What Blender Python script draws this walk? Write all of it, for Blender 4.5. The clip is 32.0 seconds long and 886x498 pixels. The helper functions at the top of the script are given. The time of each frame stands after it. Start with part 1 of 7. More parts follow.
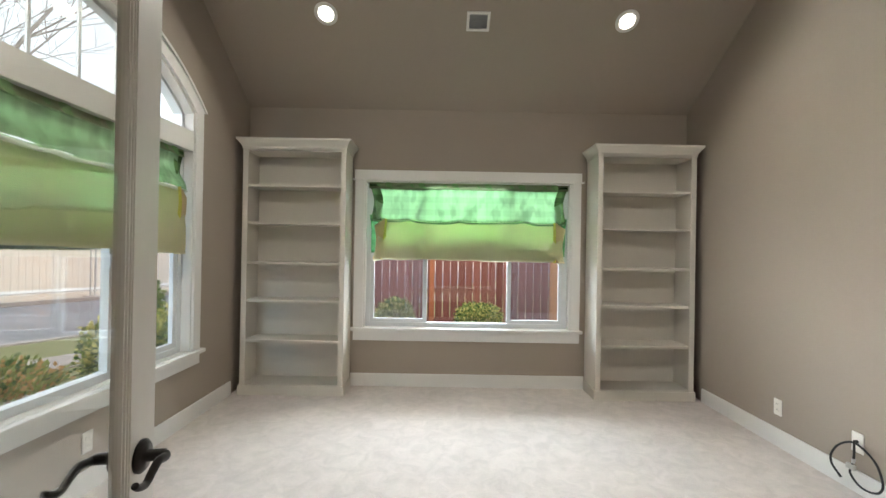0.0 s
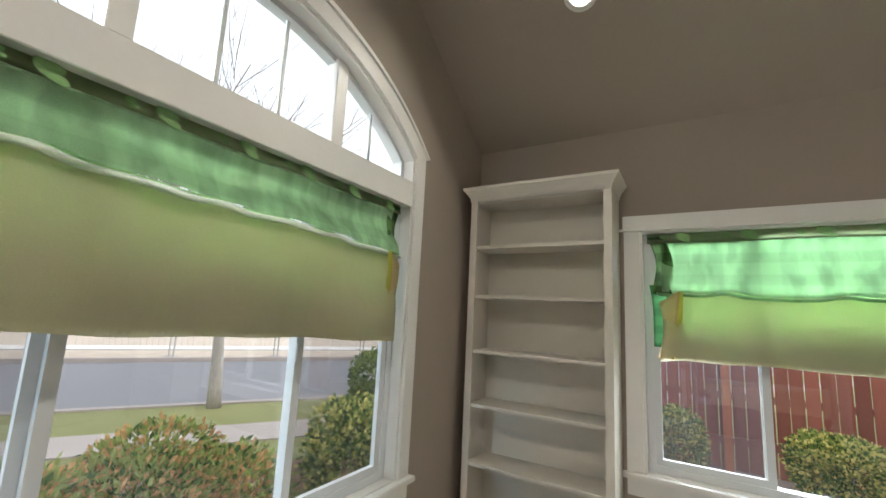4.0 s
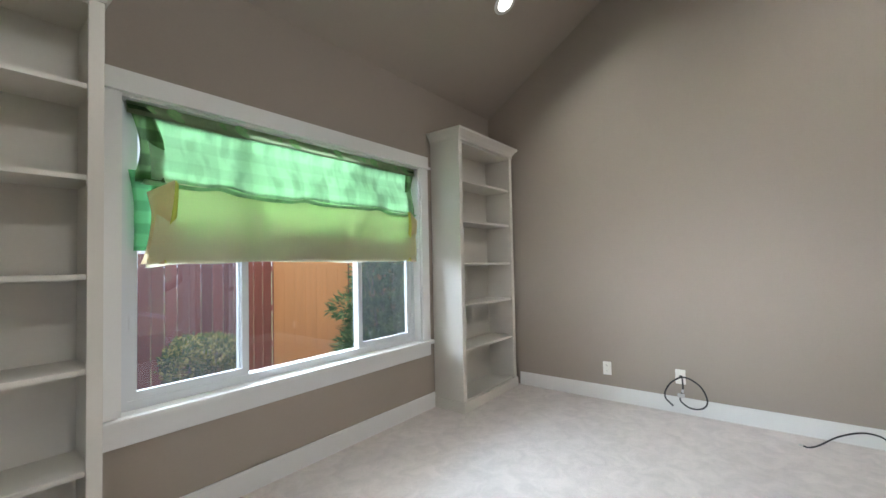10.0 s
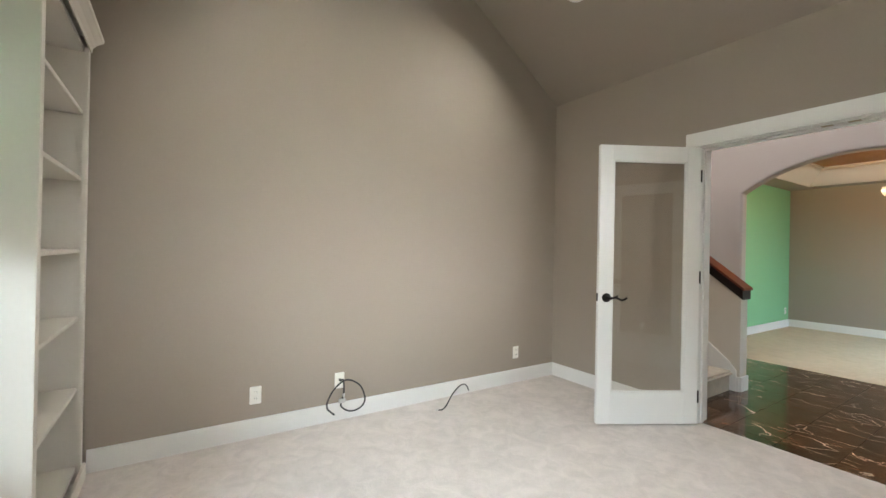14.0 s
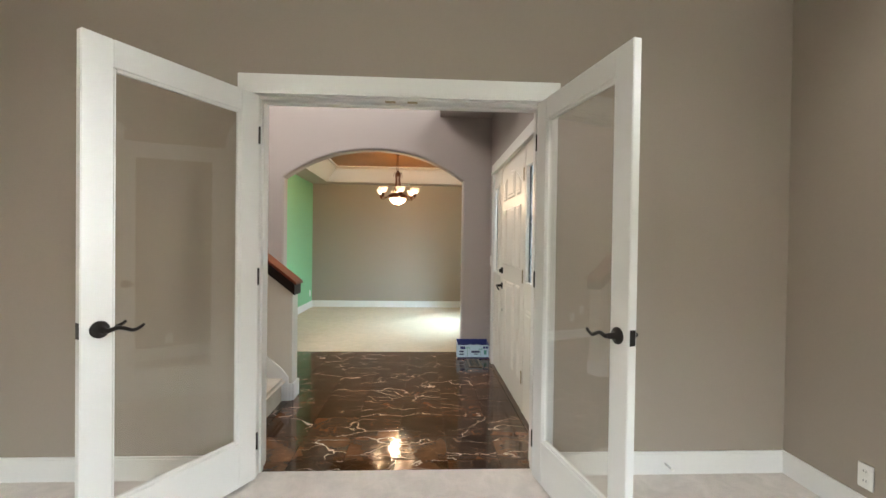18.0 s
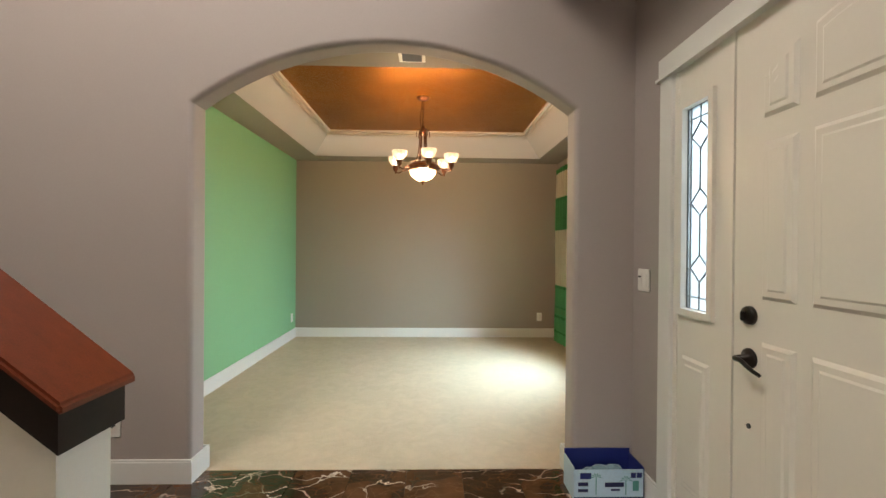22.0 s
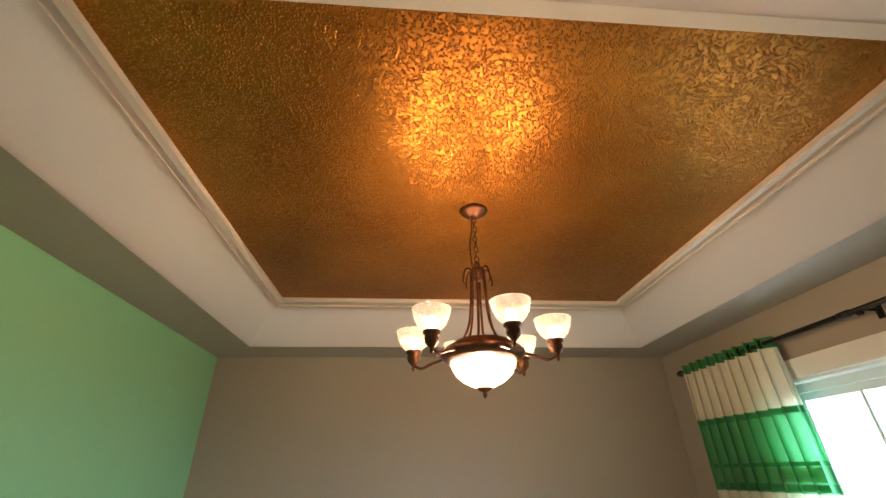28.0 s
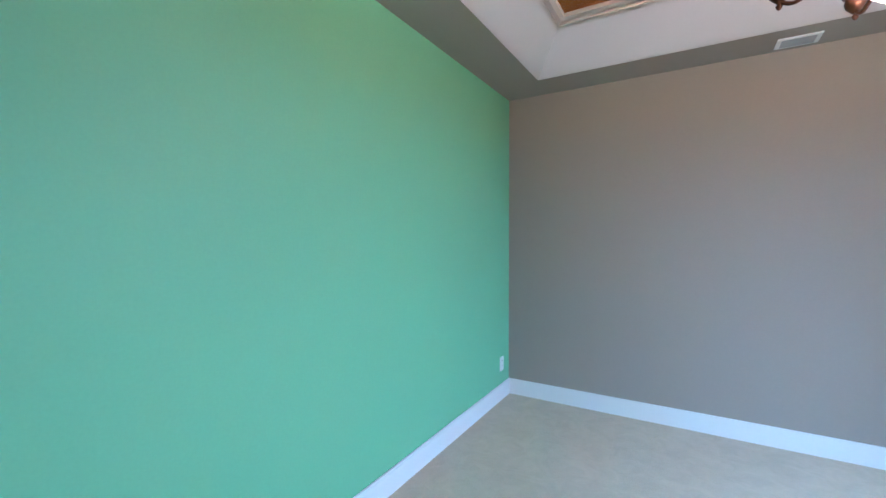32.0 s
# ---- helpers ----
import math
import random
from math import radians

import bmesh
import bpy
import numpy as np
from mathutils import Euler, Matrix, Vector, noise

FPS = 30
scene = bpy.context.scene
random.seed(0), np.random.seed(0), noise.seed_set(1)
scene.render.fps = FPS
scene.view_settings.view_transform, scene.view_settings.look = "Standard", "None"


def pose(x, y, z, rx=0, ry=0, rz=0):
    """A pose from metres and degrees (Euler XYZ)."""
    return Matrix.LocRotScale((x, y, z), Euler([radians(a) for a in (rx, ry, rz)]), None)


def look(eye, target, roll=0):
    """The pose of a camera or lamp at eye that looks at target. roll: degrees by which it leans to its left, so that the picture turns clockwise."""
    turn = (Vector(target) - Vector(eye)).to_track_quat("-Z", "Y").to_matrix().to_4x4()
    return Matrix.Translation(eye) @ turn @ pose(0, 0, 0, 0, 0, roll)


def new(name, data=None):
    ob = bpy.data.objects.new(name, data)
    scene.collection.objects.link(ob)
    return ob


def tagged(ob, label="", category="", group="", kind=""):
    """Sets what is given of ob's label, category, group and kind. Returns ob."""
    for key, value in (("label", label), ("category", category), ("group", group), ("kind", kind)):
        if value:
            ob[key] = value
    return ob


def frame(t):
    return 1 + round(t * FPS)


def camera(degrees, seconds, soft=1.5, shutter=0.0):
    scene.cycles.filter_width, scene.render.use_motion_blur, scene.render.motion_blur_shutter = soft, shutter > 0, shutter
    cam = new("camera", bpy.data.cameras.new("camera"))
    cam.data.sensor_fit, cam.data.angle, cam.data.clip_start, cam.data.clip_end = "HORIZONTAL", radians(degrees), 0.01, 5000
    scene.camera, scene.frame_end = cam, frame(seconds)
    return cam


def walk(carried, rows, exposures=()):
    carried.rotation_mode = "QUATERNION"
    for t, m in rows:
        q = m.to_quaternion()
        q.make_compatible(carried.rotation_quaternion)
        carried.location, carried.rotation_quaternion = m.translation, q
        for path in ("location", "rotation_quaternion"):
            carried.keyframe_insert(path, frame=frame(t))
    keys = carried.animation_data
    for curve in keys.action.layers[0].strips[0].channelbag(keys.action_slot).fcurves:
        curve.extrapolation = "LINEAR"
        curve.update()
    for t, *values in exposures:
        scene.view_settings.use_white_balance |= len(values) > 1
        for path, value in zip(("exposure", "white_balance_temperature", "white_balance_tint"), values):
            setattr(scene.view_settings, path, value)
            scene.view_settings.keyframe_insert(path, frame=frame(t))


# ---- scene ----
cam = camera(94.3, 32.0)
PATH = [
    (0, (0.383, 0.311, 1.358), (0.392, 2.311, 1.364), 1.0),
    (0.5, (0.343, 0.514, 1.402), (0.101, 2.5, 1.404), 0.4),
    (1, (0.254, 0.729, 1.427), (-0.311, 2.647, 1.439), -0.6),
    (1.5, (0.123, 0.91, 1.433), (-0.786, 2.69, 1.515), -1.9),
    (2, (0.067, 1.056, 1.457), (-1.15, 2.634, 1.623), -2.9),
    (2.5, (0.091, 1.303, 1.465), (-1.239, 2.694, 2.007), 0.9),
    (4.5, (-0.24, 1.579, 1.47), (-1.061, 3.39, 1.69), 2.9),
    (5, (-0.382, 1.677, 1.388), (-0.952, 3.586, 1.563), 1.4),
    (5.5, (-0.53, 1.796, 1.36), (-0.695, 3.785, 1.498), -0.7),
    (6, (-0.635, 1.944, 1.36), (-0.216, 3.895, 1.495), -2.0),
    (6.5, (-0.752, 1.977, 1.249), (0.313, 3.662, 1.406), -2.1),
    (7, (-0.817, 1.886, 1.24), (0.672, 3.219, 1.324), -1.3),
    (7.5, (-0.797, 1.723, 1.271), (0.929, 2.733, 1.281), -0.1),
    (8, (-0.857, 1.587, 1.266), (0.929, 2.488, 1.261), 0.3),
    (8.5, (-0.904, 1.542, 1.276), (0.843, 2.516, 1.27), 0.0),
    (9, (-0.944, 1.624, 1.272), (0.722, 2.73, 1.272), -0.6),
    (9.5, (-0.94, 1.891, 1.295), (0.66, 3.091, 1.308), -1.1),
    (10, (-0.945, 2.134, 1.24), (0.634, 3.36, 1.303), -1.2),
    (10.5, (-0.849, 2.444, 1.224), (0.734, 3.661, 1.332), -1.1),
    (11, (-0.78, 2.712, 1.235), (0.905, 3.787, 1.317), -0.6),
    (11.5, (-0.761, 2.978, 1.273), (1.084, 3.749, 1.296), -0.0),
    (12, (-0.673, 3.218, 1.26), (1.289, 3.607, 1.264), 0.7),
    (12.5, (-0.542, 3.397, 1.277), (1.458, 3.348, 1.283), 1.1),
    (13, (-0.415, 3.531, 1.259), (1.535, 3.086, 1.263), 1.0),
    (13.5, (-0.311, 3.669, 1.261), (1.533, 2.895, 1.26), 1.1),
    (14, (-0.112, 3.695, 1.254), (1.569, 2.611, 1.258), 1.1),
    (14.5, (0.095, 3.705, 1.274), (1.56, 2.344, 1.29), 1.3),
    (15, (0.206, 3.789, 1.258), (1.399, 2.184, 1.291), 1.6),
    (15.5, (0.281, 3.852, 1.291), (1.205, 2.078, 1.318), 2.0),
    (17.5, (0.498, 3.026, 1.289), (0.505, 1.026, 1.287), 1.0),
    (18, (0.528, 2.687, 1.27), (0.434, 0.689, 1.248), 0.8),
    (18.5, (0.511, 2.352, 1.286), (0.387, 0.356, 1.252), 0.5),
    (19, (0.519, 2.029, 1.278), (0.357, 0.036, 1.254), 0.4),
    (19.5, (0.561, 1.7, 1.277), (0.432, -0.296, 1.27), 0.3),
    (20, (0.622, 1.355, 1.28), (0.512, -0.642, 1.283), 0.2),
    (20.5, (0.695, 1.046, 1.271), (0.563, -0.95, 1.273), 0.2),
    (21, (0.776, 0.756, 1.278), (0.646, -1.239, 1.277), 0.3),
    (21.5, (0.807, 0.41, 1.269), (0.735, -1.588, 1.273), 0.4),
    (22, (0.849, 0.15, 1.251), (0.797, -1.849, 1.243), 0.5),
    (22.5, (0.882, -0.152, 1.274), (0.859, -2.152, 1.303), 1.0),
    (23, (0.884, -0.469, 1.267), (0.905, -2.467, 1.354), 1.6),
    (23.5, (0.894, -0.76, 1.299), (0.935, -2.75, 1.497), 2.1),
    (24, (0.986, -1.047, 1.347), (1.006, -3.013, 1.712), 2.4),
    (24.5, (1.036, -1.306, 1.404), (1.064, -3.228, 1.957), 2.2),
    (25, (1.052, -1.548, 1.485), (1.075, -3.371, 2.308), 2.0),
    (25.5, (1.091, -1.736, 1.542), (1.051, -3.467, 2.543), 0.6),
    (27.5, (1.225, -2.172, 1.624), (1.056, -3.809, 2.76), -2.0),
    (28, (1.238, -2.225, 1.609), (1.084, -3.975, 2.565), -1.2),
    (28.5, (1.245, -2.273, 1.561), (1.139, -4.142, 2.264), -0.3),
    (29, (1.256, -2.301, 1.503), (1.221, -4.24, 1.991), 0.3),
    (29.5, (1.259, -2.288, 1.459), (1.324, -4.264, 1.763), 0.5),
    (30, (1.253, -2.263, 1.415), (1.448, -4.246, 1.585), 0.4),
    (30.5, (1.227, -2.296, 1.358), (1.588, -4.261, 1.446), 0.5),
    (31, (1.231, -2.332, 1.354), (1.838, -4.237, 1.351), -0.1),
    (31.5, (1.279, -2.341, 1.35), (2.14, -4.146, 1.306), 0.1),
    (32, (1.434, -2.357, 1.301), (2.466, -4.07, 1.248), -0.1),
]
EXPOSURES = [(0, -0.1, 6450, 8), (1, -0.3, 6450, 8), (5, -0.3, 6700, 8), (6, -0.2, 6800, 8), (8, -0.05, 6050, 9), (12, -0.32, 5900, 9), (13, -0.22, 6200, 9), (14, 0.12, 6350, 8), (15, 0.3, 6150, 8), (16, 0.35, 6250, 8), (18, 0.4, 6400, 8), (20, 0.12, 6800, 9), (22, 0.2, 6950, 9), (24, 0.0, 6800, 10), (28, 0.0, 6400, 9), (30, 0.2, 5850, 9), (32, 0.38, 4450, 11)]
walk(cam, [(t, look(eye, target, roll)) for t, eye, target, roll in PATH], EXPOSURES)

# ---- world and large lights ----
world = bpy.data.worlds.new("world")
scene.world = world
world.use_nodes = True
wn = world.node_tree
sky = wn.nodes.new("ShaderNodeTexSky")
sky.sky_type, sky.sun_disc = "NISHITA", False
sky.sun_elevation, sky.sun_rotation = radians(40), radians(100)
sky.air_density, sky.dust_density, sky.ozone_density = 1.0, 6.0, 1.0
soft = wn.nodes.new("ShaderNodeMixRGB")
soft.inputs[0].default_value, soft.inputs[2].default_value = 0.8, (7.0, 7.4, 8.0, 1)
wn.links.new(sky.outputs[0], soft.inputs[1])
wn.links.new(soft.outputs[0], wn.nodes["Background"].inputs[0])
wn.nodes["Background"].inputs[1].default_value = 0.30
sun_data = bpy.data.lights.new("sun", "SUN")
sun_data.energy, sun_data.angle, sun_data.color = 1.3, radians(25), (1.0, 0.97, 0.92)
sun = new("sun", sun_data)
sun.matrix_world = look((10, 10, 12), (0, 0, 0))


def area_lamp(name, eye, target, w, h, watts, colour):
    data = bpy.data.lights.new(name, "AREA")
    data.shape, data.size, data.size_y, data.energy, data.color = "RECTANGLE", w, h, watts, colour
    ob = new(name, data)
    ob.matrix_world = look(eye, target)
    return ob


def bulb_lamp(name, place, watts, colour, radius=0.04):
    data = bpy.data.lights.new(name, "POINT")
    data.energy, data.color, data.shadow_soft_size = watts, colour, radius
    ob = new(name, data)
    ob.location = place
    return ob


DAY = (0.78, 0.90, 1.0)
WARM = (1.0, 0.62, 0.35)
CAN_WATTS, CHAND_WATTS = 15.0, 8.0
area_lamp("daylight_arched_window", (-3.3, 2.435, 1.98), (0.6, 2.435, 0.7), 3.2, 0.75, 20, DAY)
area_lamp("daylight_arched_transom", (-3.4, 2.435, 3.05), (2.8, 2.2, 1.2), 3.4, 0.5, 55, (0.95, 0.97, 1.0)).data.spread = radians(56)
area_lamp("daylight_back_window", (0.645, 6.0, 1.74), (0.645, 0.4, 1.2), 3.2, 0.8, 330, DAY)
area_lamp("daylight_dining_window", (-2.5, -3.88, 2.5), (2.7, -3.88, -0.2), 4.6, 1.6, 1150, (0.58, 0.81, 1.0))
area_lamp("daylight_foyer_high_window", (-0.30, -0.9, 3.75), (2.2, -1.6, 2.6), 1.7, 1.2, 20, (1.0, 0.94, 0.90))
# unseen fill lamp, added to lift the foyer's lower walls and floor
area_lamp("fill_stair_hall", (2.6, 0.22, 4.7), (1.7, -0.9, 0.3), 1.6, 1.0, 150, (1.0, 0.94, 0.88))

# ---- materials ----
MATS = {}


def nodes_of(name):
    m = bpy.data.materials.new(name)
    m.use_nodes = True
    return m, m.node_tree, m.node_tree.nodes["Principled BSDF"]


def surface(name, colour, rough=0.6, vary=0.06, scale=3.0, grain=120.0, bump=0.05, metal=0.0, spec=0.5, stretch=(1, 1, 1), depth=0.002, island=0.0):
    """A surface with variation at two scales and fine relief."""
    if name in MATS:
        return MATS[name]
    m, t, b = nodes_of(name)
    co = t.nodes.new("ShaderNodeTexCoord")
    mp = t.nodes.new("ShaderNodeMapping")
    mp.inputs["Scale"].default_value = stretch
    t.links.new(co.outputs["Object"], mp.inputs[0])
    big, fine = t.nodes.new("ShaderNodeTexNoise"), t.nodes.new("ShaderNodeTexNoise")
    big.inputs["Scale"].default_value, fine.inputs["Scale"].default_value = scale, grain
    big.inputs["Detail"].default_value, fine.inputs["Detail"].default_value = 5, 4
    for n in (big, fine):
        t.links.new(mp.outputs[0], n.inputs["Vector"])
    add = t.nodes.new("ShaderNodeMath")
    add.operation = "ADD"
    t.links.new(big.outputs[0], add.inputs[0])
    t.links.new(fine.outputs[0], add.inputs[1])
    last = add
    if island:
        info = t.nodes.new("ShaderNodeObjectInfo")
        k = t.nodes.new("ShaderNodeMath")
        k.operation = "MULTIPLY_ADD"
        k.inputs[1].default_value = island
        t.links.new(info.outputs["Random"], k.inputs[0])
        t.links.new(add.outputs[0], k.inputs[2])
        last = k
    ramp = t.nodes.new("ShaderNodeMapRange")
    ramp.inputs[1].default_value, ramp.inputs[2].default_value = 0.6, 1.4 + island
    ramp.inputs[3].default_value, ramp.inputs[4].default_value = 1 - vary, 1 + vary
    t.links.new(last.outputs[0], ramp.inputs[0])
    mul = t.nodes.new("ShaderNodeVectorMath")
    mul.operation = "SCALE"
    mul.inputs[0].default_value = colour
    t.links.new(ramp.outputs[0], mul.inputs["Scale"])
    t.links.new(mul.outputs[0], b.inputs["Base Color"])
    b.inputs["Roughness"].default_value, b.inputs["Metallic"].default_value = rough, metal
    b.inputs["Specular IOR Level"].default_value = spec
    if bump:
        bp = t.nodes.new("ShaderNodeBump")
        bp.inputs["Strength"].default_value, bp.inputs["Distance"].default_value = bump, depth
        t.links.new(fine.outputs[0], bp.inputs["Height"])
        t.links.new(bp.outputs[0], b.inputs["Normal"])
    MATS[name] = m
    return m


def glowing(name, colour, strength, base=(0.8, 0.8, 0.8)):
    m, t, b = nodes_of(name)
    b.inputs["Base Color"].default_value = (*base, 1)
    b.inputs["Emission Color"].default_value, b.inputs["Emission Strength"].default_value = (*colour, 1), strength
    b.inputs["Roughness"].default_value = 0.3
    return m


def glow_glass(name, colour, strength, clear):
    """Lit etched glass: gives off light and lets part of what is behind it through."""
    m, t, b = nodes_of(name)
    b.inputs["Base Color"].default_value, b.inputs["Roughness"].default_value = (0.42, 0.34, 0.25, 1), 0.2
    b.inputs["Emission Color"].default_value, b.inputs["Emission Strength"].default_value = (*colour, 1), strength
    tr, mix = t.nodes.new("ShaderNodeBsdfTransparent"), t.nodes.new("ShaderNodeMixShader")
    noise, co, rng = t.nodes.new("ShaderNodeTexNoise"), t.nodes.new("ShaderNodeTexCoord"), t.nodes.new("ShaderNodeMapRange")
    noise.inputs["Scale"].default_value = 45
    t.links.new(co.outputs["Object"], noise.inputs["Vector"])
    rng.inputs[1].default_value, rng.inputs[2].default_value, rng.inputs[3].default_value, rng.inputs[4].default_value = 0.3, 0.7, clear * 0.6, clear * 1.4
    t.links.new(noise.outputs[0], rng.inputs[0])
    t.links.new(rng.outputs[0], mix.inputs[0])
    t.links.new(b.outputs[0], mix.inputs[1])
    t.links.new(tr.outputs[0], mix.inputs[2])
    t.links.new(mix.outputs[0], t.nodes["Material Output"].inputs[0])
    return m


def glass_material(name, rough=0.0, tint=(1, 1, 1), bump=0.0, haze=0.0):
    m, t, b = nodes_of(name)
    t.nodes.remove(b)
    out = t.nodes["Material Output"]
    clear, gloss, mix = t.nodes.new("ShaderNodeBsdfTransparent"), t.nodes.new("ShaderNodeBsdfGlossy"), t.nodes.new("ShaderNodeMixShader")
    lw, pw, sc = t.nodes.new("ShaderNodeLayerWeight"), t.nodes.new("ShaderNodeMath"), t.nodes.new("ShaderNodeMath")
    pw.operation, sc.operation = "POWER", "MULTIPLY_ADD"
    pw.inputs[1].default_value, sc.inputs[1].default_value, sc.inputs[2].default_value = 4.0, 0.9, 0.07
    t.links.new(lw.outputs["Facing"], pw.inputs[0])
    t.links.new(pw.outputs[0], sc.inputs[0])
    clear.inputs[0].default_value = (*tint, 1)
    gloss.inputs["Roughness"].default_value = rough
    t.links.new(sc.outputs[0], mix.inputs[0])
    t.links.new(clear.outputs[0], mix.inputs[1])
    t.links.new(gloss.outputs[0], mix.inputs[2])
    end = mix
    if haze:
        cloudy, over = t.nodes.new("ShaderNodeBsdfTranslucent"), t.nodes.new("ShaderNodeMixShader")
        cloudy.inputs[0].default_value = (0.9, 0.92, 0.95, 1)
        over.inputs[0].default_value = haze
        t.links.new(mix.outputs[0], over.inputs[1])
        t.links.new(cloudy.outputs[0], over.inputs[2])
        end = over
    if bump:
        n, bp = t.nodes.new("ShaderNodeTexNoise"), t.nodes.new("ShaderNodeBump")
        n.inputs["Scale"].default_value, bp.inputs["Strength"].default_value = 14, bump
        t.links.new(n.outputs[0], bp.inputs["Height"])
        t.links.new(bp.outputs[0], gloss.inputs["Normal"])
    t.links.new(end.outputs[0], out.inputs[0])
    return m


def cloth_material(name, colour, through_share=0.5, weave=260.0, blotch=0.08, leaf=0.0, plaid=0.0, check=0.09):
    """Thin cloth: half of the light goes through."""
    m, t, b = nodes_of(name)
    t.nodes.remove(b)
    out = t.nodes["Material Output"]
    co, big, fine = t.nodes.new("ShaderNodeTexCoord"), t.nodes.new("ShaderNodeTexNoise"), t.nodes.new("ShaderNodeTexNoise")
    big.inputs["Scale"].default_value, fine.inputs["Scale"].default_value = 5, weave
    t.links.new(co.outputs["Object"], big.inputs["Vector"])
    t.links.new(co.outputs["Object"], fine.inputs["Vector"])
    add, rng, mul = t.nodes.new("ShaderNodeMath"), t.nodes.new("ShaderNodeMapRange"), t.nodes.new("ShaderNodeVectorMath")
    t.links.new(big.outputs[0], add.inputs[0])
    t.links.new(fine.outputs[0], add.inputs[1])
    rng.inputs[1].default_value, rng.inputs[2].default_value, rng.inputs[3].default_value, rng.inputs[4].default_value = 0.6, 1.4, 1 - blotch, 1 + blotch
    t.links.new(add.outputs[0], rng.inputs[0])
    mul.operation = "SCALE"
    mul.inputs[0].default_value = colour
    t.links.new(rng.outputs[0], mul.inputs["Scale"])
    if leaf:
        # large leaves printed on the cloth
        mp, spots, edge, times = t.nodes.new("ShaderNodeMapping"), t.nodes.new("ShaderNodeTexNoise"), t.nodes.new("ShaderNodeMapRange"), t.nodes.new("ShaderNodeMath")
        mp.inputs["Rotation"].default_value, mp.inputs["Scale"].default_value = (0, 0.7, 0), (1.6, 1, 0.7)
        spots.inputs["Scale"].default_value, spots.inputs["Detail"].default_value = 9, 1
        t.links.new(co.outputs["Object"], mp.inputs[0])
        t.links.new(mp.outputs[0], spots.inputs["Vector"])
        edge.inputs[1].default_value, edge.inputs[2].default_value, edge.inputs[3].default_value, edge.inputs[4].default_value = 0.48, 0.64, 1.0, 1 - leaf
        t.links.new(spots.outputs[0], edge.inputs[0])
        times.operation = "MULTIPLY"
        t.links.new(rng.outputs[0], times.inputs[0])
        t.links.new(edge.outputs[0], times.inputs[1])
        t.links.new(times.outputs[0], mul.inputs["Scale"])
    if plaid:
        # woven checks, a darker thread group every check metres both ways
        sep = t.nodes.new("ShaderNodeSeparateXYZ")
        t.links.new(co.outputs["Object"], sep.inputs[0])
        for axis, k in ((0, 1.0), (2, 1.3)):
            wave, sine, step, keep = t.nodes.new("ShaderNodeMath"), t.nodes.new("ShaderNodeMath"), t.nodes.new("ShaderNodeMapRange"), t.nodes.new("ShaderNodeVectorMath")
            wave.operation, sine.operation, keep.operation = "MULTIPLY", "SINE", "SCALE"
            wave.inputs[1].default_value = 2 * math.pi / check * k
            step.inputs[1].default_value, step.inputs[2].default_value, step.inputs[3].default_value, step.inputs[4].default_value = -0.1, 0.35, 1.0, 1 - plaid
            t.links.new(sep.outputs[axis], wave.inputs[0])
            t.links.new(wave.outputs[0], sine.inputs[0])
            t.links.new(sine.outputs[0], step.inputs[0])
            t.links.new(mul.outputs[0], keep.inputs[0])
            t.links.new(step.outputs[0], keep.inputs["Scale"])
            mul = keep
    d, tr, mix = t.nodes.new("ShaderNodeBsdfDiffuse"), t.nodes.new("ShaderNodeBsdfTranslucent"), t.nodes.new("ShaderNodeMixShader")
    t.links.new(mul.outputs[0], d.inputs[0])
    t.links.new(mul.outputs[0], tr.inputs[0])
    mix.inputs[0].default_value = through_share
    t.links.new(d.outputs[0], mix.inputs[1])
    t.links.new(tr.outputs[0], mix.inputs[2])
    t.links.new(mix.outputs[0], out.inputs[0])
    return m


TAUPE = surface("taupe wall paint", (0.33, 0.28, 0.23), 0.62, 0.025, 1.2, 90, 0.10, spec=0.3)
TAUPE_COOL = surface("greyed taupe hall paint", (0.40, 0.35, 0.325), 0.62, 0.025, 1.2, 90, 0.10, spec=0.3)
GREEN_WALL = surface("green wall paint", (0.235, 0.50, 0.27), 0.55, 0.03, 1.2, 90, 0.10, spec=0.35)
WHITE = surface("white trim paint", (0.74, 0.725, 0.695), 0.38, 0.015, 2.0, 60, 0.03)
CREAM = surface("cream cabinet paint", (0.62, 0.58, 0.51), 0.42, 0.02, 2.0, 60, 0.04)
VINYL = surface("white vinyl frame", (0.66, 0.68, 0.69), 0.35, 0.01, 2.0, 60, 0.0)
SLOPE = surface("dining tray paint", (0.57, 0.505, 0.435), 0.6, 0.02, 1.5, 80, 0.08, spec=0.3)
BLACK_METAL = surface("oil-rubbed bronze", (0.018, 0.014, 0.012), 0.35, 0.2, 20, 200, 0.03, metal=0.6)
BRASS = surface("worn brass", (0.42, 0.35, 0.23), 0.35, 0.15, 30, 200, 0.03, metal=1.0)
PLATE = surface("white plastic plate", (0.82, 0.80, 0.75), 0.35, 0.01, 5, 60, 0.0)
SLOT = surface("dark slot", (0.03, 0.03, 0.03), 0.6, 0.1, 5, 60, 0.0)
GLASS = glass_material("window glass")
DOOR_GLASS = glass_material("door glass", tint=(0.95, 0.95, 0.93))


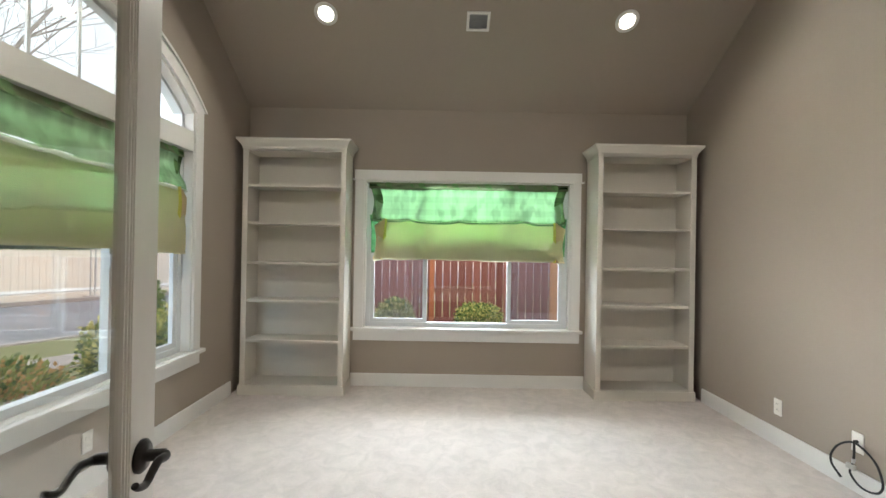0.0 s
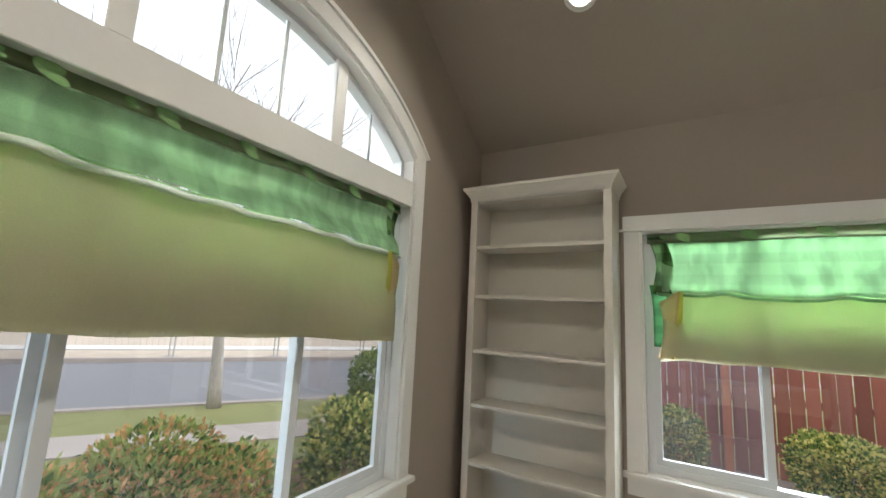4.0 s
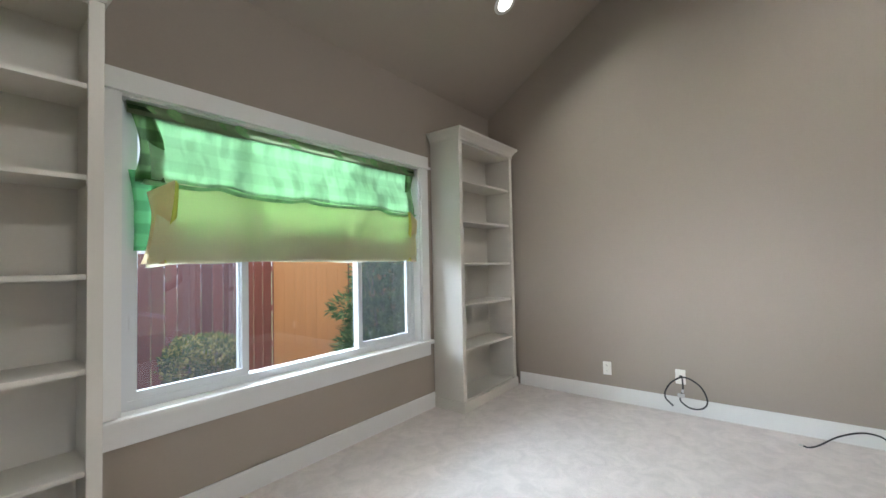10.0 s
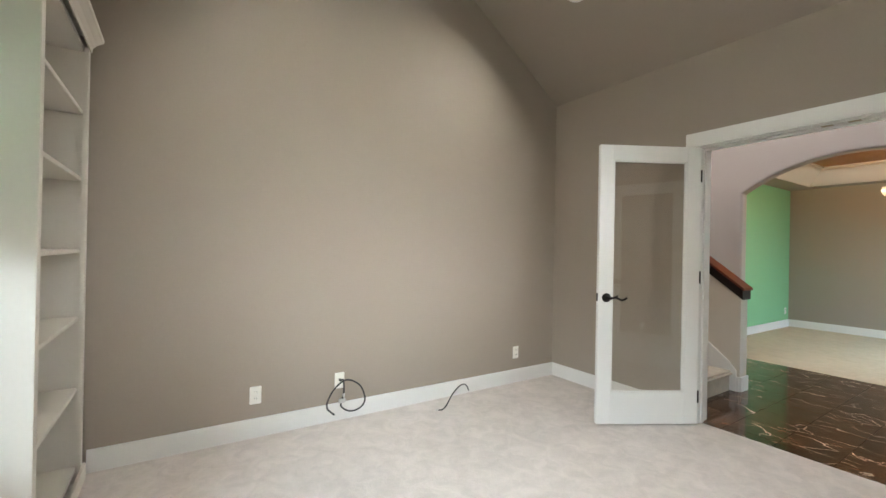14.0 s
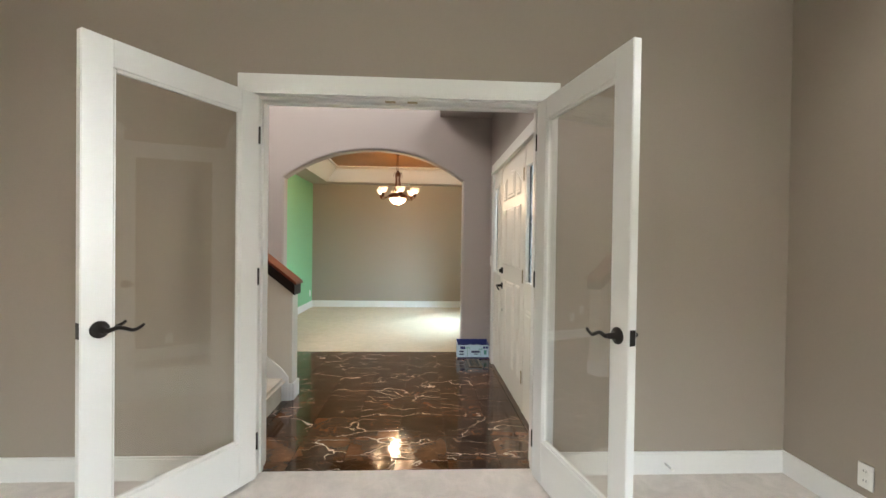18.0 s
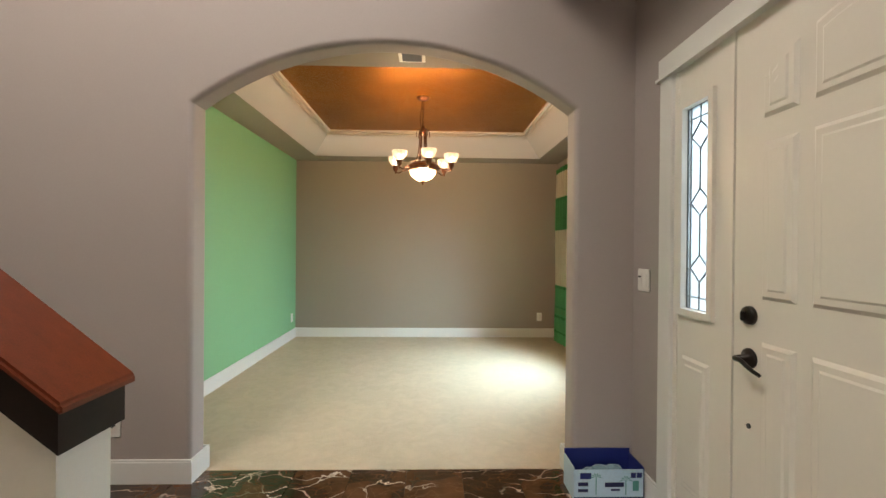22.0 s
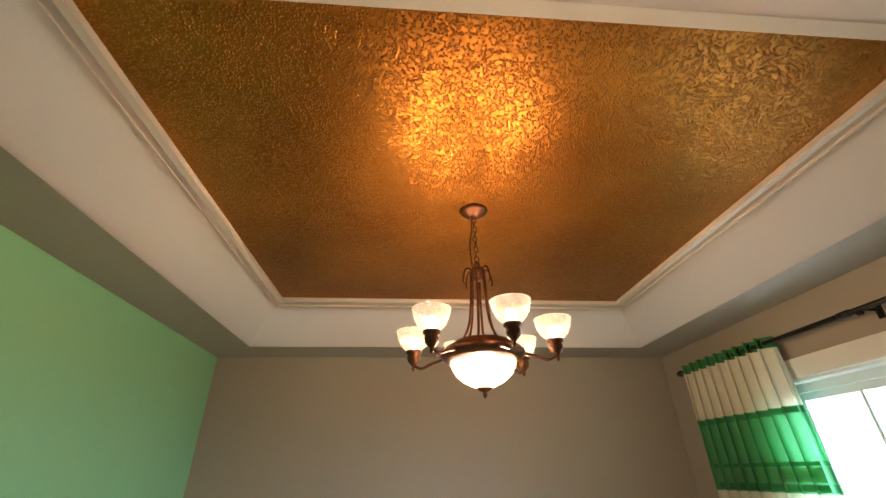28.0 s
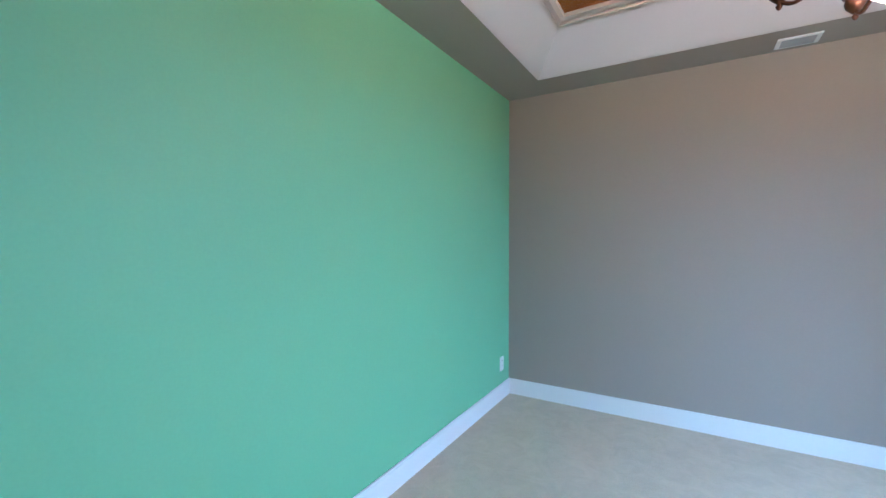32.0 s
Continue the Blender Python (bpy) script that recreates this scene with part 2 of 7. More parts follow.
def carpet_material(name, colour, streak=0.07):
    """Cut pile: brushed patches a hand wide, tufts, and fine relief."""
    m, t, b = nodes_of(name)
    co, warp, patch, tuft, fine = (t.nodes.new("ShaderNodeTexCoord"), t.nodes.new("ShaderNodeTexNoise"), t.nodes.new("ShaderNodeTexNoise"), t.nodes.new("ShaderNodeTexNoise"), t.nodes.new("ShaderNodeTexNoise"))
    for n, k, d, r in ((warp, 2.2, 3, 0.5), (patch, 9.0, 6, 0.62), (tuft, 60, 3, 0.6), (fine, 260, 2, 0.5)):
        n.inputs["Scale"].default_value, n.inputs["Detail"].default_value, n.inputs["Roughness"].default_value = k, d, r
        t.links.new(co.outputs["Object"], n.inputs["Vector"])
    patch.inputs["Distortion"].default_value = 0.9
    total = None
    for n, lo, hi, k in ((warp, 0.35, 0.65, 0.4), (patch, 0.36, 0.64, 1.0), (tuft, 0.3, 0.7, 0.35), (fine, 0.25, 0.75, 0.35)):
        rng = t.nodes.new("ShaderNodeMapRange")
        rng.inputs[1].default_value, rng.inputs[2].default_value, rng.inputs[3].default_value, rng.inputs[4].default_value = lo, hi, -streak * k, streak * k
        t.links.new(n.outputs[0], rng.inputs[0])
        add = t.nodes.new("ShaderNodeMath")
        add.inputs[1].default_value = 1.0
        t.links.new(rng.outputs[0], add.inputs[0])
        if total:
            t.links.new(total.outputs[0], add.inputs[1])
        total = add
    mul = t.nodes.new("ShaderNodeVectorMath")
    mul.operation = "SCALE"
    mul.inputs[0].default_value = colour
    t.links.new(total.outputs[0], mul.inputs["Scale"])
    t.links.new(mul.outputs[0], b.inputs["Base Color"])
    b.inputs["Roughness"].default_value, b.inputs["Specular IOR Level"].default_value = 0.95, 0.1
    both = t.nodes.new("ShaderNodeMath")
    t.links.new(tuft.outputs[0], both.inputs[0])
    t.links.new(fine.outputs[0], both.inputs[1])
    bp = t.nodes.new("ShaderNodeBump")
    bp.inputs["Strength"].default_value, bp.inputs["Distance"].default_value = 0.8, 0.006
    t.links.new(both.outputs[0], bp.inputs["Height"])
    t.links.new(bp.outputs[0], b.inputs["Normal"])
    return m


CARPET = carpet_material("pale beige carpet", (0.64, 0.58, 0.54))
CARPET_DINING = carpet_material("warm beige carpet", (0.58, 0.49, 0.36), 0.05)


def marble_material():
    m, t, b = nodes_of("dark brown veined marble")
    co = t.nodes.new("ShaderNodeTexCoord")
    geo = t.nodes.new("ShaderNodeObjectInfo")
    shift = t.nodes.new("ShaderNodeVectorMath")
    shift.operation = "MULTIPLY_ADD"
    comb = t.nodes.new("ShaderNodeCombineXYZ")
    for i, k in enumerate((37.0, 53.0, 11.0)):
        mm = t.nodes.new("ShaderNodeMath")
        mm.operation = "MULTIPLY"
        mm.inputs[1].default_value = k
        t.links.new(geo.outputs["Random"], mm.inputs[0])
        t.links.new(mm.outputs[0], comb.inputs[i])
    shift.inputs[1].default_value = (1, 1, 1)
    t.links.new(co.outputs["Object"], shift.inputs[0])
    t.links.new(comb.outputs[0], shift.inputs[2])
    base = t.nodes.new("ShaderNodeTexNoise")
    base.inputs["Scale"].default_value, base.inputs["Detail"].default_value = 5, 8
    t.links.new(shift.outputs[0], base.inputs["Vector"])
    cr = t.nodes.new("ShaderNodeValToRGB")
    cr.color_ramp.elements[0].position, cr.color_ramp.elements[0].color = 0.32, (0.012, 0.006, 0.0035, 1)
    cr.color_ramp.elements[1].position, cr.color_ramp.elements[1].color = 0.72, (0.105, 0.048, 0.022, 1)
    t.links.new(base.outputs[0], cr.inputs[0])
    warp = t.nodes.new("ShaderNodeTexNoise")
    warp.inputs["Scale"].default_value, warp.inputs["Detail"].default_value = 3.0, 6
    t.links.new(shift.outputs[0], warp.inputs["Vector"])
    vmix = t.nodes.new("ShaderNodeVectorMath")
    vmix.operation = "MULTIPLY_ADD"
    vmix.inputs[1].default_value = (0.45, 0.3, 0.5)
    t.links.new(warp.outputs["Color"], vmix.inputs[0])
    t.links.new(shift.outputs[0], vmix.inputs[2])
    vor = t.nodes.new("ShaderNodeTexVoronoi")
    vor.feature = "DISTANCE_TO_EDGE"
    vor.inputs["Scale"].default_value = 4.2
    flat = t.nodes.new("ShaderNodeMapping")
    flat.inputs["Rotation"].default_value, flat.inputs["Scale"].default_value = (0, 0, 0.35), (0.45, 1.7, 1)
    t.links.new(vmix.outputs[0], flat.inputs[0])
    t.links.new(flat.outputs[0], vor.inputs["Vector"])
    gate = t.nodes.new("ShaderNodeTexNoise")
    gate.inputs["Scale"].default_value = 3.2
    t.links.new(shift.outputs[0], gate.inputs["Vector"])
    gr = t.nodes.new("ShaderNodeMapRange")
    gr.inputs[1].default_value, gr.inputs[2].default_value = 0.44, 0.58
    t.links.new(gate.outputs[0], gr.inputs[0])
    vr = t.nodes.new("ShaderNodeMapRange")
    vr.inputs[1].default_value, vr.inputs[2].default_value, vr.inputs[3].default_value, vr.inputs[4].default_value = 0.0, 0.018, 1.0, 0.0
    t.links.new(vor.outputs["Distance"], vr.inputs[0])
    pw = t.nodes.new("ShaderNodeMath")
    pw.operation = "MULTIPLY"
    t.links.new(vr.outputs[0], pw.inputs[0])
    t.links.new(gr.outputs[0], pw.inputs[1])
    mix = t.nodes.new("ShaderNodeMixRGB")
    mix.inputs[2].default_value = (0.66, 0.56, 0.46, 1)
    t.links.new(pw.outputs[0], mix.inputs[0])
    # hair veins, rust coloured
    hair = t.nodes.new("ShaderNodeTexVoronoi")
    hair.feature = "DISTANCE_TO_EDGE"
    hair.inputs["Scale"].default_value = 11.0
    t.links.new(flat.outputs[0], hair.inputs["Vector"])
    hr = t.nodes.new("ShaderNodeMapRange")
    hr.inputs[1].default_value, hr.inputs[2].default_value, hr.inputs[3].default_value, hr.inputs[4].default_value = 0.0, 0.03, 0.22, 0.0
    t.links.new(hair.outputs["Distance"], hr.inputs[0])
    rust = t.nodes.new("ShaderNodeMixRGB")
    rust.inputs[2].default_value = (0.30, 0.17, 0.09, 1)
    t.links.new(hr.outputs[0], rust.inputs[0])
    # each tile its own depth of colour
    tone = t.nodes.new("ShaderNodeMapRange")
    tone.inputs[3].default_value, tone.inputs[4].default_value = 0.6, 1.5
    t.links.new(geo.outputs["Random"], tone.inputs[0])
    deep = t.nodes.new("ShaderNodeVectorMath")
    deep.operation = "SCALE"
    t.links.new(cr.outputs[0], deep.inputs[0])
    t.links.new(tone.outputs[0], deep.inputs["Scale"])
    t.links.new(deep.outputs[0], rust.inputs[1])
    t.links.new(rust.outputs[0], mix.inputs[1])
    t.links.new(mix.outputs[0], b.inputs["Base Color"])
    b.inputs["Roughness"].default_value = 0.10
    return m


MARBLE = marble_material()
GROUT = surface("dark grout", (0.05, 0.035, 0.025), 0.8, 0.1, 8, 80, 0.1)

# ---- building helpers ----


def box_bm(*boxes, bevel=0.0):
    """Boxes (x0, y0, z0, x1, y1, z1) in one bmesh."""
    bm = bmesh.new()
    for x0, y0, z0, x1, y1, z1 in boxes:
        m = Matrix.Translation(((x0 + x1) / 2, (y0 + y1) / 2, (z0 + z1) / 2)) @ Matrix.Diagonal((abs(x1 - x0), abs(y1 - y0), abs(z1 - z0), 1))
        bmesh.ops.create_cube(bm, size=1, matrix=m)
    if bevel:
        bmesh.ops.bevel(bm, geom=list(bm.edges), offset=bevel, segments=2, affect="EDGES", clamp_overlap=True)
    return bm


def mesh_object(name, bm, material, smooth=False):
    me = bpy.data.meshes.new(name)
    bmesh.ops.recalc_face_normals(bm, faces=bm.faces)
    for f in bm.faces:
        f.smooth = smooth
    bm.to_mesh(me)
    bm.free()
    me.materials.append(material)
    return new(name, me)


def part(name, bm, material, parent, label="", smooth=False):
    ob = mesh_object(name, bm, material, smooth)
    ob.parent = parent
    return tagged(ob, label)


def thing(name, place, label, category, group="", turn=0.0):
    ob = new(name)
    ob.matrix_world = pose(*place, 0, 0, turn)
    return tagged(ob, label, category, group)


def structure(name, bm, material, label="", category=""):
    return tagged(mesh_object(name, bm, material), label, category, "", "structure")


def lathe(profile, segments=32, close=False):
    """A turned shape about z from (radius, height) pairs."""
    bm = bmesh.new()
    rings = []
    for r, z in profile:
        rings.append([bm.verts.new((max(r, 1e-4) * math.cos(2 * math.pi * i / segments), max(r, 1e-4) * math.sin(2 * math.pi * i / segments), z)) for i in range(segments)])
    for a, b in zip(rings, rings[1:]):
        for i in range(segments):
            j = (i + 1) % segments
            bm.faces.new((a[i], a[j], b[j], b[i]))
    if close:
        bm.faces.new(rings[0])
        bm.faces.new(rings[-1])
    return bm


def tube(points, radius, segments=10, taper=None):
    """A round rod along points."""
    bm = bmesh.new()
    pts = [Vector(p) for p in points]
    rings = []
    side = None
    for i, p in enumerate(pts):
        d = (pts[min(i + 1, len(pts) - 1)] - pts[max(i - 1, 0)]).normalized()
        if side is None:
            side = d.orthogonal().normalized()
        side = (side - d * side.dot(d)).normalized()
        up = d.cross(side)
        r = radius if taper is None else radius + (taper - radius) * i / (len(pts) - 1)
        rings.append([bm.verts.new(p + (side * math.cos(2 * math.pi * k / segments) + up * math.sin(2 * math.pi * k / segments)) * r) for k in range(segments)])
    for a, b in zip(rings, rings[1:]):
        for k in range(segments):
            j = (k + 1) % segments
            bm.faces.new((a[k], a[j], b[j], b[k]))
    bm.faces.new(rings[0])
    bm.faces.new(rings[-1])
    return bm


def smooth_line(points, steps=8):
    """Catmull-Rom through points."""
    p = [Vector(q) for q in points]
    p = [p[0] * 2 - p[1]] + p + [p[-1] * 2 - p[-2]]
    out = []
    for i in range(1, len(p) - 2):
        for s in range(steps):
            u = s / steps
            out.append(0.5 * ((2 * p[i]) + (p[i + 1] - p[i - 1]) * u + (2 * p[i - 1] - 5 * p[i] + 4 * p[i + 1] - p[i + 2]) * u * u + (3 * p[i] - p[i - 1] - 3 * p[i + 1] + p[i + 2]) * u ** 3))
    return out + [p[-2]]


def prism(outline, axis, a, b):
    """A flat outline pushed along an axis from a to b. Outline: pairs in the two other axes, in x, y, z order."""
    bm = bmesh.new()

    def at(u, v, w):
        return {"x": (w, u, v), "y": (u, w, v), "z": (u, v, w)}[axis]
    lo, hi = [bm.verts.new(at(u, v, a)) for u, v in outline], [bm.verts.new(at(u, v, b)) for u, v in outline]
    bm.faces.new(lo)
    bm.faces.new(hi)
    n = len(outline)
    for i in range(n):
        bm.faces.new((lo[i], lo[(i + 1) % n], hi[(i + 1) % n], hi[i]))
    return bm


def merged(*bms):
    out = bmesh.new()
    for b in bms:
        me = bpy.data.meshes.new("piece")
        b.to_mesh(me)
        b.free()
        out.from_mesh(me)
        bpy.data.meshes.remove(me)
    return out


def moved(bm, m):
    bmesh.ops.transform(bm, matrix=m, verts=bm.verts)
    return bm


# ---- plan ----
LX, RX = -1.54, 2.82          # office side walls
FY, BY = 0.445, 4.41          # office door wall and back wall, inner faces
FOYER_Y = 0.305               # foyer face of the door wall
PLATE_Z, SLOPE_Z = 2.75, 0.667
RIDGE_Y = (FY + BY) / 2
RIDGE_Z = PLATE_Z + SLOPE_Z * (BY - RIDGE_Y)
DOOR_L, DOOR_R, DOOR_Z = -0.108, 1.419, 2.046
FRONT_X = -0.24               # front door wall, inner face
ARCH_Y, DIN_Y0 = -2.045, -2.19
DIN_X0, DIN_X1, DIN_Y1 = -0.905, 2.735, -5.585
DIN_Z = 2.435
ARCH_L, ARCH_R, ARCH_SPRING, ARCH_TOP = 2.115, 0.085, 2.0, 2.34
WT = 0.16
FOYER_TOP = 5.3
HALL_X = 5.2


def arc_points(u0, u1, z0, top, n=24):
    """An arc that rises from (u0, z0) to top and falls to (u1, z0)."""
    half, rise, mid = (u1 - u0) / 2, top - z0, (u0 + u1) / 2
    r = (half * half + rise * rise) / (2 * rise)
    c = top - r
    a = math.asin(half / r)
    return [(mid + r * math.sin(-a + 2 * a * i / n), c + r * math.cos(-a + 2 * a * i / n)) for i in range(n + 1)]


# floors
structure("floor_office", box_bm((LX - 0.1, FY - 0.06, -0.1, RX + 0.1, BY + 0.1, 0.0)), CARPET, "pale beige cut-pile carpet with soft brush marks", "carpet")
structure("floor_dining", box_bm((DIN_X0 - 0.1, DIN_Y1 - 0.1, -0.1, DIN_X1 + 0.1, -2.165, 0.0)), CARPET_DINING, "warm beige carpet in the dining room", "carpet")
structure("floor_foyer", box_bm((FRONT_X - 0.1, -2.165, -0.1, HALL_X, FY - 0.06, -0.012)), GROUT, "mortar bed under the marble tiles", "floor")

# office walls
A0, A1, A_SILL, A_RAIL0, A_RAIL1 = 1.37, 3.50, 0.54, 2.08, 2.23
A_IN = arc_points(A0, A1, 2.39, 2.80)


def wall_with_arched_hole(x0, x1):
    top = [(y, z) for y, z in A_IN]
    # left and right of the opening, below it, and above the arc
    bms = [box_bm((x0, FOYER_Y, -0.3, x1, A0, PLATE_Z + 0.0)), box_bm((x0, A1, -0.3, x1, BY + WT, PLATE_Z)), box_bm((x0, A0, -0.3, x1, A1, A_SILL))]
    strip = bmesh.new()
    lo0, lo1, hi0, hi1 = [], [], [], []
    for y, z in top:
        up = PLATE_Z + SLOPE_Z * min(y - FY, BY - y) + 0.03
        for lst, xx, zz in ((lo0, x0, z), (lo1, x1, z), (hi0, x0, up), (hi1, x1, up)):
            lst.append(strip.verts.new((xx, y, zz)))
    for i in range(len(top) - 1):
        for a, b in ((lo0, hi0), (lo1, hi1), (lo0, lo1), (hi0, hi1)):
            strip.faces.new((a[i], a[i + 1], b[i + 1], b[i]))
    bms.append(strip)
    for ya, yb in ((FOYER_Y, A0), (A1, BY + WT)):
        za, zb = [PLATE_Z + SLOPE_Z * min(max(v - FY, -0.1), BY - v) + 0.03 for v in (ya, yb)]
        bms.append(prism([(ya, PLATE_Z), (yb, PLATE_Z), (yb, max(zb, PLATE_Z + 0.005)), (ya, max(za, PLATE_Z + 0.005))], "x", x0, x1))
    return merged(*bms)


structure("wall_west", wall_with_arched_hole(LX - WT, LX), TAUPE, "taupe painted gable wall around the arched window", "wall")
structure("wall_east", prism([(FOYER_Y, -0.1), (BY + WT, -0.1), (BY + WT, PLATE_Z), (RIDGE_Y, RIDGE_Z + 0.08), (FOYER_Y, PLATE_Z)], "x", RX, RX + WT), TAUPE, "plain taupe painted gable wall", "wall")
B0, B1, B_SILL, B_TOP = -0.39, 1.68, 0.575, 2.047
structure("wall_north", box_bm((LX, BY, -0.3, B0, BY + WT, PLATE_Z + 0.05), (B1, BY, -0.3, RX, BY + WT, PLATE_Z + 0.05), (B0, BY, -0.3, B1, BY + WT, B_SILL), (B0, BY, B_TOP, B1, BY + WT, PLATE_Z + 0.05)), TAUPE, "taupe painted wall around the triple window", "wall")
structure("wall_south_office", box_bm((LX, FOYER_Y + 0.004, -0.1, DOOR_L - 0.02, FY, PLATE_Z + 0.05), (DOOR_R + 0.02, FOYER_Y + 0.004, -0.1, RX, FY, PLATE_Z + 0.05), (DOOR_L - 0.02, FOYER_Y + 0.004, DOOR_Z + 0.02, DOOR_R + 0.02, FY, PLATE_Z + 0.05)), TAUPE, "taupe painted wall with a double door opening", "wall")
slab = 0.06
bm = bmesh.new()
q = [[bm.verts.new((x, y, z)) for x in (LX - WT, RX + WT)] for y, z in ((FOYER_Y - 0.0, PLATE_Z - SLOPE_Z * (FY - FOYER_Y)), (FY, PLATE_Z), (RIDGE_Y, RIDGE_Z), (BY, PLATE_Z), (BY + WT, PLATE_Z - SLOPE_Z * WT))]
q2 = [[bm.verts.new((v.co.x, v.co.y, v.co.z + slab)) for v in row] for row in q]
for rows in (q, q2):
    for a, b in zip(rows, rows[1:]):
        bm.faces.new((a[0], a[1], b[1], b[0]))
for k in (0, 1):
    for i in range(4):
        bm.faces.new((q[i][k], q[i + 1][k], q2[i + 1][k], q2[i][k]))
for i in (0, 4):
    bm.faces.new((q[i][0], q[i][1], q2[i][1], q2[i][0]))
structure("ceiling_office", bm, TAUPE, "taupe painted vaulted ceiling", "ceiling")

# foyer walls
structure("wall_foyer_side", box_bm((FRONT_X - WT, FOYER_Y - 0.008, PLATE_Z + 0.05, HALL_X, FOYER_Y + 0.004, FOYER_TOP), (DOOR_R + 0.02, FOYER_Y - 0.008, -0.1, HALL_X, FOYER_Y + 0.004, PLATE_Z + 0.05), (FRONT_X - WT, FOYER_Y - 0.008, -0.1, DOOR_L - 0.02, FOYER_Y + 0.004, PLATE_Z + 0.05), (DOOR_L - 0.02, FOYER_Y - 0.008, DOOR_Z + 0.02, DOOR_R + 0.02, FOYER_Y + 0.004, PLATE_Z + 0.05)), TAUPE_COOL, "greyed taupe foyer wall beside the stairs", "wall")
UNIT0, UNIT1, UNIT_Z = -1.652, -0.03, 2.04
structure("wall_front", box_bm((FRONT_X - WT, ARCH_Y, -0.1, FRONT_X, UNIT0, 2.8), (FRONT_X - WT, UNIT1, -0.1, FRONT_X, FOYER_Y, 2.8), (FRONT_X - WT, UNIT0, UNIT_Z, FRONT_X, UNIT1, 2.8), (FRONT_X - WT, ARCH_Y, 2.8, FRONT_X, FOYER_Y, 3.1), (FRONT_X - WT, ARCH_Y, 4.4, FRONT_X, FOYER_Y, FOYER_TOP), (FRONT_X - WT, ARCH_Y, 3.1, FRONT_X, -1.8, 4.4), (FRONT_X - WT, 0.0, 3.1, FRONT_X, FOYER_Y, 4.4)), TAUPE_COOL, "greyed taupe wall around the front door and its sidelights", "wall")
structure("ceiling_entry", box_bm((FRONT_X, ARCH_Y, 2.735, 0.36, FOYER_Y - 0.008, 2.86)), TAUPE_COOL, "lowered taupe ceiling inside the front door", "ceiling")
structure("ceiling_foyer", box_bm((FRONT_X - WT, ARCH_Y - 0.15, FOYER_TOP, HALL_X, FOYER_Y, FOYER_TOP + 0.1)), TAUPE_COOL, "high foyer ceiling", "ceiling")


def arch_wall():
    """The wall in one: a bullnosed strip runs round the opening, plain wall fills the rest."""
    r, edge = 0.028, 0.06
    arc = arc_points(ARCH_R, ARCH_L, ARCH_SPRING, ARCH_TOP, 40)
    line = [(ARCH_R, -0.1)] + arc + [(ARCH_L, -0.1)]
    outs = []
    for i, (x, z) in enumerate(line):
        n = Vector((0.0, 0.0))
        for k in (i, i + 1):
            if 0 < k < len(line):
                d = Vector((line[k][0] - line[k - 1][0], line[k][1] - line[k - 1][1])).normalized()
                n += Vector((-d.y, d.x))
        n = n.normalized()
        first = Vector((line[max(i, 1)][0] - line[max(i, 1) - 1][0], line[max(i, 1)][1] - line[max(i, 1) - 1][1])).normalized()
        outs.append(n / max(0.5, n.dot(Vector((-first.y, first.x)))))
    turn = [(r - r * math.sin(math.pi / 2 * k / 6), r - r * math.cos(math.pi / 2 * k / 6)) for k in range(7)]
    section = [(edge, ARCH_Y)] + [(o, ARCH_Y - q) for o, q in turn] + [(o, DIN_Y0 + q) for o, q in reversed(turn)] + [(edge, DIN_Y0)]
    bm = bmesh.new()
    rows = [[bm.verts.new((x + n.x * o, y, z + n.y * o)) for o, y in section] for (x, z), n in zip(line, outs)]
    for a, b in zip(rows, rows[1:]):
        for i in range(len(section) - 1):
            bm.faces.new((a[i], a[i + 1], b[i + 1], b[i]))
    for a, b in zip(rows[1:-1], rows[2:-1]):
        front = [a[0], b[0], bm.verts.new((b[0].co.x, ARCH_Y, FOYER_TOP)), bm.verts.new((a[0].co.x, ARCH_Y, FOYER_TOP))]
        back = [a[-1], b[-1], bm.verts.new((b[-1].co.x, DIN_Y0, FOYER_TOP)), bm.verts.new((a[-1].co.x, DIN_Y0, FOYER_TOP))]
        for f in (front, back):
            bm.faces.new(f)
    right, left = rows[1][0].co, rows[-2][0].co
    return merged(bm, box_bm((DIN_X0 - WT, DIN_Y0, -0.1, min(right.x, ARCH_R - edge), ARCH_Y, FOYER_TOP)), box_bm((max(left.x, ARCH_L + edge), DIN_Y0, -0.1, HALL_X, ARCH_Y, FOYER_TOP)))


structure("wall_arch", arch_wall(), TAUPE_COOL, "greyed taupe wall with a wide segmental arch", "wall")
structure("wall_hall_end", box_bm((HALL_X, ARCH_Y - 0.15, -0.1, HALL_X + 0.12, FOYER_Y, FOYER_TOP)), TAUPE_COOL, "plain taupe wall at the end of the stair hall", "wall")

# dining walls
W0, W1, W_SILL, W_TOP = -4.62, -3.14, 0.60, 2.03
structure("wall_dining_green", box_bm((DIN_X1, DIN_Y1 - 0.1, -0.1, DIN_X1 + 0.12, DIN_Y0, 3.0)), GREEN_WALL, "leaf-green painted dining room wall", "wall")
structure("wall_dining_south", box_bm((DIN_X0 - WT, DIN_Y1 - WT, -0.1, DIN_X1, DIN_Y1, 3.0)), TAUPE, "taupe painted dining room wall", "wall")
structure("wall_dining_west", box_bm((DIN_X0 - WT, DIN_Y1, -0.3, DIN_X0, W0, 3.0), (DIN_X0 - WT, W1, -0.3, DIN_X0, DIN_Y0, 3.0), (DIN_X0 - WT, W0, -0.3, DIN_X0, W1, W_SILL), (DIN_X0 - WT, W0, W_TOP, DIN_X0, W1, 3.0)), TAUPE, "taupe painted wall around the dining window", "wall")
TO = (-0.56, 2.39, -5.273, -2.57)      # tray, outer edge x0, x1, y0, y1
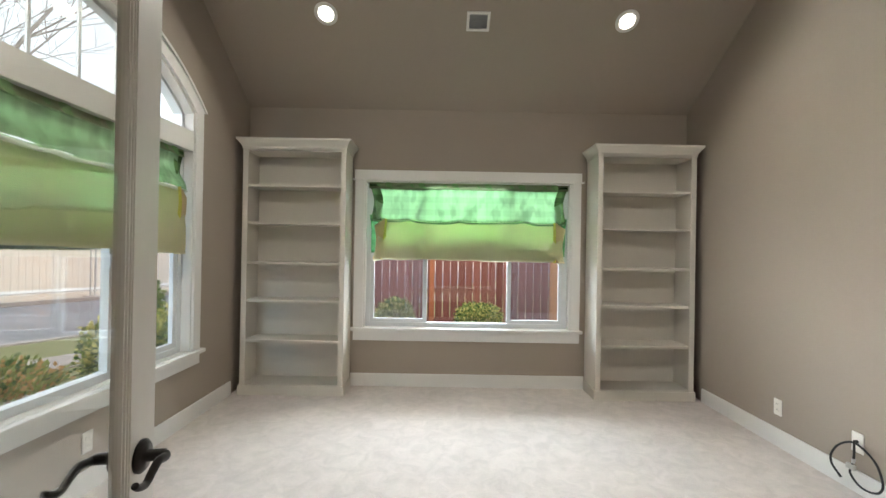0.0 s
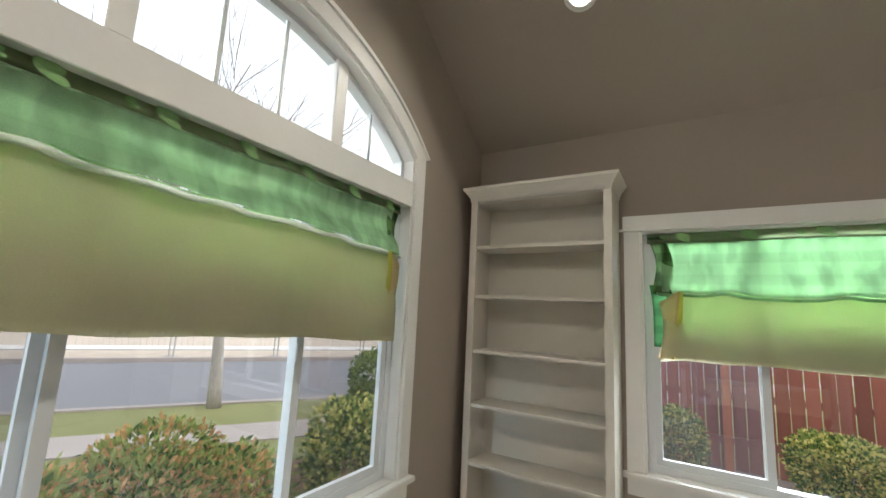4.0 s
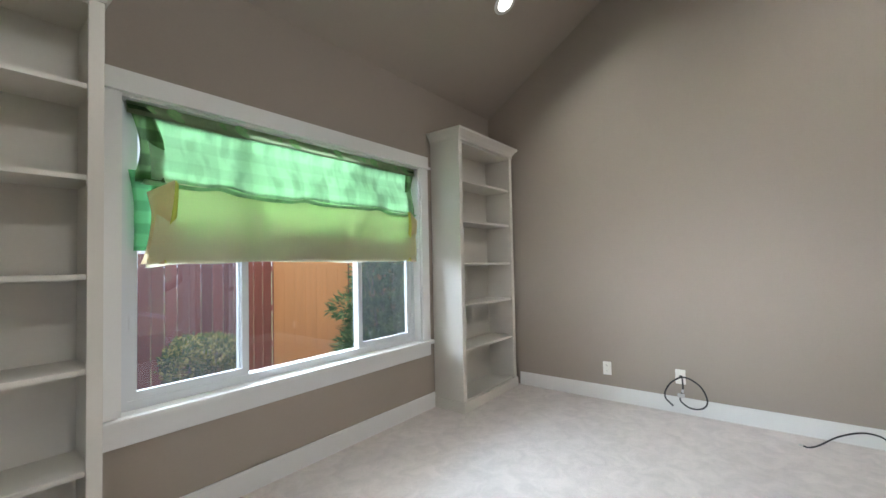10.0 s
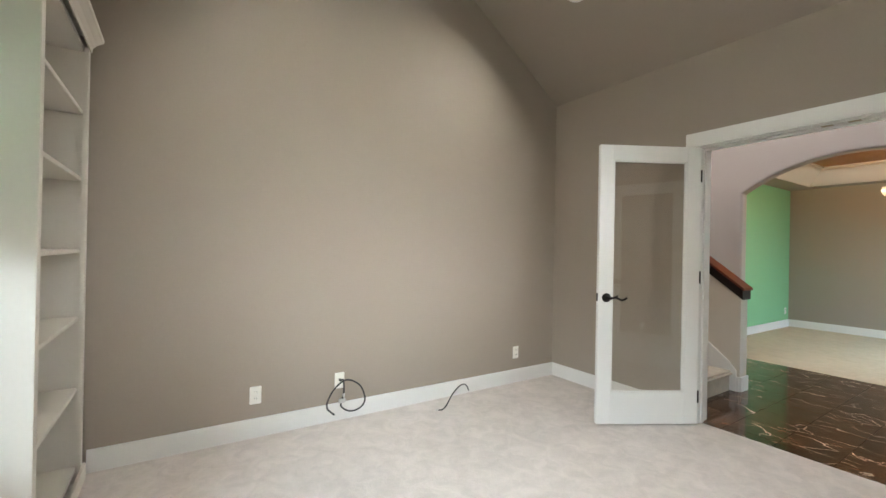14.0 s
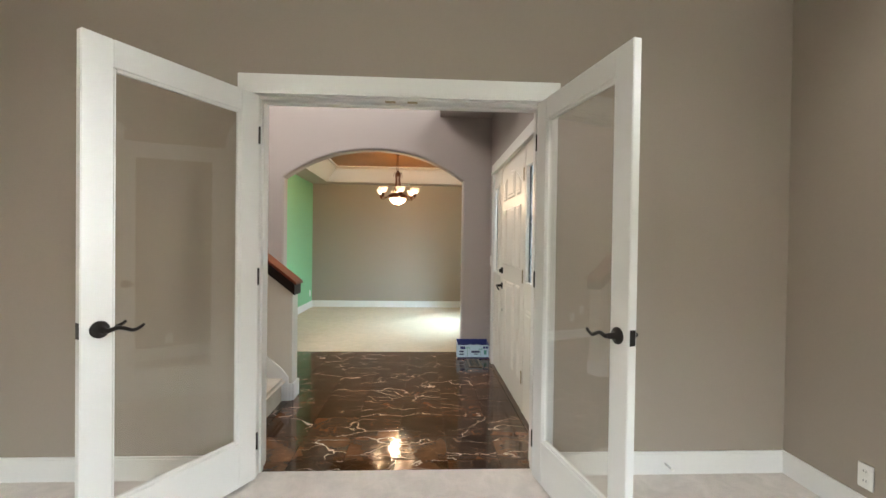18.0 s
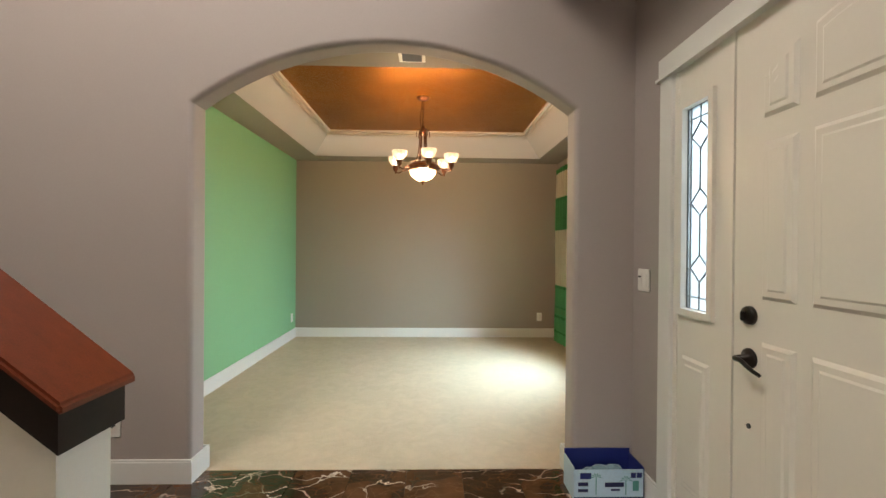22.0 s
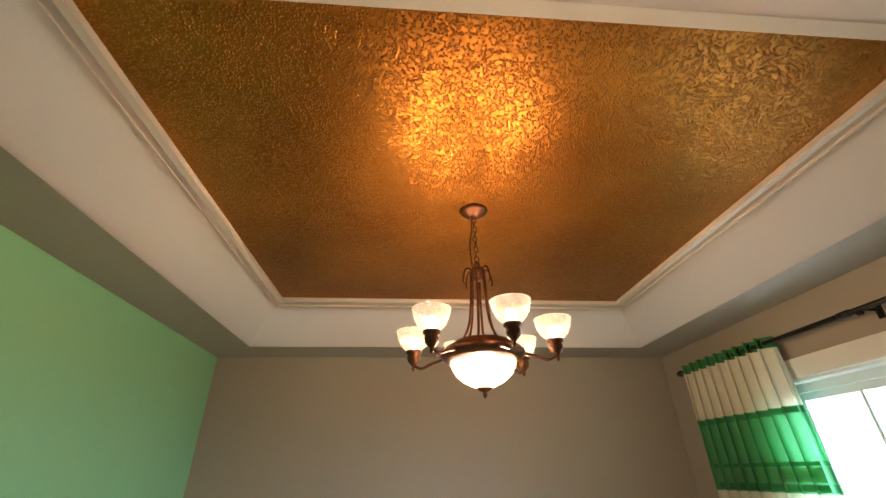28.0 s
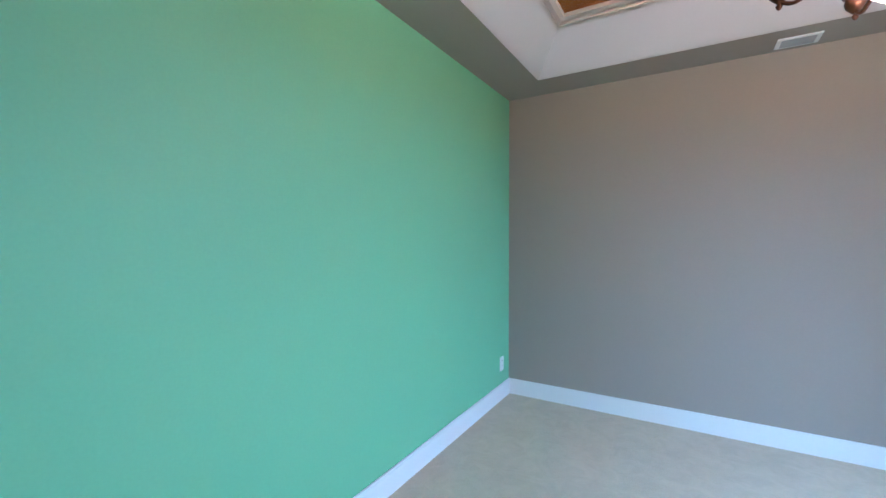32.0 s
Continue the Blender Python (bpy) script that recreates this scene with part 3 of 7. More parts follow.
TI = (-0.274, 2.122, -4.964, -2.87)    # tray, inner edge
TZ = 2.70
structure("ceiling_dining", box_bm((DIN_X0 - 0.02, DIN_Y1 - 0.02, DIN_Z, TO[0], DIN_Y0, DIN_Z + 0.04), (TO[1], DIN_Y1 - 0.02, DIN_Z, DIN_X1 + 0.02, DIN_Y0, DIN_Z + 0.04), (TO[0], DIN_Y1 - 0.02, DIN_Z, TO[1], TO[2], DIN_Z + 0.04), (TO[0], TO[3], DIN_Z, TO[1], DIN_Y0, DIN_Z + 0.04)), TAUPE, "taupe soffit around the tray ceiling", "ceiling")
bm = bmesh.new()
lo = [bm.verts.new(p) for p in ((TO[0], TO[2], DIN_Z), (TO[1], TO[2], DIN_Z), (TO[1], TO[3], DIN_Z), (TO[0], TO[3], DIN_Z))]
hi = [bm.verts.new(p) for p in ((TI[0], TI[2], TZ), (TI[1], TI[2], TZ), (TI[1], TI[3], TZ), (TI[0], TI[3], TZ))]
for i in range(4):
    bm.faces.new((lo[i], lo[(i + 1) % 4], hi[(i + 1) % 4], hi[i]))
bmesh.ops.solidify(bm, geom=bm.faces[:], thickness=-0.03)
structure("ceiling_tray_slope", bm, SLOPE, "cream sloped sides of the tray ceiling", "ceiling")



def gold_material():
    """Metallic paper embossed with small beads; smooth rings and stems run between them."""
    m, t, b = nodes_of("embossed gold ceiling paper")
    co = t.nodes.new("ShaderNodeTexCoord")
    bead, rose, warp, big, fleck = (t.nodes.new("ShaderNodeTexVoronoi"), t.nodes.new("ShaderNodeTexVoronoi"), t.nodes.new("ShaderNodeTexNoise"), t.nodes.new("ShaderNodeTexNoise"), t.nodes.new("ShaderNodeTexNoise"))
    bead.inputs["Scale"].default_value, rose.inputs["Scale"].default_value = 115, 6.5
    warp.inputs["Scale"].default_value, big.inputs["Scale"].default_value, fleck.inputs["Scale"].default_value = 9, 2.0, 40
    for n in (bead, rose, warp, big, fleck):
        t.links.new(co.outputs["Object"], n.inputs["Vector"])

    def ranged(node, out, lo, hi, a, c):
        r = t.nodes.new("ShaderNodeMapRange")
        r.interpolation_type = "SMOOTHSTEP"
        r.inputs[1].default_value, r.inputs[2].default_value, r.inputs[3].default_value, r.inputs[4].default_value = lo, hi, a, c
        t.links.new(node.outputs[out], r.inputs[0])
        return r

    def op(kind, a, c):
        n = t.nodes.new("ShaderNodeMath")
        n.operation = kind
        for i, v in enumerate((a, c)):
            if isinstance(v, float):
                n.inputs[i].default_value = v
            else:
                t.links.new(v.outputs[0], n.inputs[i])
        return n
    dome = ranged(bead, "Distance", 0.0, 0.55, 1.0, 0.0)
    scatter = ranged(warp, 0, 0.36, 0.64, 0.55, 1.0)
    # rings round each rosette, and its open middle
    ripple = t.nodes.new("ShaderNodeMath")
    ripple.operation = "SINE"
    t.links.new(op("MULTIPLY", rose_scale(t, rose), 34.0).outputs[0], ripple.inputs[0])
    ring = ranged(ripple, 0, 0.55, 0.95, 0.0, 1.0)
    height = op("ADD", op("MULTIPLY", dome, scatter), op("MULTIPLY", ring, 0.14))
    bp = t.nodes.new("ShaderNodeBump")
    bp.inputs["Strength"].default_value, bp.inputs["Distance"].default_value = 1.0, 0.0065
    t.links.new(height.outputs[0], bp.inputs["Height"])
    t.links.new(bp.outputs[0], b.inputs["Normal"])
    cr = t.nodes.new("ShaderNodeValToRGB")
    cr.color_ramp.elements[0].position, cr.color_ramp.elements[0].color = 0.3, (0.27, 0.100, 0.012, 1)
    cr.color_ramp.elements[1].position, cr.color_ramp.elements[1].color = 0.7, (0.38, 0.155, 0.021, 1)
    t.links.new(big.outputs[0], cr.inputs[0])
    t.links.new(cr.outputs[0], b.inputs["Base Color"])
    b.inputs["Metallic"].default_value = 0.94
    t.links.new(ranged(fleck, 0, 0.35, 0.65, 0.30, 0.41).outputs[0], b.inputs["Roughness"])
    return m


def rose_scale(t, rose):
    """The distance to the rosette's middle, as a value node."""
    n = t.nodes.new("ShaderNodeMath")
    n.operation = "ADD"
    n.inputs[1].default_value = 0.0
    t.links.new(rose.outputs["Distance"], n.inputs[0])
    return n


GOLD = gold_material()
structure("ceiling_gold_panel", box_bm((TI[0] - 0.02, TI[2] - 0.02, TZ - 0.004, TI[1] + 0.02, TI[3] + 0.02, TZ + 0.05)), GOLD, "embossed metallic gold paper on the tray ceiling", "ceiling")
bms = []
for d, w, z0 in ((0.0, 0.055, TZ - 0.03), (0.045, 0.03, TZ - 0.05)):
    x0, x1, y0, y1 = TI[0] - d, TI[1] + d, TI[2] - d, TI[3] + d
    bms.append(box_bm((x0 - w, y0 - w, z0, x0, y1 + w, z0 + 0.026), (x1, y0 - w, z0, x1 + w, y1 + w, z0 + 0.026), (x0, y0 - w, z0, x1, y0, z0 + 0.026), (x0, y1, z0, x1, y1 + w, z0 + 0.026)))
structure("trim_tray", merged(*bms), SLOPE, "cream moulding around the gold ceiling panel", "moulding")

# ---- baseboards and casings ----
BH, BT = 0.125, 0.016


def baseboard(x0, y0, x1, y1, name="baseboard"):
    """A board along a wall face; the box is given by its plan."""
    structure(name, merged(box_bm((x0, y0, 0.0, x1, y1, BH - 0.012)), box_bm((x0 + (0.003 if x1 - x0 < 0.05 else 0), y0 + (0.003 if y1 - y0 < 0.05 else 0), BH - 0.012, x1 - (0.003 if x1 - x0 < 0.05 else 0), y1 - (0.003 if y1 - y0 < 0.05 else 0), BH))), WHITE, "white painted baseboard", "baseboard")


baseboard(-0.50, BY - BT, 1.82, BY)
baseboard(RX - BT, FY, RX, 4.095)
baseboard(LX, FY, LX + BT, 4.095)
baseboard(LX + BT, FY, DOOR_L - 0.095, FY + BT)
baseboard(DOOR_R + 0.095, FY, RX - BT, FY + BT)
baseboard(ARCH_L, ARCH_Y, 3.38, ARCH_Y + BT)
baseboard(ARCH_L - BT, DIN_Y0 - BT, ARCH_L, ARCH_Y + BT)
baseboard(ARCH_L, DIN_Y0 - BT, DIN_X1 - BT, DIN_Y0)
baseboard(FRONT_X, ARCH_Y, ARCH_R, ARCH_Y + BT)
baseboard(ARCH_R, DIN_Y0 - BT, ARCH_R + BT, ARCH_Y + BT)
baseboard(DIN_X0 + BT, DIN_Y0 - BT, ARCH_R, DIN_Y0)
baseboard(DIN_X1 - BT, DIN_Y1, DIN_X1, DIN_Y0)
baseboard(DIN_X0 + BT, DIN_Y1, DIN_X1 - BT, DIN_Y1 + BT)
baseboard(DIN_X0, DIN_Y1, DIN_X0 + BT, DIN_Y0)
baseboard(FRONT_X, ARCH_Y + BT, FRONT_X + BT, -1.735)

# office double-door frame
frame_top = DOOR_Z
structure("door_frame_office", merged(
    box_bm((DOOR_L - 0.02, FOYER_Y - 0.006, 0, DOOR_L, FY + 0.004, frame_top + 0.02), (DOOR_R, FOYER_Y - 0.006, 0, DOOR_R + 0.02, FY + 0.004, frame_top + 0.02), (DOOR_L, FOYER_Y - 0.006, frame_top, DOOR_R, FY + 0.004, frame_top + 0.02)),
    box_bm((DOOR_L, 0.36, frame_top - 0.014, DOOR_R, 0.395, frame_top), (DOOR_L, 0.36, 0, DOOR_L + 0.012, 0.395, frame_top - 0.014), (DOOR_R - 0.012, 0.36, 0, DOOR_R, 0.395, frame_top - 0.014))), WHITE, "white painted double-door jamb", "door frame")
structure("trim_office_door", merged(
    box_bm((DOOR_L - 0.09, FY, 0, DOOR_L - 0.004, FY + 0.018, frame_top + 0.008), (DOOR_R + 0.004, FY, 0, DOOR_R + 0.09, FY + 0.018, frame_top + 0.008), bevel=0.003),
    box_bm((DOOR_L - 0.10, FY, frame_top + 0.022, DOOR_R + 0.10, FY + 0.022, frame_top + 0.115), bevel=0.003),
    box_bm((DOOR_L - 0.105, FY, frame_top + 0.008, DOOR_R + 0.105, FY + 0.028, frame_top + 0.022)),
    box_bm((DOOR_L - 0.09, FOYER_Y - 0.026, 0, DOOR_L - 0.004, FOYER_Y - 0.008, frame_top + 0.008), (DOOR_R + 0.004, FOYER_Y - 0.026, 0, DOOR_R + 0.09, FOYER_Y - 0.008, frame_top + 0.008)),
    box_bm((DOOR_L - 0.09, FOYER_Y - 0.026, frame_top + 0.008, DOOR_R + 0.09, FOYER_Y - 0.008, frame_top + 0.10))), WHITE, "white flat door casing with a head board", "door casing")
for x in (0.60, 0.72):
    c = tagged(mesh_object("ball_catch", box_bm((x - 0.028, 0.405, frame_top - 0.004, x + 0.028, 0.435, frame_top - 0.0005), bevel=0.0015), BRASS), "small brass ball catch plate in the door head", "door catch", "ball catches")


# ---- french doors ----
def lever_handle(side):
    """Rosette and wavy lever at the origin; y is out of the door, x toward the hinge."""
    rose = moved(lathe([(0.0, 0), (0.033, 0), (0.033, 0.006), (0.026, 0.012), (0.012, 0.014), (0.011, 0.045), (0.0, 0.045)], 28), pose(0, 0, 0, -90, 0, 0))
    lever = tube(smooth_line([(0, 0.045, 0), (-0.012, 0.05, 0), (-0.04, 0.05, 0.006), (-0.065, 0.05, -0.002), (-0.09, 0.05, -0.012), (-0.115, 0.05, -0.004), (-0.128, 0.05, 0.006)]), 0.0095, 12, 0.006)
    if side < 0:
        for b in (rose, lever):
            moved(b, Matrix.Diagonal((1, -1, 1, 1)))
    return rose, lever


LEAF, LEAF_H = 0.757, 2.03


def french_door(hinge, turn, flip, label):
    """A leaf along local x from its hinge. flip: the side of the room face."""
    d = thing("french_door", (hinge[0], hinge[1], 0.012), label, "door", "french doors", turn)
    h = 0.0175
    st, top, bot = 0.102, 0.108, 0.228
    part("stile", box_bm((0, -h, 0, st, h, LEAF_H), bevel=0.003), WHITE, d)
    part("stile", box_bm((LEAF - st, -h, 0, LEAF, h, LEAF_H), bevel=0.003), WHITE, d)
    part("rail", box_bm((st, -h, LEAF_H - top, LEAF - st, h, LEAF_H), bevel=0.002), WHITE, d)
    part("rail", box_bm((st, -h, 0, LEAF - st, h, bot), bevel=0.002), WHITE, d)
    bead = 0.012
    part("glazing_bead", box_bm((st, -h + 0.004, bot, st + bead, h - 0.004, LEAF_H - top), (LEAF - st - bead, -h + 0.004, bot, LEAF - st, h - 0.004, LEAF_H - top), (st + bead, -h + 0.004, bot, LEAF - st - bead, h - 0.004, bot + bead), (st + bead, -h + 0.004, LEAF_H - top - bead, LEAF - st - bead, h - 0.004, LEAF_H - top), bevel=0.004), WHITE, d)
    pane = part("pane", box_bm((st + 0.002, -0.003, bot + 0.002, LEAF - st - 0.002, 0.003, LEAF_H - top - 0.002)), DOOR_GLASS, d, "clear glass pane")
    pane.visible_shadow = False
    for s in (1, -1):
        rose, lever = lever_handle(s)
        r = part("rosette", moved(rose, pose(LEAF - 0.06, s * h, 0.918)), BLACK_METAL, d, "black bronze rosette", True)
        part("lever", moved(lever, pose(LEAF - 0.06, s * h, 0.918)), BLACK_METAL, d, "black wavy lever handle", True)
    part("latch_plate", box_bm((LEAF - 0.001, -0.012, 0.89, LEAF + 0.0015, 0.012, 0.95)), BLACK_METAL, d, "dark latch plate")
    for z in (0.2, 1.075, 1.82):
        part("hinge", moved(tube([(0, 0, z - 0.045), (0, 0, z + 0.045)], 0.006, 10), pose(-0.002, flip * h, 0)), BLACK_METAL, d, "dark hinge knuckle")
        part("hinge_leaf", box_bm((-0.0018, -0.0145, z - 0.045, 0.0006, 0.0145, z + 0.045), bevel=0.0008), BLACK_METAL, d, "dark hinge plate let into the door edge")
    return d


french_door((-0.098, 0.462), 101.5, -1, "open white french door leaf with one tall glass pane")
french_door((1.417, 0.464), 60.1, 1, "open white french door leaf angled into the office")


# ---- bookcases ----
def bookcase(x0, x1, label):
    w, dep, h = x1 - x0, 0.305, 2.355
    b = thing("bookcase", ((x0 + x1) / 2, BY - 0.004, 0), label, "bookcase", "built-in bookcases")
    hw, fr = w / 2, -dep
    part("side_panel", box_bm((-hw, fr + 0.02, 0, -hw + 0.02, 0, 2.27)), CREAM, b)
    part("side_panel", box_bm((hw - 0.02, fr + 0.02, 0, hw, 0, 2.27)), CREAM, b)
    part("back_panel", box_bm((-hw + 0.02, -0.012, 0.0, hw - 0.02, -0.002, 2.27)), CREAM, b)
    part("stile", box_bm((-hw - 0.002, fr, 0, -hw + 0.046, fr + 0.02, 2.27), bevel=0.002), CREAM, b)
    part("stile", box_bm((hw - 0.046, fr, 0, hw + 0.002, fr + 0.02, 2.27), bevel=0.002), CREAM, b)
    for z in (0.50, 0.87, 1.222, 1.595, 1.942):
        part("shelf", box_bm((-hw + 0.021, fr + 0.022, z - 0.02, hw - 0.021, -0.013, z), bevel=0.002), CREAM, b)
    part("bottom_shelf", box_bm((-hw + 0.021, fr + 0.021, 0.07, hw - 0.021, -0.013, 0.09)), CREAM, b)
    part("plinth", merged(box_bm((-hw - 0.014, fr - 0.014, 0, hw + 0.014, fr, 0.088), bevel=0.003), box_bm((-hw - 0.014, fr, 0, -hw - 0.002, -0.006, 0.088)), box_bm((hw + 0.002, fr, 0, hw + 0.014, -0.006, 0.088))), CREAM, b)
    part("top_panel", box_bm((-hw + 0.02, fr + 0.02, 2.25, hw - 0.02, -0.012, 2.27)), CREAM, b)
    bm = bmesh.new()
    prof = [(0.0, 2.262), (0.006, 2.262), (0.008, 2.285), (0.022, 2.31), (0.042, 2.335), (0.048, 2.34), (0.05, 2.358), (0.0, 2.358)]
    cols = []
    for d, z in prof:
        cols.append([bm.verts.new(p) for p in ((-hw - d, 0, z), (-hw - d, fr - d, z), (hw + d, fr - d, z), (hw + d, 0, z))])
    for a, c in zip(cols, cols[1:]):
        for i in range(3):
            bm.faces.new((a[i], a[i + 1], c[i + 1], c[i]))
    bm.faces.new(cols[-1])
    part("crown_moulding", bm, CREAM, b, "flared crown moulding")
    part("cable_hole", moved(lathe([(0.0, 0), (0.013, 0), (0.013, 0.003), (0.0, 0.003)], 16), pose(-hw + 0.0205, fr + 0.05, 0.2, 0, 90, 0)), SLOT, b, "small dark hole in the side")
    return b


bookcase(-1.452, -0.507, "tall cream painted bookcase with five empty shelves")
bookcase(1.828, 2.735, "tall empty cream bookcase beside the plain wall")


# ---- windows ----
def pane_box(bm_box, parent, mat=GLASS):
    p = part("pane", box_bm(bm_box), mat, parent, "clear glass pane")
    p.visible_shadow = False
    return p


def ring_x(x0, x1, y0, y1, z0, z1, w):
    return box_bm((x0, y0, z0, x1, y0 + w, z1), (x0, y1 - w, z0, x1, y1, z1), (x0, y0 + w, z0, x1, y1 - w, z0 + w), (x0, y0 + w, z1 - w, x1, y1 - w, z1))


def ring_y(y0, y1, x0, x1, z0, z1, w):
    return box_bm((x0, y0, z0, x0 + w, y1, z1), (x1 - w, y0, z0, x1, y1, z1), (x0 + w, y0, z0, x1 - w, y1, z0 + w), (x0 + w, y0, z1 - w, x1 - w, y1, z1))


def screen_material():
    m, t, b = nodes_of("insect screen")
    t.nodes.remove(b)
    clear, fuzz, mix = t.nodes.new("ShaderNodeBsdfTransparent"), t.nodes.new("ShaderNodeBsdfTranslucent"), t.nodes.new("ShaderNodeMixShader")
    fuzz.inputs[0].default_value = (0.030, 0.029, 0.034, 1)
    mix.inputs[0].default_value = 0.22
    t.links.new(clear.outputs[0], mix.inputs[1])
    t.links.new(fuzz.outputs[0], mix.inputs[2])
    t.links.new(mix.outputs[0], t.nodes["Material Output"].inputs[0])
    return m


SCREEN = screen_material()


# arched office window
wa = tagged(new("window_1"), "white arched window over a three-part slider", "window", "", "structure")
part("jamb", box_bm((LX - WT, A0, A_SILL, LX, A0 + 0.02, 2.39), (LX - WT, A1 - 0.02, A_SILL, LX, A1, 2.39)), WHITE, wa)
part("mid_rail", box_bm((LX - WT, A0 + 0.02, A_RAIL0, LX + 0.012, A1 - 0.02, A_RAIL1), bevel=0.003), WHITE, wa, "deep white rail under the arch")
part("sill", box_bm((LX - WT, A0, A_SILL - 0.03, LX, A1, A_SILL + 0.004), (LX, A0 - 0.12, A_SILL - 0.026, LX + 0.05, A1 + 0.12, A_SILL + 0.004), bevel=0.004), WHITE, wa)
part("apron", box_bm((LX, A0 - 0.09, 0.43, LX + 0.018, A1 + 0.09, A_SILL - 0.027), bevel=0.003), WHITE, wa)
part("casing", box_bm((LX, 1.28, A_SILL + 0.005, LX + 0.02, A0 + 0.004, 2.42), (LX, A1 - 0.004, A_SILL + 0.005, LX + 0.02, 3.59, 2.42), bevel=0.003), WHITE, wa)
bm = bmesh.new()
outer, inner = arc_points(1.28, 3.59, 2.42, 2.885, 32), arc_points(A0, A1, 2.385, 2.795, 32)
cols = [[bm.verts.new(p) for p in ((LX, *i), (LX + 0.022, *i), (LX + 0.022, *o), (LX, *o))] for o, i in zip(outer, inner)]
for a, c in zip(cols, cols[1:]):
    for i in range(4):
        bm.faces.new((a[i], a[(i + 1) % 4], c[(i + 1) % 4], c[i]))
part("arched_casing", bm, WHITE, wa, "curved head casing")
bm = bmesh.new()
oo = arc_points(1.255, 3.615, 2.415, 2.91, 32)
cols = [[bm.verts.new(p) for p in ((LX, *i), (LX + 0.036, *i), (LX + 0.036, *o), (LX, *o))] for o, i in zip(oo, outer)]
for a, c in zip(cols, cols[1:]):
    for i in range(4):
        bm.faces.new((a[i], a[(i + 1) % 4], c[(i + 1) % 4], c[i]))
bm.faces.new(cols[0])
bm.faces.new(cols[-1])
part("arched_cap", bm, WHITE, wa, "thin projecting cap strip over the arch")
bm = bmesh.new()
inn2 = arc_points(A0 + 0.02, A1 - 0.02, 2.37, 2.775, 32)
cols = [[bm.verts.new(p) for p in ((LX - WT, *i), (LX + 0.002, *i), (LX + 0.002, *o), (LX - WT, *o))] for o, i in zip(inner, inn2)]
for a, c in zip(cols, cols[1:]):
    for i in range(4):
        bm.faces.new((a[i], a[(i + 1) % 4], c[(i + 1) % 4], c[i]))
part("arched_jamb", bm, WHITE, wa)
GX = LX - 0.10
bm = bmesh.new()
f0, f1 = arc_points(A0 + 0.02, A1 - 0.02, 2.37, 2.775, 32), arc_points(A0 + 0.048, A1 - 0.048, 2.365, 2.745, 32)
cols = [[bm.verts.new(p) for p in ((GX - 0.03, *i), (GX + 0.03, *i), (GX + 0.03, *o), (GX - 0.03, *o))] for o, i in zip(f0, f1)]
for a, c in zip(cols, cols[1:]):
    for i in range(4):
        bm.faces.new((a[i], a[(i + 1) % 4], c[(i + 1) % 4], c[i]))
part("arch_frame", merged(bm, box_bm((GX - 0.03, A0 + 0.02, A_RAIL1, GX + 0.03, A0 + 0.048, 2.37), (GX - 0.03, A1 - 0.048, A_RAIL1, GX + 0.03, A1 - 0.02, 2.37), (GX - 0.03, A0 + 0.048, A_RAIL1, GX + 0.03, A1 - 0.048, A_RAIL1 + 0.03))), VINYL, wa)
ARC_R = (1.065 ** 2 + 0.41 ** 2) / (2 * 0.41)


def arch_height(y, top=2.765):
    return top - ARC_R + math.sqrt(ARC_R ** 2 - (y - 2.435) ** 2)


for y in (1.985, 2.90):
    part("mullion", box_bm((GX - 0.025, y - 0.038, A_RAIL1 + 0.03, GX + 0.05, y + 0.038, arch_height(y) + 0.01), bevel=0.003), WHITE, wa)
for y in (1.70, 2.31, 2.59, 3.18):
    part("muntin", box_bm((GX - 0.006, y - 0.009, A_RAIL1 + 0.03, GX + 0.006, y + 0.009, arch_height(y) - 0.01)), VINYL, wa)
bm = bmesh.new()
fan = arc_points(A0 + 0.04, A1 - 0.04, 2.365, 2.75, 32)
bm.faces.new([bm.verts.new((GX, y, z)) for y, z in [(A1 - 0.04, A_RAIL1 + 0.025), (A0 + 0.04, A_RAIL1 + 0.025)] + fan])
p = part("pane", bm, GLASS, wa, "clear arched pane")
p.visible_shadow = False
part("slider_frame", ring_x(GX - 0.035, GX + 0.03, A0 + 0.02, A1 - 0.02, A_SILL + 0.004, A_RAIL0, 0.045), VINYL, wa, "white vinyl frame")
for y0, y1 in ((A0 + 0.065, 2.005), (2.80, A1 - 0.065)):
    part("sash", ring_x(GX - 0.005, GX + 0.022, y0, y1, A_SILL + 0.049, A_RAIL0 - 0.045, 0.038), VINYL, wa, "sliding vinyl sash")
    pane_box((GX + 0.005, y0 + 0.036, A_SILL + 0.085, GX + 0.011, y1 - 0.036, A_RAIL0 - 0.081), wa)
    sc = part("insect_screen", box_bm((GX - 0.03, y0 + 0.01, A_SILL + 0.055, GX - 0.028, y1 - 0.01, A_RAIL0 - 0.05)), SCREEN, wa, "fine grey insect screen")
    sc.visible_shadow = False
for y in (1.965, 2.835):
    part("mullion", box_bm((GX - 0.034, y - 0.03, A_SILL + 0.049, GX - 0.006, y + 0.03, A_RAIL0 - 0.045)), VINYL, wa)
pane_box((GX - 0.022, 1.99, A_SILL + 0.049, GX - 0.016, 2.81, A_RAIL0 - 0.045), wa)
part("sash_latch", box_bm((GX + 0.022, 2.79, 1.22, GX + 0.04, 2.81, 1.30), bevel=0.004), VINYL, wa)

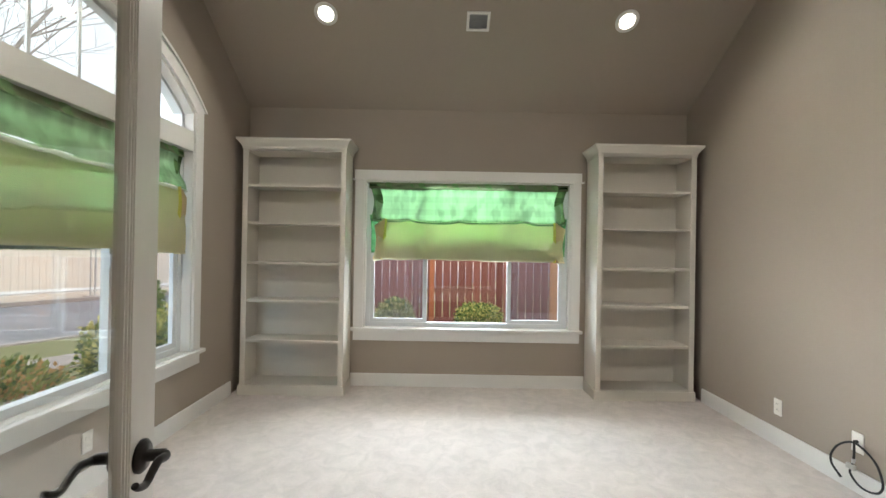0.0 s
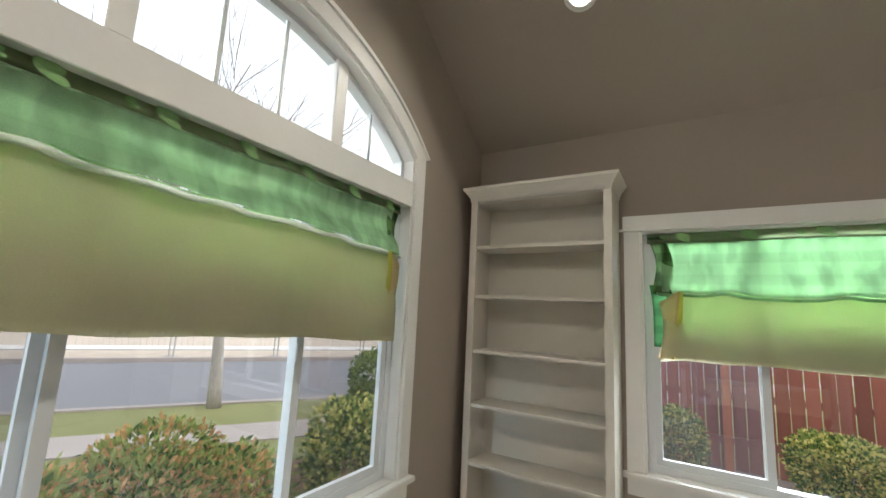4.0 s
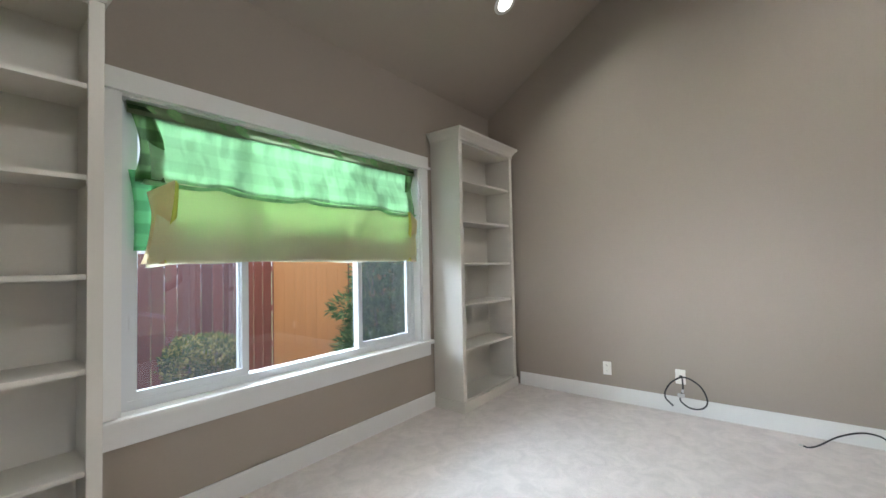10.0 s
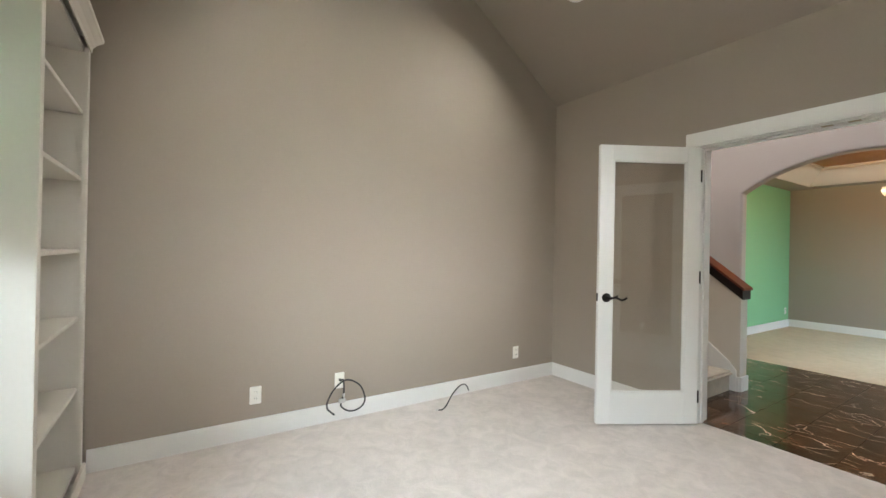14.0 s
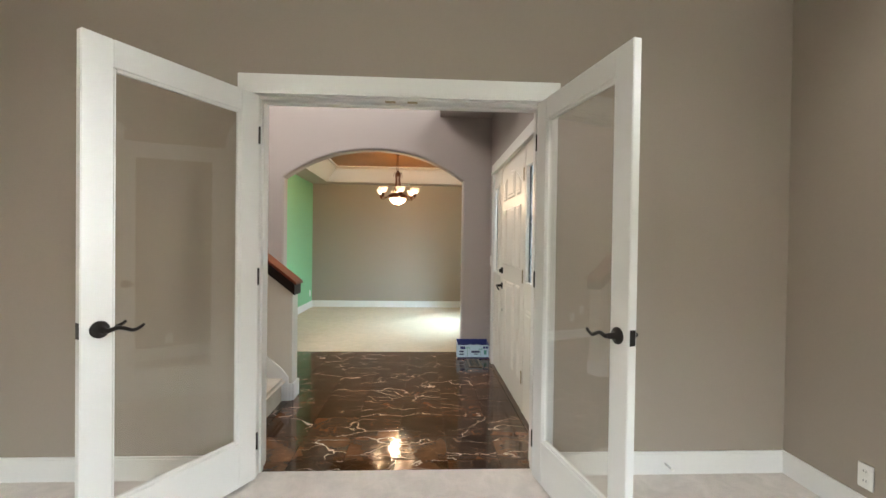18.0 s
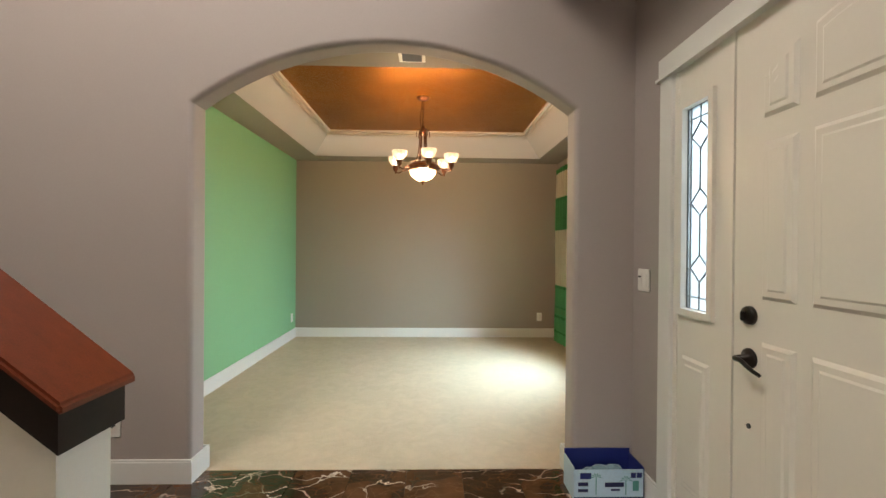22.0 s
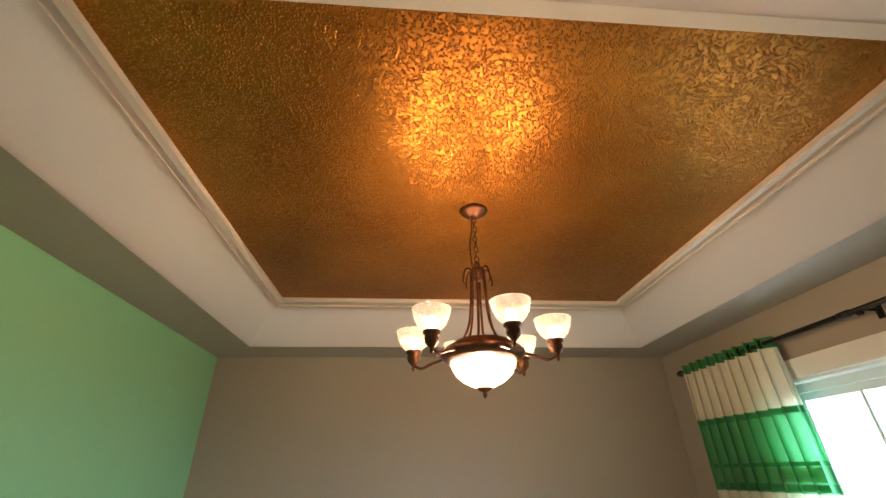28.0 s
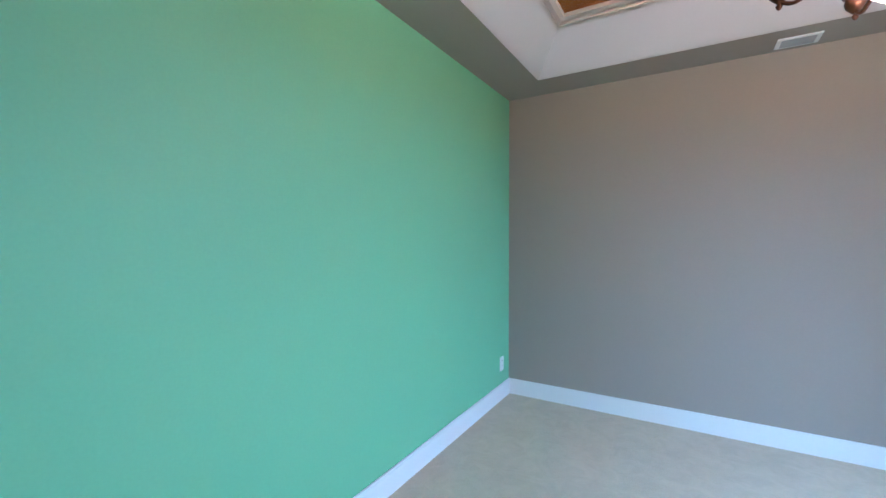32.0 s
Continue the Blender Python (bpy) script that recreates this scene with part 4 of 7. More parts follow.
# back office window
wb = tagged(new("window_2"), "white triple window facing a wooden fence", "window", "", "structure")
part("jamb", box_bm((B0, BY, B_SILL, B0 + 0.018, BY + WT, B_TOP), (B1 - 0.018, BY, B_SILL, B1, BY + WT, B_TOP), (B0 + 0.018, BY, B_TOP - 0.018, B1 - 0.018, BY + WT, B_TOP)), WHITE, wb)
part("sill", box_bm((B0, BY, B_SILL - 0.028, B1, BY + WT, B_SILL + 0.004), (B0 - 0.115, BY - 0.045, B_SILL - 0.026, B1 + 0.115, BY, B_SILL + 0.004), bevel=0.004), WHITE, wb)
part("apron", box_bm((B0 - 0.09, BY - 0.018, 0.452, B1 + 0.09, BY, B_SILL - 0.027), bevel=0.003), WHITE, wb)
part("casing", box_bm((B0 - 0.09, BY - 0.018, B_SILL + 0.005, B0 + 0.004, BY, B_TOP - 0.004), (B1 - 0.004, BY - 0.018, B_SILL + 0.005, B1 + 0.09, BY, B_TOP - 0.004), bevel=0.003), WHITE, wb)
part("head_casing", merged(box_bm((B0 - 0.095, BY - 0.022, B_TOP + 0.012, B1 + 0.095, BY, B_TOP + 0.098), bevel=0.003), box_bm((B0 - 0.115, BY - 0.032, B_TOP - 0.004, B1 + 0.115, BY, B_TOP + 0.012))), WHITE, wb)
GY = BY + 0.10
part("window_frame", ring_y(GY - 0.03, GY + 0.035, B0 + 0.018, B1 - 0.018, B_SILL + 0.004, B_TOP - 0.018, 0.042), VINYL, wb, "white vinyl frame")
for x0, x1 in ((B0 + 0.06, 0.245), (1.06, B1 - 0.06)):
    part("sash", ring_y(GY - 0.022, GY + 0.005, x0, x1, B_SILL + 0.046, B_TOP - 0.06, 0.038), VINYL, wb, "sliding vinyl sash")
    pane_box((x0 + 0.036, GY - 0.01, B_SILL + 0.082, x1 - 0.036, GY - 0.004, B_TOP - 0.096), wb)
    sc = part("insect_screen", box_bm((x0 + 0.01, GY + 0.036, B_SILL + 0.05, x1 - 0.01, GY + 0.038, B_TOP - 0.064)), SCREEN, wb, "fine grey insect screen")
    sc.visible_shadow = False
for x in (0.222, 1.082):
    part("mullion", box_bm((x - 0.022, GY + 0.006, B_SILL + 0.046, x + 0.022, GY + 0.034, B_TOP - 0.06)), VINYL, wb)
pane_box((0.244, GY + 0.016, B_SILL + 0.046, 1.06, GY + 0.022, B_TOP - 0.06), wb)
part("sash_latch", box_bm((B0 + 0.062, GY - 0.034, 0.95, B0 + 0.078, GY - 0.022, 1.02), bevel=0.003), VINYL, wb)

# dining window
wd = tagged(new("window_3"), "white dining window with a centre mullion", "window", "", "structure")
part("sill", box_bm((DIN_X0 - WT, W0, W_SILL - 0.03, DIN_X0, W1, W_SILL + 0.004), (DIN_X0, W0 - 0.12, W_SILL - 0.026, DIN_X0 + 0.05, W1 + 0.12, W_SILL + 0.004), bevel=0.004), WHITE, wd)
part("apron", box_bm((DIN_X0, W0 - 0.09, W_SILL - 0.12, DIN_X0 + 0.018, W1 + 0.09, W_SILL - 0.027), bevel=0.003), WHITE, wd)
part("casing", box_bm((DIN_X0, W0 - 0.09, W_SILL + 0.005, DIN_X0 + 0.018, W0 + 0.004, W_TOP - 0.004), (DIN_X0, W1 - 0.004, W_SILL + 0.005, DIN_X0 + 0.018, W1 + 0.09, W_TOP - 0.004), bevel=0.003), WHITE, wd)
part("head_casing", box_bm((DIN_X0, W0 - 0.10, W_TOP - 0.004, DIN_X0 + 0.022, W1 + 0.10, W_TOP + 0.10), bevel=0.003), WHITE, wd)
DX = DIN_X0 - 0.10
part("jamb", box_bm((DIN_X0 - WT, W0, W_SILL, DIN_X0, W0 + 0.018, W_TOP), (DIN_X0 - WT, W1 - 0.018, W_SILL, DIN_X0, W1, W_TOP), (DIN_X0 - WT, W0 + 0.018, W_TOP - 0.018, DIN_X0, W1 - 0.018, W_TOP)), WHITE, wd)
part("window_frame", ring_x(DX - 0.035, DX + 0.03, W0 + 0.018, W1 - 0.018, W_SILL + 0.004, W_TOP - 0.018, 0.045), VINYL, wd, "white vinyl frame")
part("sash", ring_x(DX - 0.005, DX + 0.022, -3.90, W1 - 0.06, W_SILL + 0.049, W_TOP - 0.06, 0.04), VINYL, wd, "sliding vinyl sash")
part("sash", ring_x(DX - 0.03, DX - 0.006, W0 + 0.06, -3.86, W_SILL + 0.049, W_TOP - 0.06, 0.04), VINYL, wd, "fixed vinyl sash")
pane_box((DX + 0.006, -3.862, W_SILL + 0.087, DX + 0.012, W1 - 0.098, W_TOP - 0.098), wd)
pane_box((DX - 0.02, W0 + 0.098, W_SILL + 0.087, DX - 0.014, -3.898, W_TOP - 0.098), wd)
part("muntin", box_bm((DX - 0.012, -4.20, W_SILL + 0.087, DX - 0.006, -4.182, W_TOP - 0.098)), VINYL, wd)

# high foyer window
wf = tagged(new("window_4"), "high foyer window over the front door", "window", "", "structure")
part("window_frame", ring_x(FRONT_X - 0.13, FRONT_X - 0.07, -1.8, 0.0, 3.1, 4.4, 0.05), VINYL, wf)
part("mullion", box_bm((FRONT_X - 0.125, -0.925, 3.15, FRONT_X - 0.075, -0.875, 4.35)), VINYL, wf)


# ---- roman shades ----
MINT = cloth_material("mint green cloth", (0.40, 0.60, 0.37), 0.17, blotch=0.10, leaf=0.22, plaid=0.10, check=0.17)
CREAM_CLOTH = cloth_material("cream yellow cloth", (0.83, 0.80, 0.62), 0.60, blotch=0.06)
PALE_GREEN = cloth_material("pale green lining", (0.38, 0.62, 0.28), 0.55)
SIDE_PLAID = cloth_material("leaf green plaid border", (0.20, 0.33, 0.14), 0.42, blotch=0.15, leaf=0.35, plaid=0.38, check=0.16)
DARK_GREEN = cloth_material("leaf green lining border", (0.15, 0.40, 0.17), 0.50, plaid=0.25, check=0.14)
OLIVE = cloth_material("olive band cloth", (0.34, 0.40, 0.24), 0.5)
TAN_CLOTH = cloth_material("tan lining cloth", (0.84, 0.70, 0.48), 0.45)
YELLOW_CLOTH = cloth_material("yellow edging cloth", (0.72, 0.68, 0.20), 0.45)
LEAF_PRINT = surface("printed leaf green", (0.22, 0.40, 0.16), 0.9, 0.1, 2, 60, 0.05)
VEIN_PRINT = surface("printed pale vein", (0.40, 0.50, 0.25), 0.9, 0.1, 2, 60, 0.05)
HEM_CLOTH = cloth_material("thin cream hem cloth", (0.86, 0.82, 0.66), 0.62, blotch=0.05)
FOLD_WHITE = cloth_material("white lining edge", (0.85, 0.86, 0.78), 0.4)


def cloth_grid(point, nu, nv, thick=0.0015):
    """A sheet of cloth: point(f, v) gives (along, out, z) with f and v from 0 to 1."""
    bm = bmesh.new()
    grid = []
    for j in range(nv + 1):
        row = []
        for i in range(nu + 1):
            u, out, z = point(i / nu, j / nv)
            row.append(bm.verts.new((u, -out, z)))
        grid.append(row)
    for a, b in zip(grid, grid[1:]):
        for i in range(nu):
            bm.faces.new((a[i], a[i + 1], b[i + 1], b[i]))
    bmesh.ops.solidify(bm, geom=bm.faces[:], thickness=thick)
    return bm


def bump_at(f, c, w):
    return math.exp(-((f - c) / w) ** 2)


def roman_shade(place, turn, w, top, fold, hem, tilt, label, seed, edge, flare=(0.14, 0.06, 0.11, 0.05)):
    """Hung at place, w wide; fold and hem are heights, tilt the drop of the hem along its length.
    flare: how far the lower panel stays in from the ends, at its top and hem, first end then second."""
    s = thing("roman_shade", place, label, "window shade", "roman shades", turn)
    rnd = random.Random(seed)
    ph = [rnd.uniform(0, 6.28) for _ in range(8)]
    pulls = [(0.20 + rnd.uniform(-0.03, 0.03), 1.0), (0.47 + rnd.uniform(-0.03, 0.03), 0.8), (0.76 + rnd.uniform(-0.03, 0.03), 1.0)]
    hw, band = w / 2, 0.09
    zt = top

    def fold_line(f):
        """The lower edge of the upper panel: lifted where the cords pull, sagging between."""
        lift = sum(k * (0.018 * bump_at(f, c, 0.035) - 0.010 * bump_at(f, c, 0.12)) for c, k in pulls)
        return fold - tilt * f + lift + 0.007 * math.sin(9 * f + ph[0]) + 0.004 * math.sin(23 * f + ph[1])

    def upper(f, v):
        z0, z1 = zt - 0.055, fold_line(f)
        z = z0 + (z1 - z0) * v
        dent = sum(k * 0.030 * bump_at(f, c + 0.02 * (1 - v), 0.018 + 0.03 * (1 - v)) * v for c, k in pulls)
        crease = 0.005 * math.sin(44 * f + 5 * v + ph[6]) * v + 0.007 * math.sin(17 * f - 6 * v + ph[7]) * v
        belly = 0.075 * v ** 1.6 + 0.012 * math.sin(7 * v + seed)
        return (-hw + band * 0.9 + (w - 1.8 * band) * f, belly - dent + crease, z)
    part("upper_panel", cloth_grid(upper, 110, 16), MINT, s, "mint green upper panel", True)
    part("top_band", cloth_grid(lambda f, v: (-hw + w * f, -0.004 + 0.010 * v, zt - 0.065 * v + 0.003 * math.sin(20 * f) * v), 40, 2), OLIVE, s, "sheer olive heading band", True)
    for sgn in (-1, 1):
        f_end = 0.0 if sgn < 0 else 1.0

        def side(f, v, g=sgn, fe=f_end):
            z = zt - 0.02 + (fold_line(fe) - 0.012 - zt + 0.02) * v
            inward = 0.035 * math.sin(math.pi * min(v * 1.1, 1.0)) + 0.03 * v
            u = hw - inward - band * f * (1.0 + 0.15 * v)
            return (g * u, 0.002 + 0.070 * v ** 1.6 * (0.3 + 0.7 * f) + 0.010 * math.sin(8 * v + 3 * f + ph[2]) * v, z)
        part("side_band", cloth_grid(side, 8, 14), SIDE_PLAID, s, "green plaid border printed with leaves", True)
    # the fold turns under, then the lower panel hangs from behind it
    part("turned_fold", cloth_grid(lambda f, v: (-hw + 0.05 + (w - 0.10) * f, 0.074 - 0.05 * v, fold_line(f) - 0.004 - 0.017 * math.sin(1.5 * v)), 90, 6), edge, s, "turned edge of the fold", True)

    def lower(f, v):
        i0, i1 = flare[0] + (flare[1] - flare[0]) * v ** 0.8, flare[2] + (flare[3] - flare[2]) * v ** 0.8
        u = -hw + i0 + (w - i0 - i1) * f
        z_top = fold_line((u + hw) / w) + 0.022 * (bump_at(f, 0.0, 0.06) + bump_at(f, 1.0, 0.05))
        z_hem = hem - tilt * f + 0.004 * math.sin(11 * f + ph[4]) + 0.003 * math.sin(27 * f + ph[5]) - 0.02 * bump_at(f, 0.0, 0.05)
        crease = 0.020 * bump_at(f, 0.24 + 0.05 * v, 0.03) * math.sin(3.1 * v) + 0.018 * bump_at(f, 0.66 - 0.04 * v, 0.035) * math.sin(3.1 * v)
        wave = 0.014 * math.sin(6.5 * f + ph[5]) * v + 0.005 * math.sin(33 * f + 4 * v) * v
        return (u, 0.034 + 0.034 * math.sin(2.6 * v) + crease + wave, z_top + (z_hem - z_top) * v)
    part("lower_panel", cloth_grid(lower, 90, 16), CREAM_CLOTH, s, "cream yellow lower panel", True)

    def behind(f, v):
        u = -hw + 0.10 + (w - 0.2) * f
        z_top, z_end = fold_line(f) + 0.02, hem + 0.46 * (fold - hem) - tilt * f + 0.02 * math.sin(8 * f + ph[3])
        return (u, 0.004 + 0.004 * math.sin(9 * f), z_top + (z_end - z_top) * v)
    part("back_panel", cloth_grid(behind, 60, 8), PALE_GREEN, s, "green layer behind the lower panel", True)
    # extra layer, added so that less light comes through the hem
    part("hem_dimmer", cloth_grid(lambda f, v: (-hw + 0.10 + (w - 0.2) * f, 0.003, hem + 0.46 * (fold - hem) - tilt * f + 0.02 * math.sin(8 * f + ph[3]) * (1 - v) - (0.46 * (fold - hem) - 0.012) * v), 60, 6), HEM_CLOTH, s, "cream cloth added behind the hem to dim its glow", True)
    for sgn in (-1, 1):
        t0 = 0 if sgn < 0 else tilt
        it, ih = (flare[0], flare[1]) if sgn < 0 else (flare[2], flare[3])

        def tail(f, v, g=sgn, dz=t0):
            """The back layer's end, narrowing to a point at the hem."""
            z = fold + 0.05 - (fold + 0.05 - hem - 0.06) * v - dz
            outer = 0.008 + 0.02 * math.sin(math.pi * v) + 0.06 * max(0.0, v - 0.6) ** 1.2
            return (g * (hw - outer - (0.125 - 0.055 * v) * f), -0.004 + 0.014 * math.sin(2.5 * v + f), z)
        part("hanging_border", cloth_grid(tail, 6, 12), DARK_GREEN, s, "leaf green end of the back layer", True)

        def flap(f, v, g=sgn, dz=t0, a=it, b=ih):
            """A folded corner: a peak at the fold, narrow in the middle, wide at the hem."""
            inner = a + 0.035 + (b + 0.075 - a - 0.035) * v
            wide = 0.095 * (1 - v) ** 1.3 + 0.075 * v ** 2 + 0.016
            z = fold + 0.012 - 0.07 * f * (1 - v) - (fold + 0.012 - hem) * v - dz - 0.008 * math.sin(9 * v)
            return (g * (hw - inner + wide * f), 0.078 - 0.022 * f + 0.012 * math.sin(6 * v) - 0.012 * v, z)
        part("corner_fold", cloth_grid(flap, 5, 12), TAN_CLOTH, s, "tan folded corner", True)

        def edging(f, v, g=sgn, dz=t0, a=it, b=ih):
            inner = a + 0.035 + (b + 0.075 - a - 0.035) * v
            return (g * (hw - inner - (0.018 + 0.020 * v) * f), 0.080 - 0.01 * f + 0.012 * math.sin(6 * v) - 0.014 * v, fold + 0.008 - (fold + 0.008 - hem) * v - dz)
        part("edging", cloth_grid(edging, 2, 12), YELLOW_CLOTH, s, "yellow edging of the fold", True)
    n = max(6, int(w / 0.29))
    for k in range(n):
        u = -hw + w * (k + 0.6) / n
        for du, big in ((0.0, 1.0), (-0.105, 0.5)):
            c = Vector((u + du, -0.013, zt - 0.040 + 0.012 * (1 - big)))
            bm, veins = bmesh.new(), bmesh.new()
            for q in range(3):
                an = -0.5 + 0.45 * q
                tip = Vector((math.cos(an), 0, -math.sin(an)))
                nrm = Vector((-tip.z, 0, tip.x))
                base = c + Vector((-0.04 * big, -0.003 * q, 0.016 * big))
                l, wd = (0.052 + 0.018 * q) * big, 0.015 * big
                bm.faces.new([bm.verts.new(base + tip * l * (0.5 - 0.5 * math.cos(math.pi * i / 6)) + nrm * wd * math.sin(math.pi * i / 6)) for i in range(7)] + [bm.verts.new(base + tip * l * (0.5 - 0.5 * math.cos(math.pi * i / 6)) - nrm * wd * math.sin(math.pi * i / 6)) for i in range(5, 0, -1)])
                off = Vector((0, -0.0012, 0))
                veins.faces.new([veins.verts.new(base + off + tip * l * 0.1 + nrm * 0.001), veins.verts.new(base + off + tip * l * 0.9), veins.verts.new(base + off + tip * l * 0.1 - nrm * 0.001)])
            motif = part("leaf_print", bm, LEAF_PRINT, s, "printed green leaf motif")
            part("vein", veins, VEIN_PRINT, motif)
    return s


roman_shade((0.652, BY + 0.035, 0), 0, 2.0, 2.03, 1.652, 1.262, 0.012, "green and cream roman shade with a raised fold", 3, MINT)
roman_shade((LX - 0.035, 2.405, 0), 90, 2.04, 2.085, 1.86, 1.385, 0.085, "wide green and cream roman shade with a drooping end", 8, FOLD_WHITE, (0.27, 0.04, 0.12, 0.06))

# ---- recessed lights and vents ----
CAN_GLOW = glowing("warm white lamp lens", (1.0, 0.93, 0.80), 9.0)


def slope_pose(x, y):
    back = y > RIDGE_Y
    z = PLATE_Z + SLOPE_Z * ((BY - y) if back else (y - FY))
    a = math.degrees(math.atan(SLOPE_Z))
    return pose(x, y, z, -a if back else a, 0, 0)


# the last one is out of view, added by symmetry and for its light
for x, y in ((-0.585, 3.645), (1.87, 3.655), (1.99, 1.19), (-0.585, 1.19)):
    m = slope_pose(x, y)
    ob = tagged(new("recessed_light"), "round white recessed ceiling light, switched on", "ceiling light", "office ceiling lights")
    ob.matrix_world = m
    part("trim_ring", lathe([(0.062, -0.002), (0.066, -0.007), (0.088, -0.006), (0.094, 0.0)], 40), WHITE, ob, "white trim ring", True)
    part("lens", lathe([(0.0, -0.001), (0.063, -0.001), (0.063, 0.0), (0.0, 0.0)], 40), CAN_GLOW, ob, "glowing warm lens")
    eye = m @ Vector((0, 0, -0.012))
    data = bpy.data.lights.new("recessed_lamp", "AREA")
    data.shape, data.size, data.energy, data.color = "DISK", 0.12, CAN_WATTS, (1.0, 0.955, 0.88)
    data.spread = radians(140)
    lamp = new("recessed_lamp", data)
    lamp.matrix_world = Matrix.Translation(eye) @ m.to_3x3().to_4x4()


def ceiling_vent(m, w, d, label, group="ceiling vents", slats=9):
    v = tagged(new("ceiling_vent"), label, "air vent", group)
    v.matrix_world = m
    b = 0.022
    part("frame", box_bm((-w / 2, -d / 2, -0.008, -w / 2 + b, d / 2, 0), (w / 2 - b, -d / 2, -0.008, w / 2, d / 2, 0), (-w / 2 + b, -d / 2, -0.008, w / 2 - b, -d / 2 + b, 0), (-w / 2 + b, d / 2 - b, -0.008, w / 2 - b, d / 2, 0), bevel=0.002), WHITE, v)
    part("backing", box_bm((-w / 2 + b, -d / 2 + b, -0.002, w / 2 - b, d / 2 - b, -0.0005)), SLOT, v, "dark duct opening")
    n = slats
    for k in range(n):
        y = -d / 2 + b + (d - 2 * b) * (k + 0.5) / n
        part("slat", moved(box_bm((-w / 2 + b, -0.008, -0.0008, w / 2 - b, 0.008, 0.0008)), pose(0, y, -0.007, 28, 0, 0)), SLAT, v)
    return v


SLAT = surface("grey enamel slat", (0.34, 0.34, 0.35), 0.45, 0.05, 20, 80, 0.0)
ceiling_vent(slope_pose(0.655, 3.675), 0.19, 0.16, "small white square air vent in the vaulted ceiling")
ceiling_vent(pose(0.985, -2.40, DIN_Z), 0.165, 0.155, "white square air vent in the soffit beside the arch")
ceiling_vent(pose(0.92, -5.46, DIN_Z), 0.20, 0.14, "white ceiling vent above the far dining wall")


# ---- wall plates and cables ----
def wall_plate(m, label, kind="outlet"):
    p = tagged(new("wall_outlet" if kind == "outlet" else "light_switch"), label, "wall outlet" if kind == "outlet" else "light switch", "wall outlets" if kind == "outlet" else "")
    p.matrix_world = m
    if kind == "outlet":
        part("plate", box_bm((-0.036, -0.006, -0.058, 0.036, 0, 0.058), bevel=0.003), PLATE, p)
        for z in (-0.022, 0.022):
            s = part("socket", moved(lathe([(0, 0), (0.0165, 0), (0.0165, 0.0025), (0, 0.0025)], 20), pose(0, -0.006, z, 90, 0, 0)), PLATE, p)
            for x in (-0.006, 0.006):
                part("slot", box_bm((x - 0.0012, -0.0092, z - 0.002, x + 0.0012, -0.0084, z + 0.007)), SLOT, s)
    elif kind == "jack":
        part("plate", box_bm((-0.036, -0.006, -0.058, 0.036, 0, 0.058), bevel=0.003), PLATE, p)
        part("jack", moved(lathe([(0, 0), (0.009, 0), (0.009, 0.012), (0, 0.012)], 16), pose(0, -0.006, 0.005, 90, 0, 0)), SLOT, p, "dark cable jack")
    else:
        part("plate", box_bm((-0.058, -0.006, -0.058, 0.058, 0, 0.058), bevel=0.003), PLATE, p)
        part("rocker", box_bm((-0.042, -0.010, -0.034, -0.010, -0.005, 0.034), bevel=0.002), PLATE, p)
        part("dimmer", box_bm((0.010, -0.010, -0.034, 0.042, -0.005, 0.034), bevel=0.002), PLATE, p)
        part("slot", box_bm((-0.040, -0.0112, 0.012, -0.014, -0.0098, 0.020)), SLOT, p)
    return p


def on_east(y, z):
    return pose(RX, y, z, 0, 0, -90)


wall_plate(on_east(3.25, 0.275), "white wall outlet on the taupe wall")
wall_plate(on_east(2.685, 0.285), "white cable jack plate above the coiled cable", "jack")
wall_plate(on_east(0.955, 0.285), "white wall outlet near the corner")
wall_plate(pose(LX, 2.574, 0.275, 0, 0, 90), "white wall outlet under the arched window")
wall_plate(pose(LX, 0.885, 0.22, 0, 0, 90), "white wall outlet beside the open door")
wall_plate(pose(DIN_X1, -5.43, 0.285, 0, 0, -90), "white outlet on the green wall")
wall_plate(pose(-0.66, DIN_Y1, 0.287, 0, 0, 180), "white outlet on the dining room wall")
wall_plate(pose(2.68, ARCH_Y, 0.385, 0, 0, 180), "white outlet low on the hall wall")
wall_plate(pose(2.507, ARCH_Y, 0.30, 0, 0, 180), "white jack plate low on the hall wall", "jack")
wall_plate(pose(FRONT_X, -1.93, 1.092, 0, 0, 90), "white double light switch beside the front door", "switch")

CABLE = surface("black cable", (0.012, 0.012, 0.013), 0.4, 0.1, 20, 200, 0.0)
STEEL = surface("steel connector", (0.55, 0.54, 0.52), 0.3, 0.05, 20, 100, 0.0, metal=0.9)
cb = thing("coiled_cable", (RX, 2.685, 0.315), "black coaxial cable hanging in a loop from its jack", "cable")
loop = smooth_line([(-0.02, 0, -0.03), (-0.04, -0.015, -0.02), (-0.045, -0.02, -0.10), (-0.045, -0.008, -0.16), (-0.045, 0.0, -0.205), (-0.05, -0.05, -0.245), (-0.05, -0.11, -0.252), (-0.05, -0.165, -0.225), (-0.05, -0.18, -0.165), (-0.05, -0.135, -0.07), (-0.055, -0.035, -0.018), (-0.06, 0.05, -0.062), (-0.06, 0.10, -0.14), (-0.055, 0.103, -0.20), (-0.05, 0.062, -0.246)])
part("cable", tube(loop, 0.006, 8), CABLE, cb, "", True)
part("connector", tube([(-0.046, -0.02, -0.115), (-0.046, -0.017, -0.14)], 0.009, 10), STEEL, cb, "steel cable coupler")
part("splitter", box_bm((-0.058, -0.03, -0.18, -0.038, 0.018, -0.15), bevel=0.003), STEEL, cb, "small steel splitter")
part("plug", tube([(-0.05, 0.062, -0.246), (-0.05, 0.050, -0.256)], 0.007, 8), CABLE, cb)
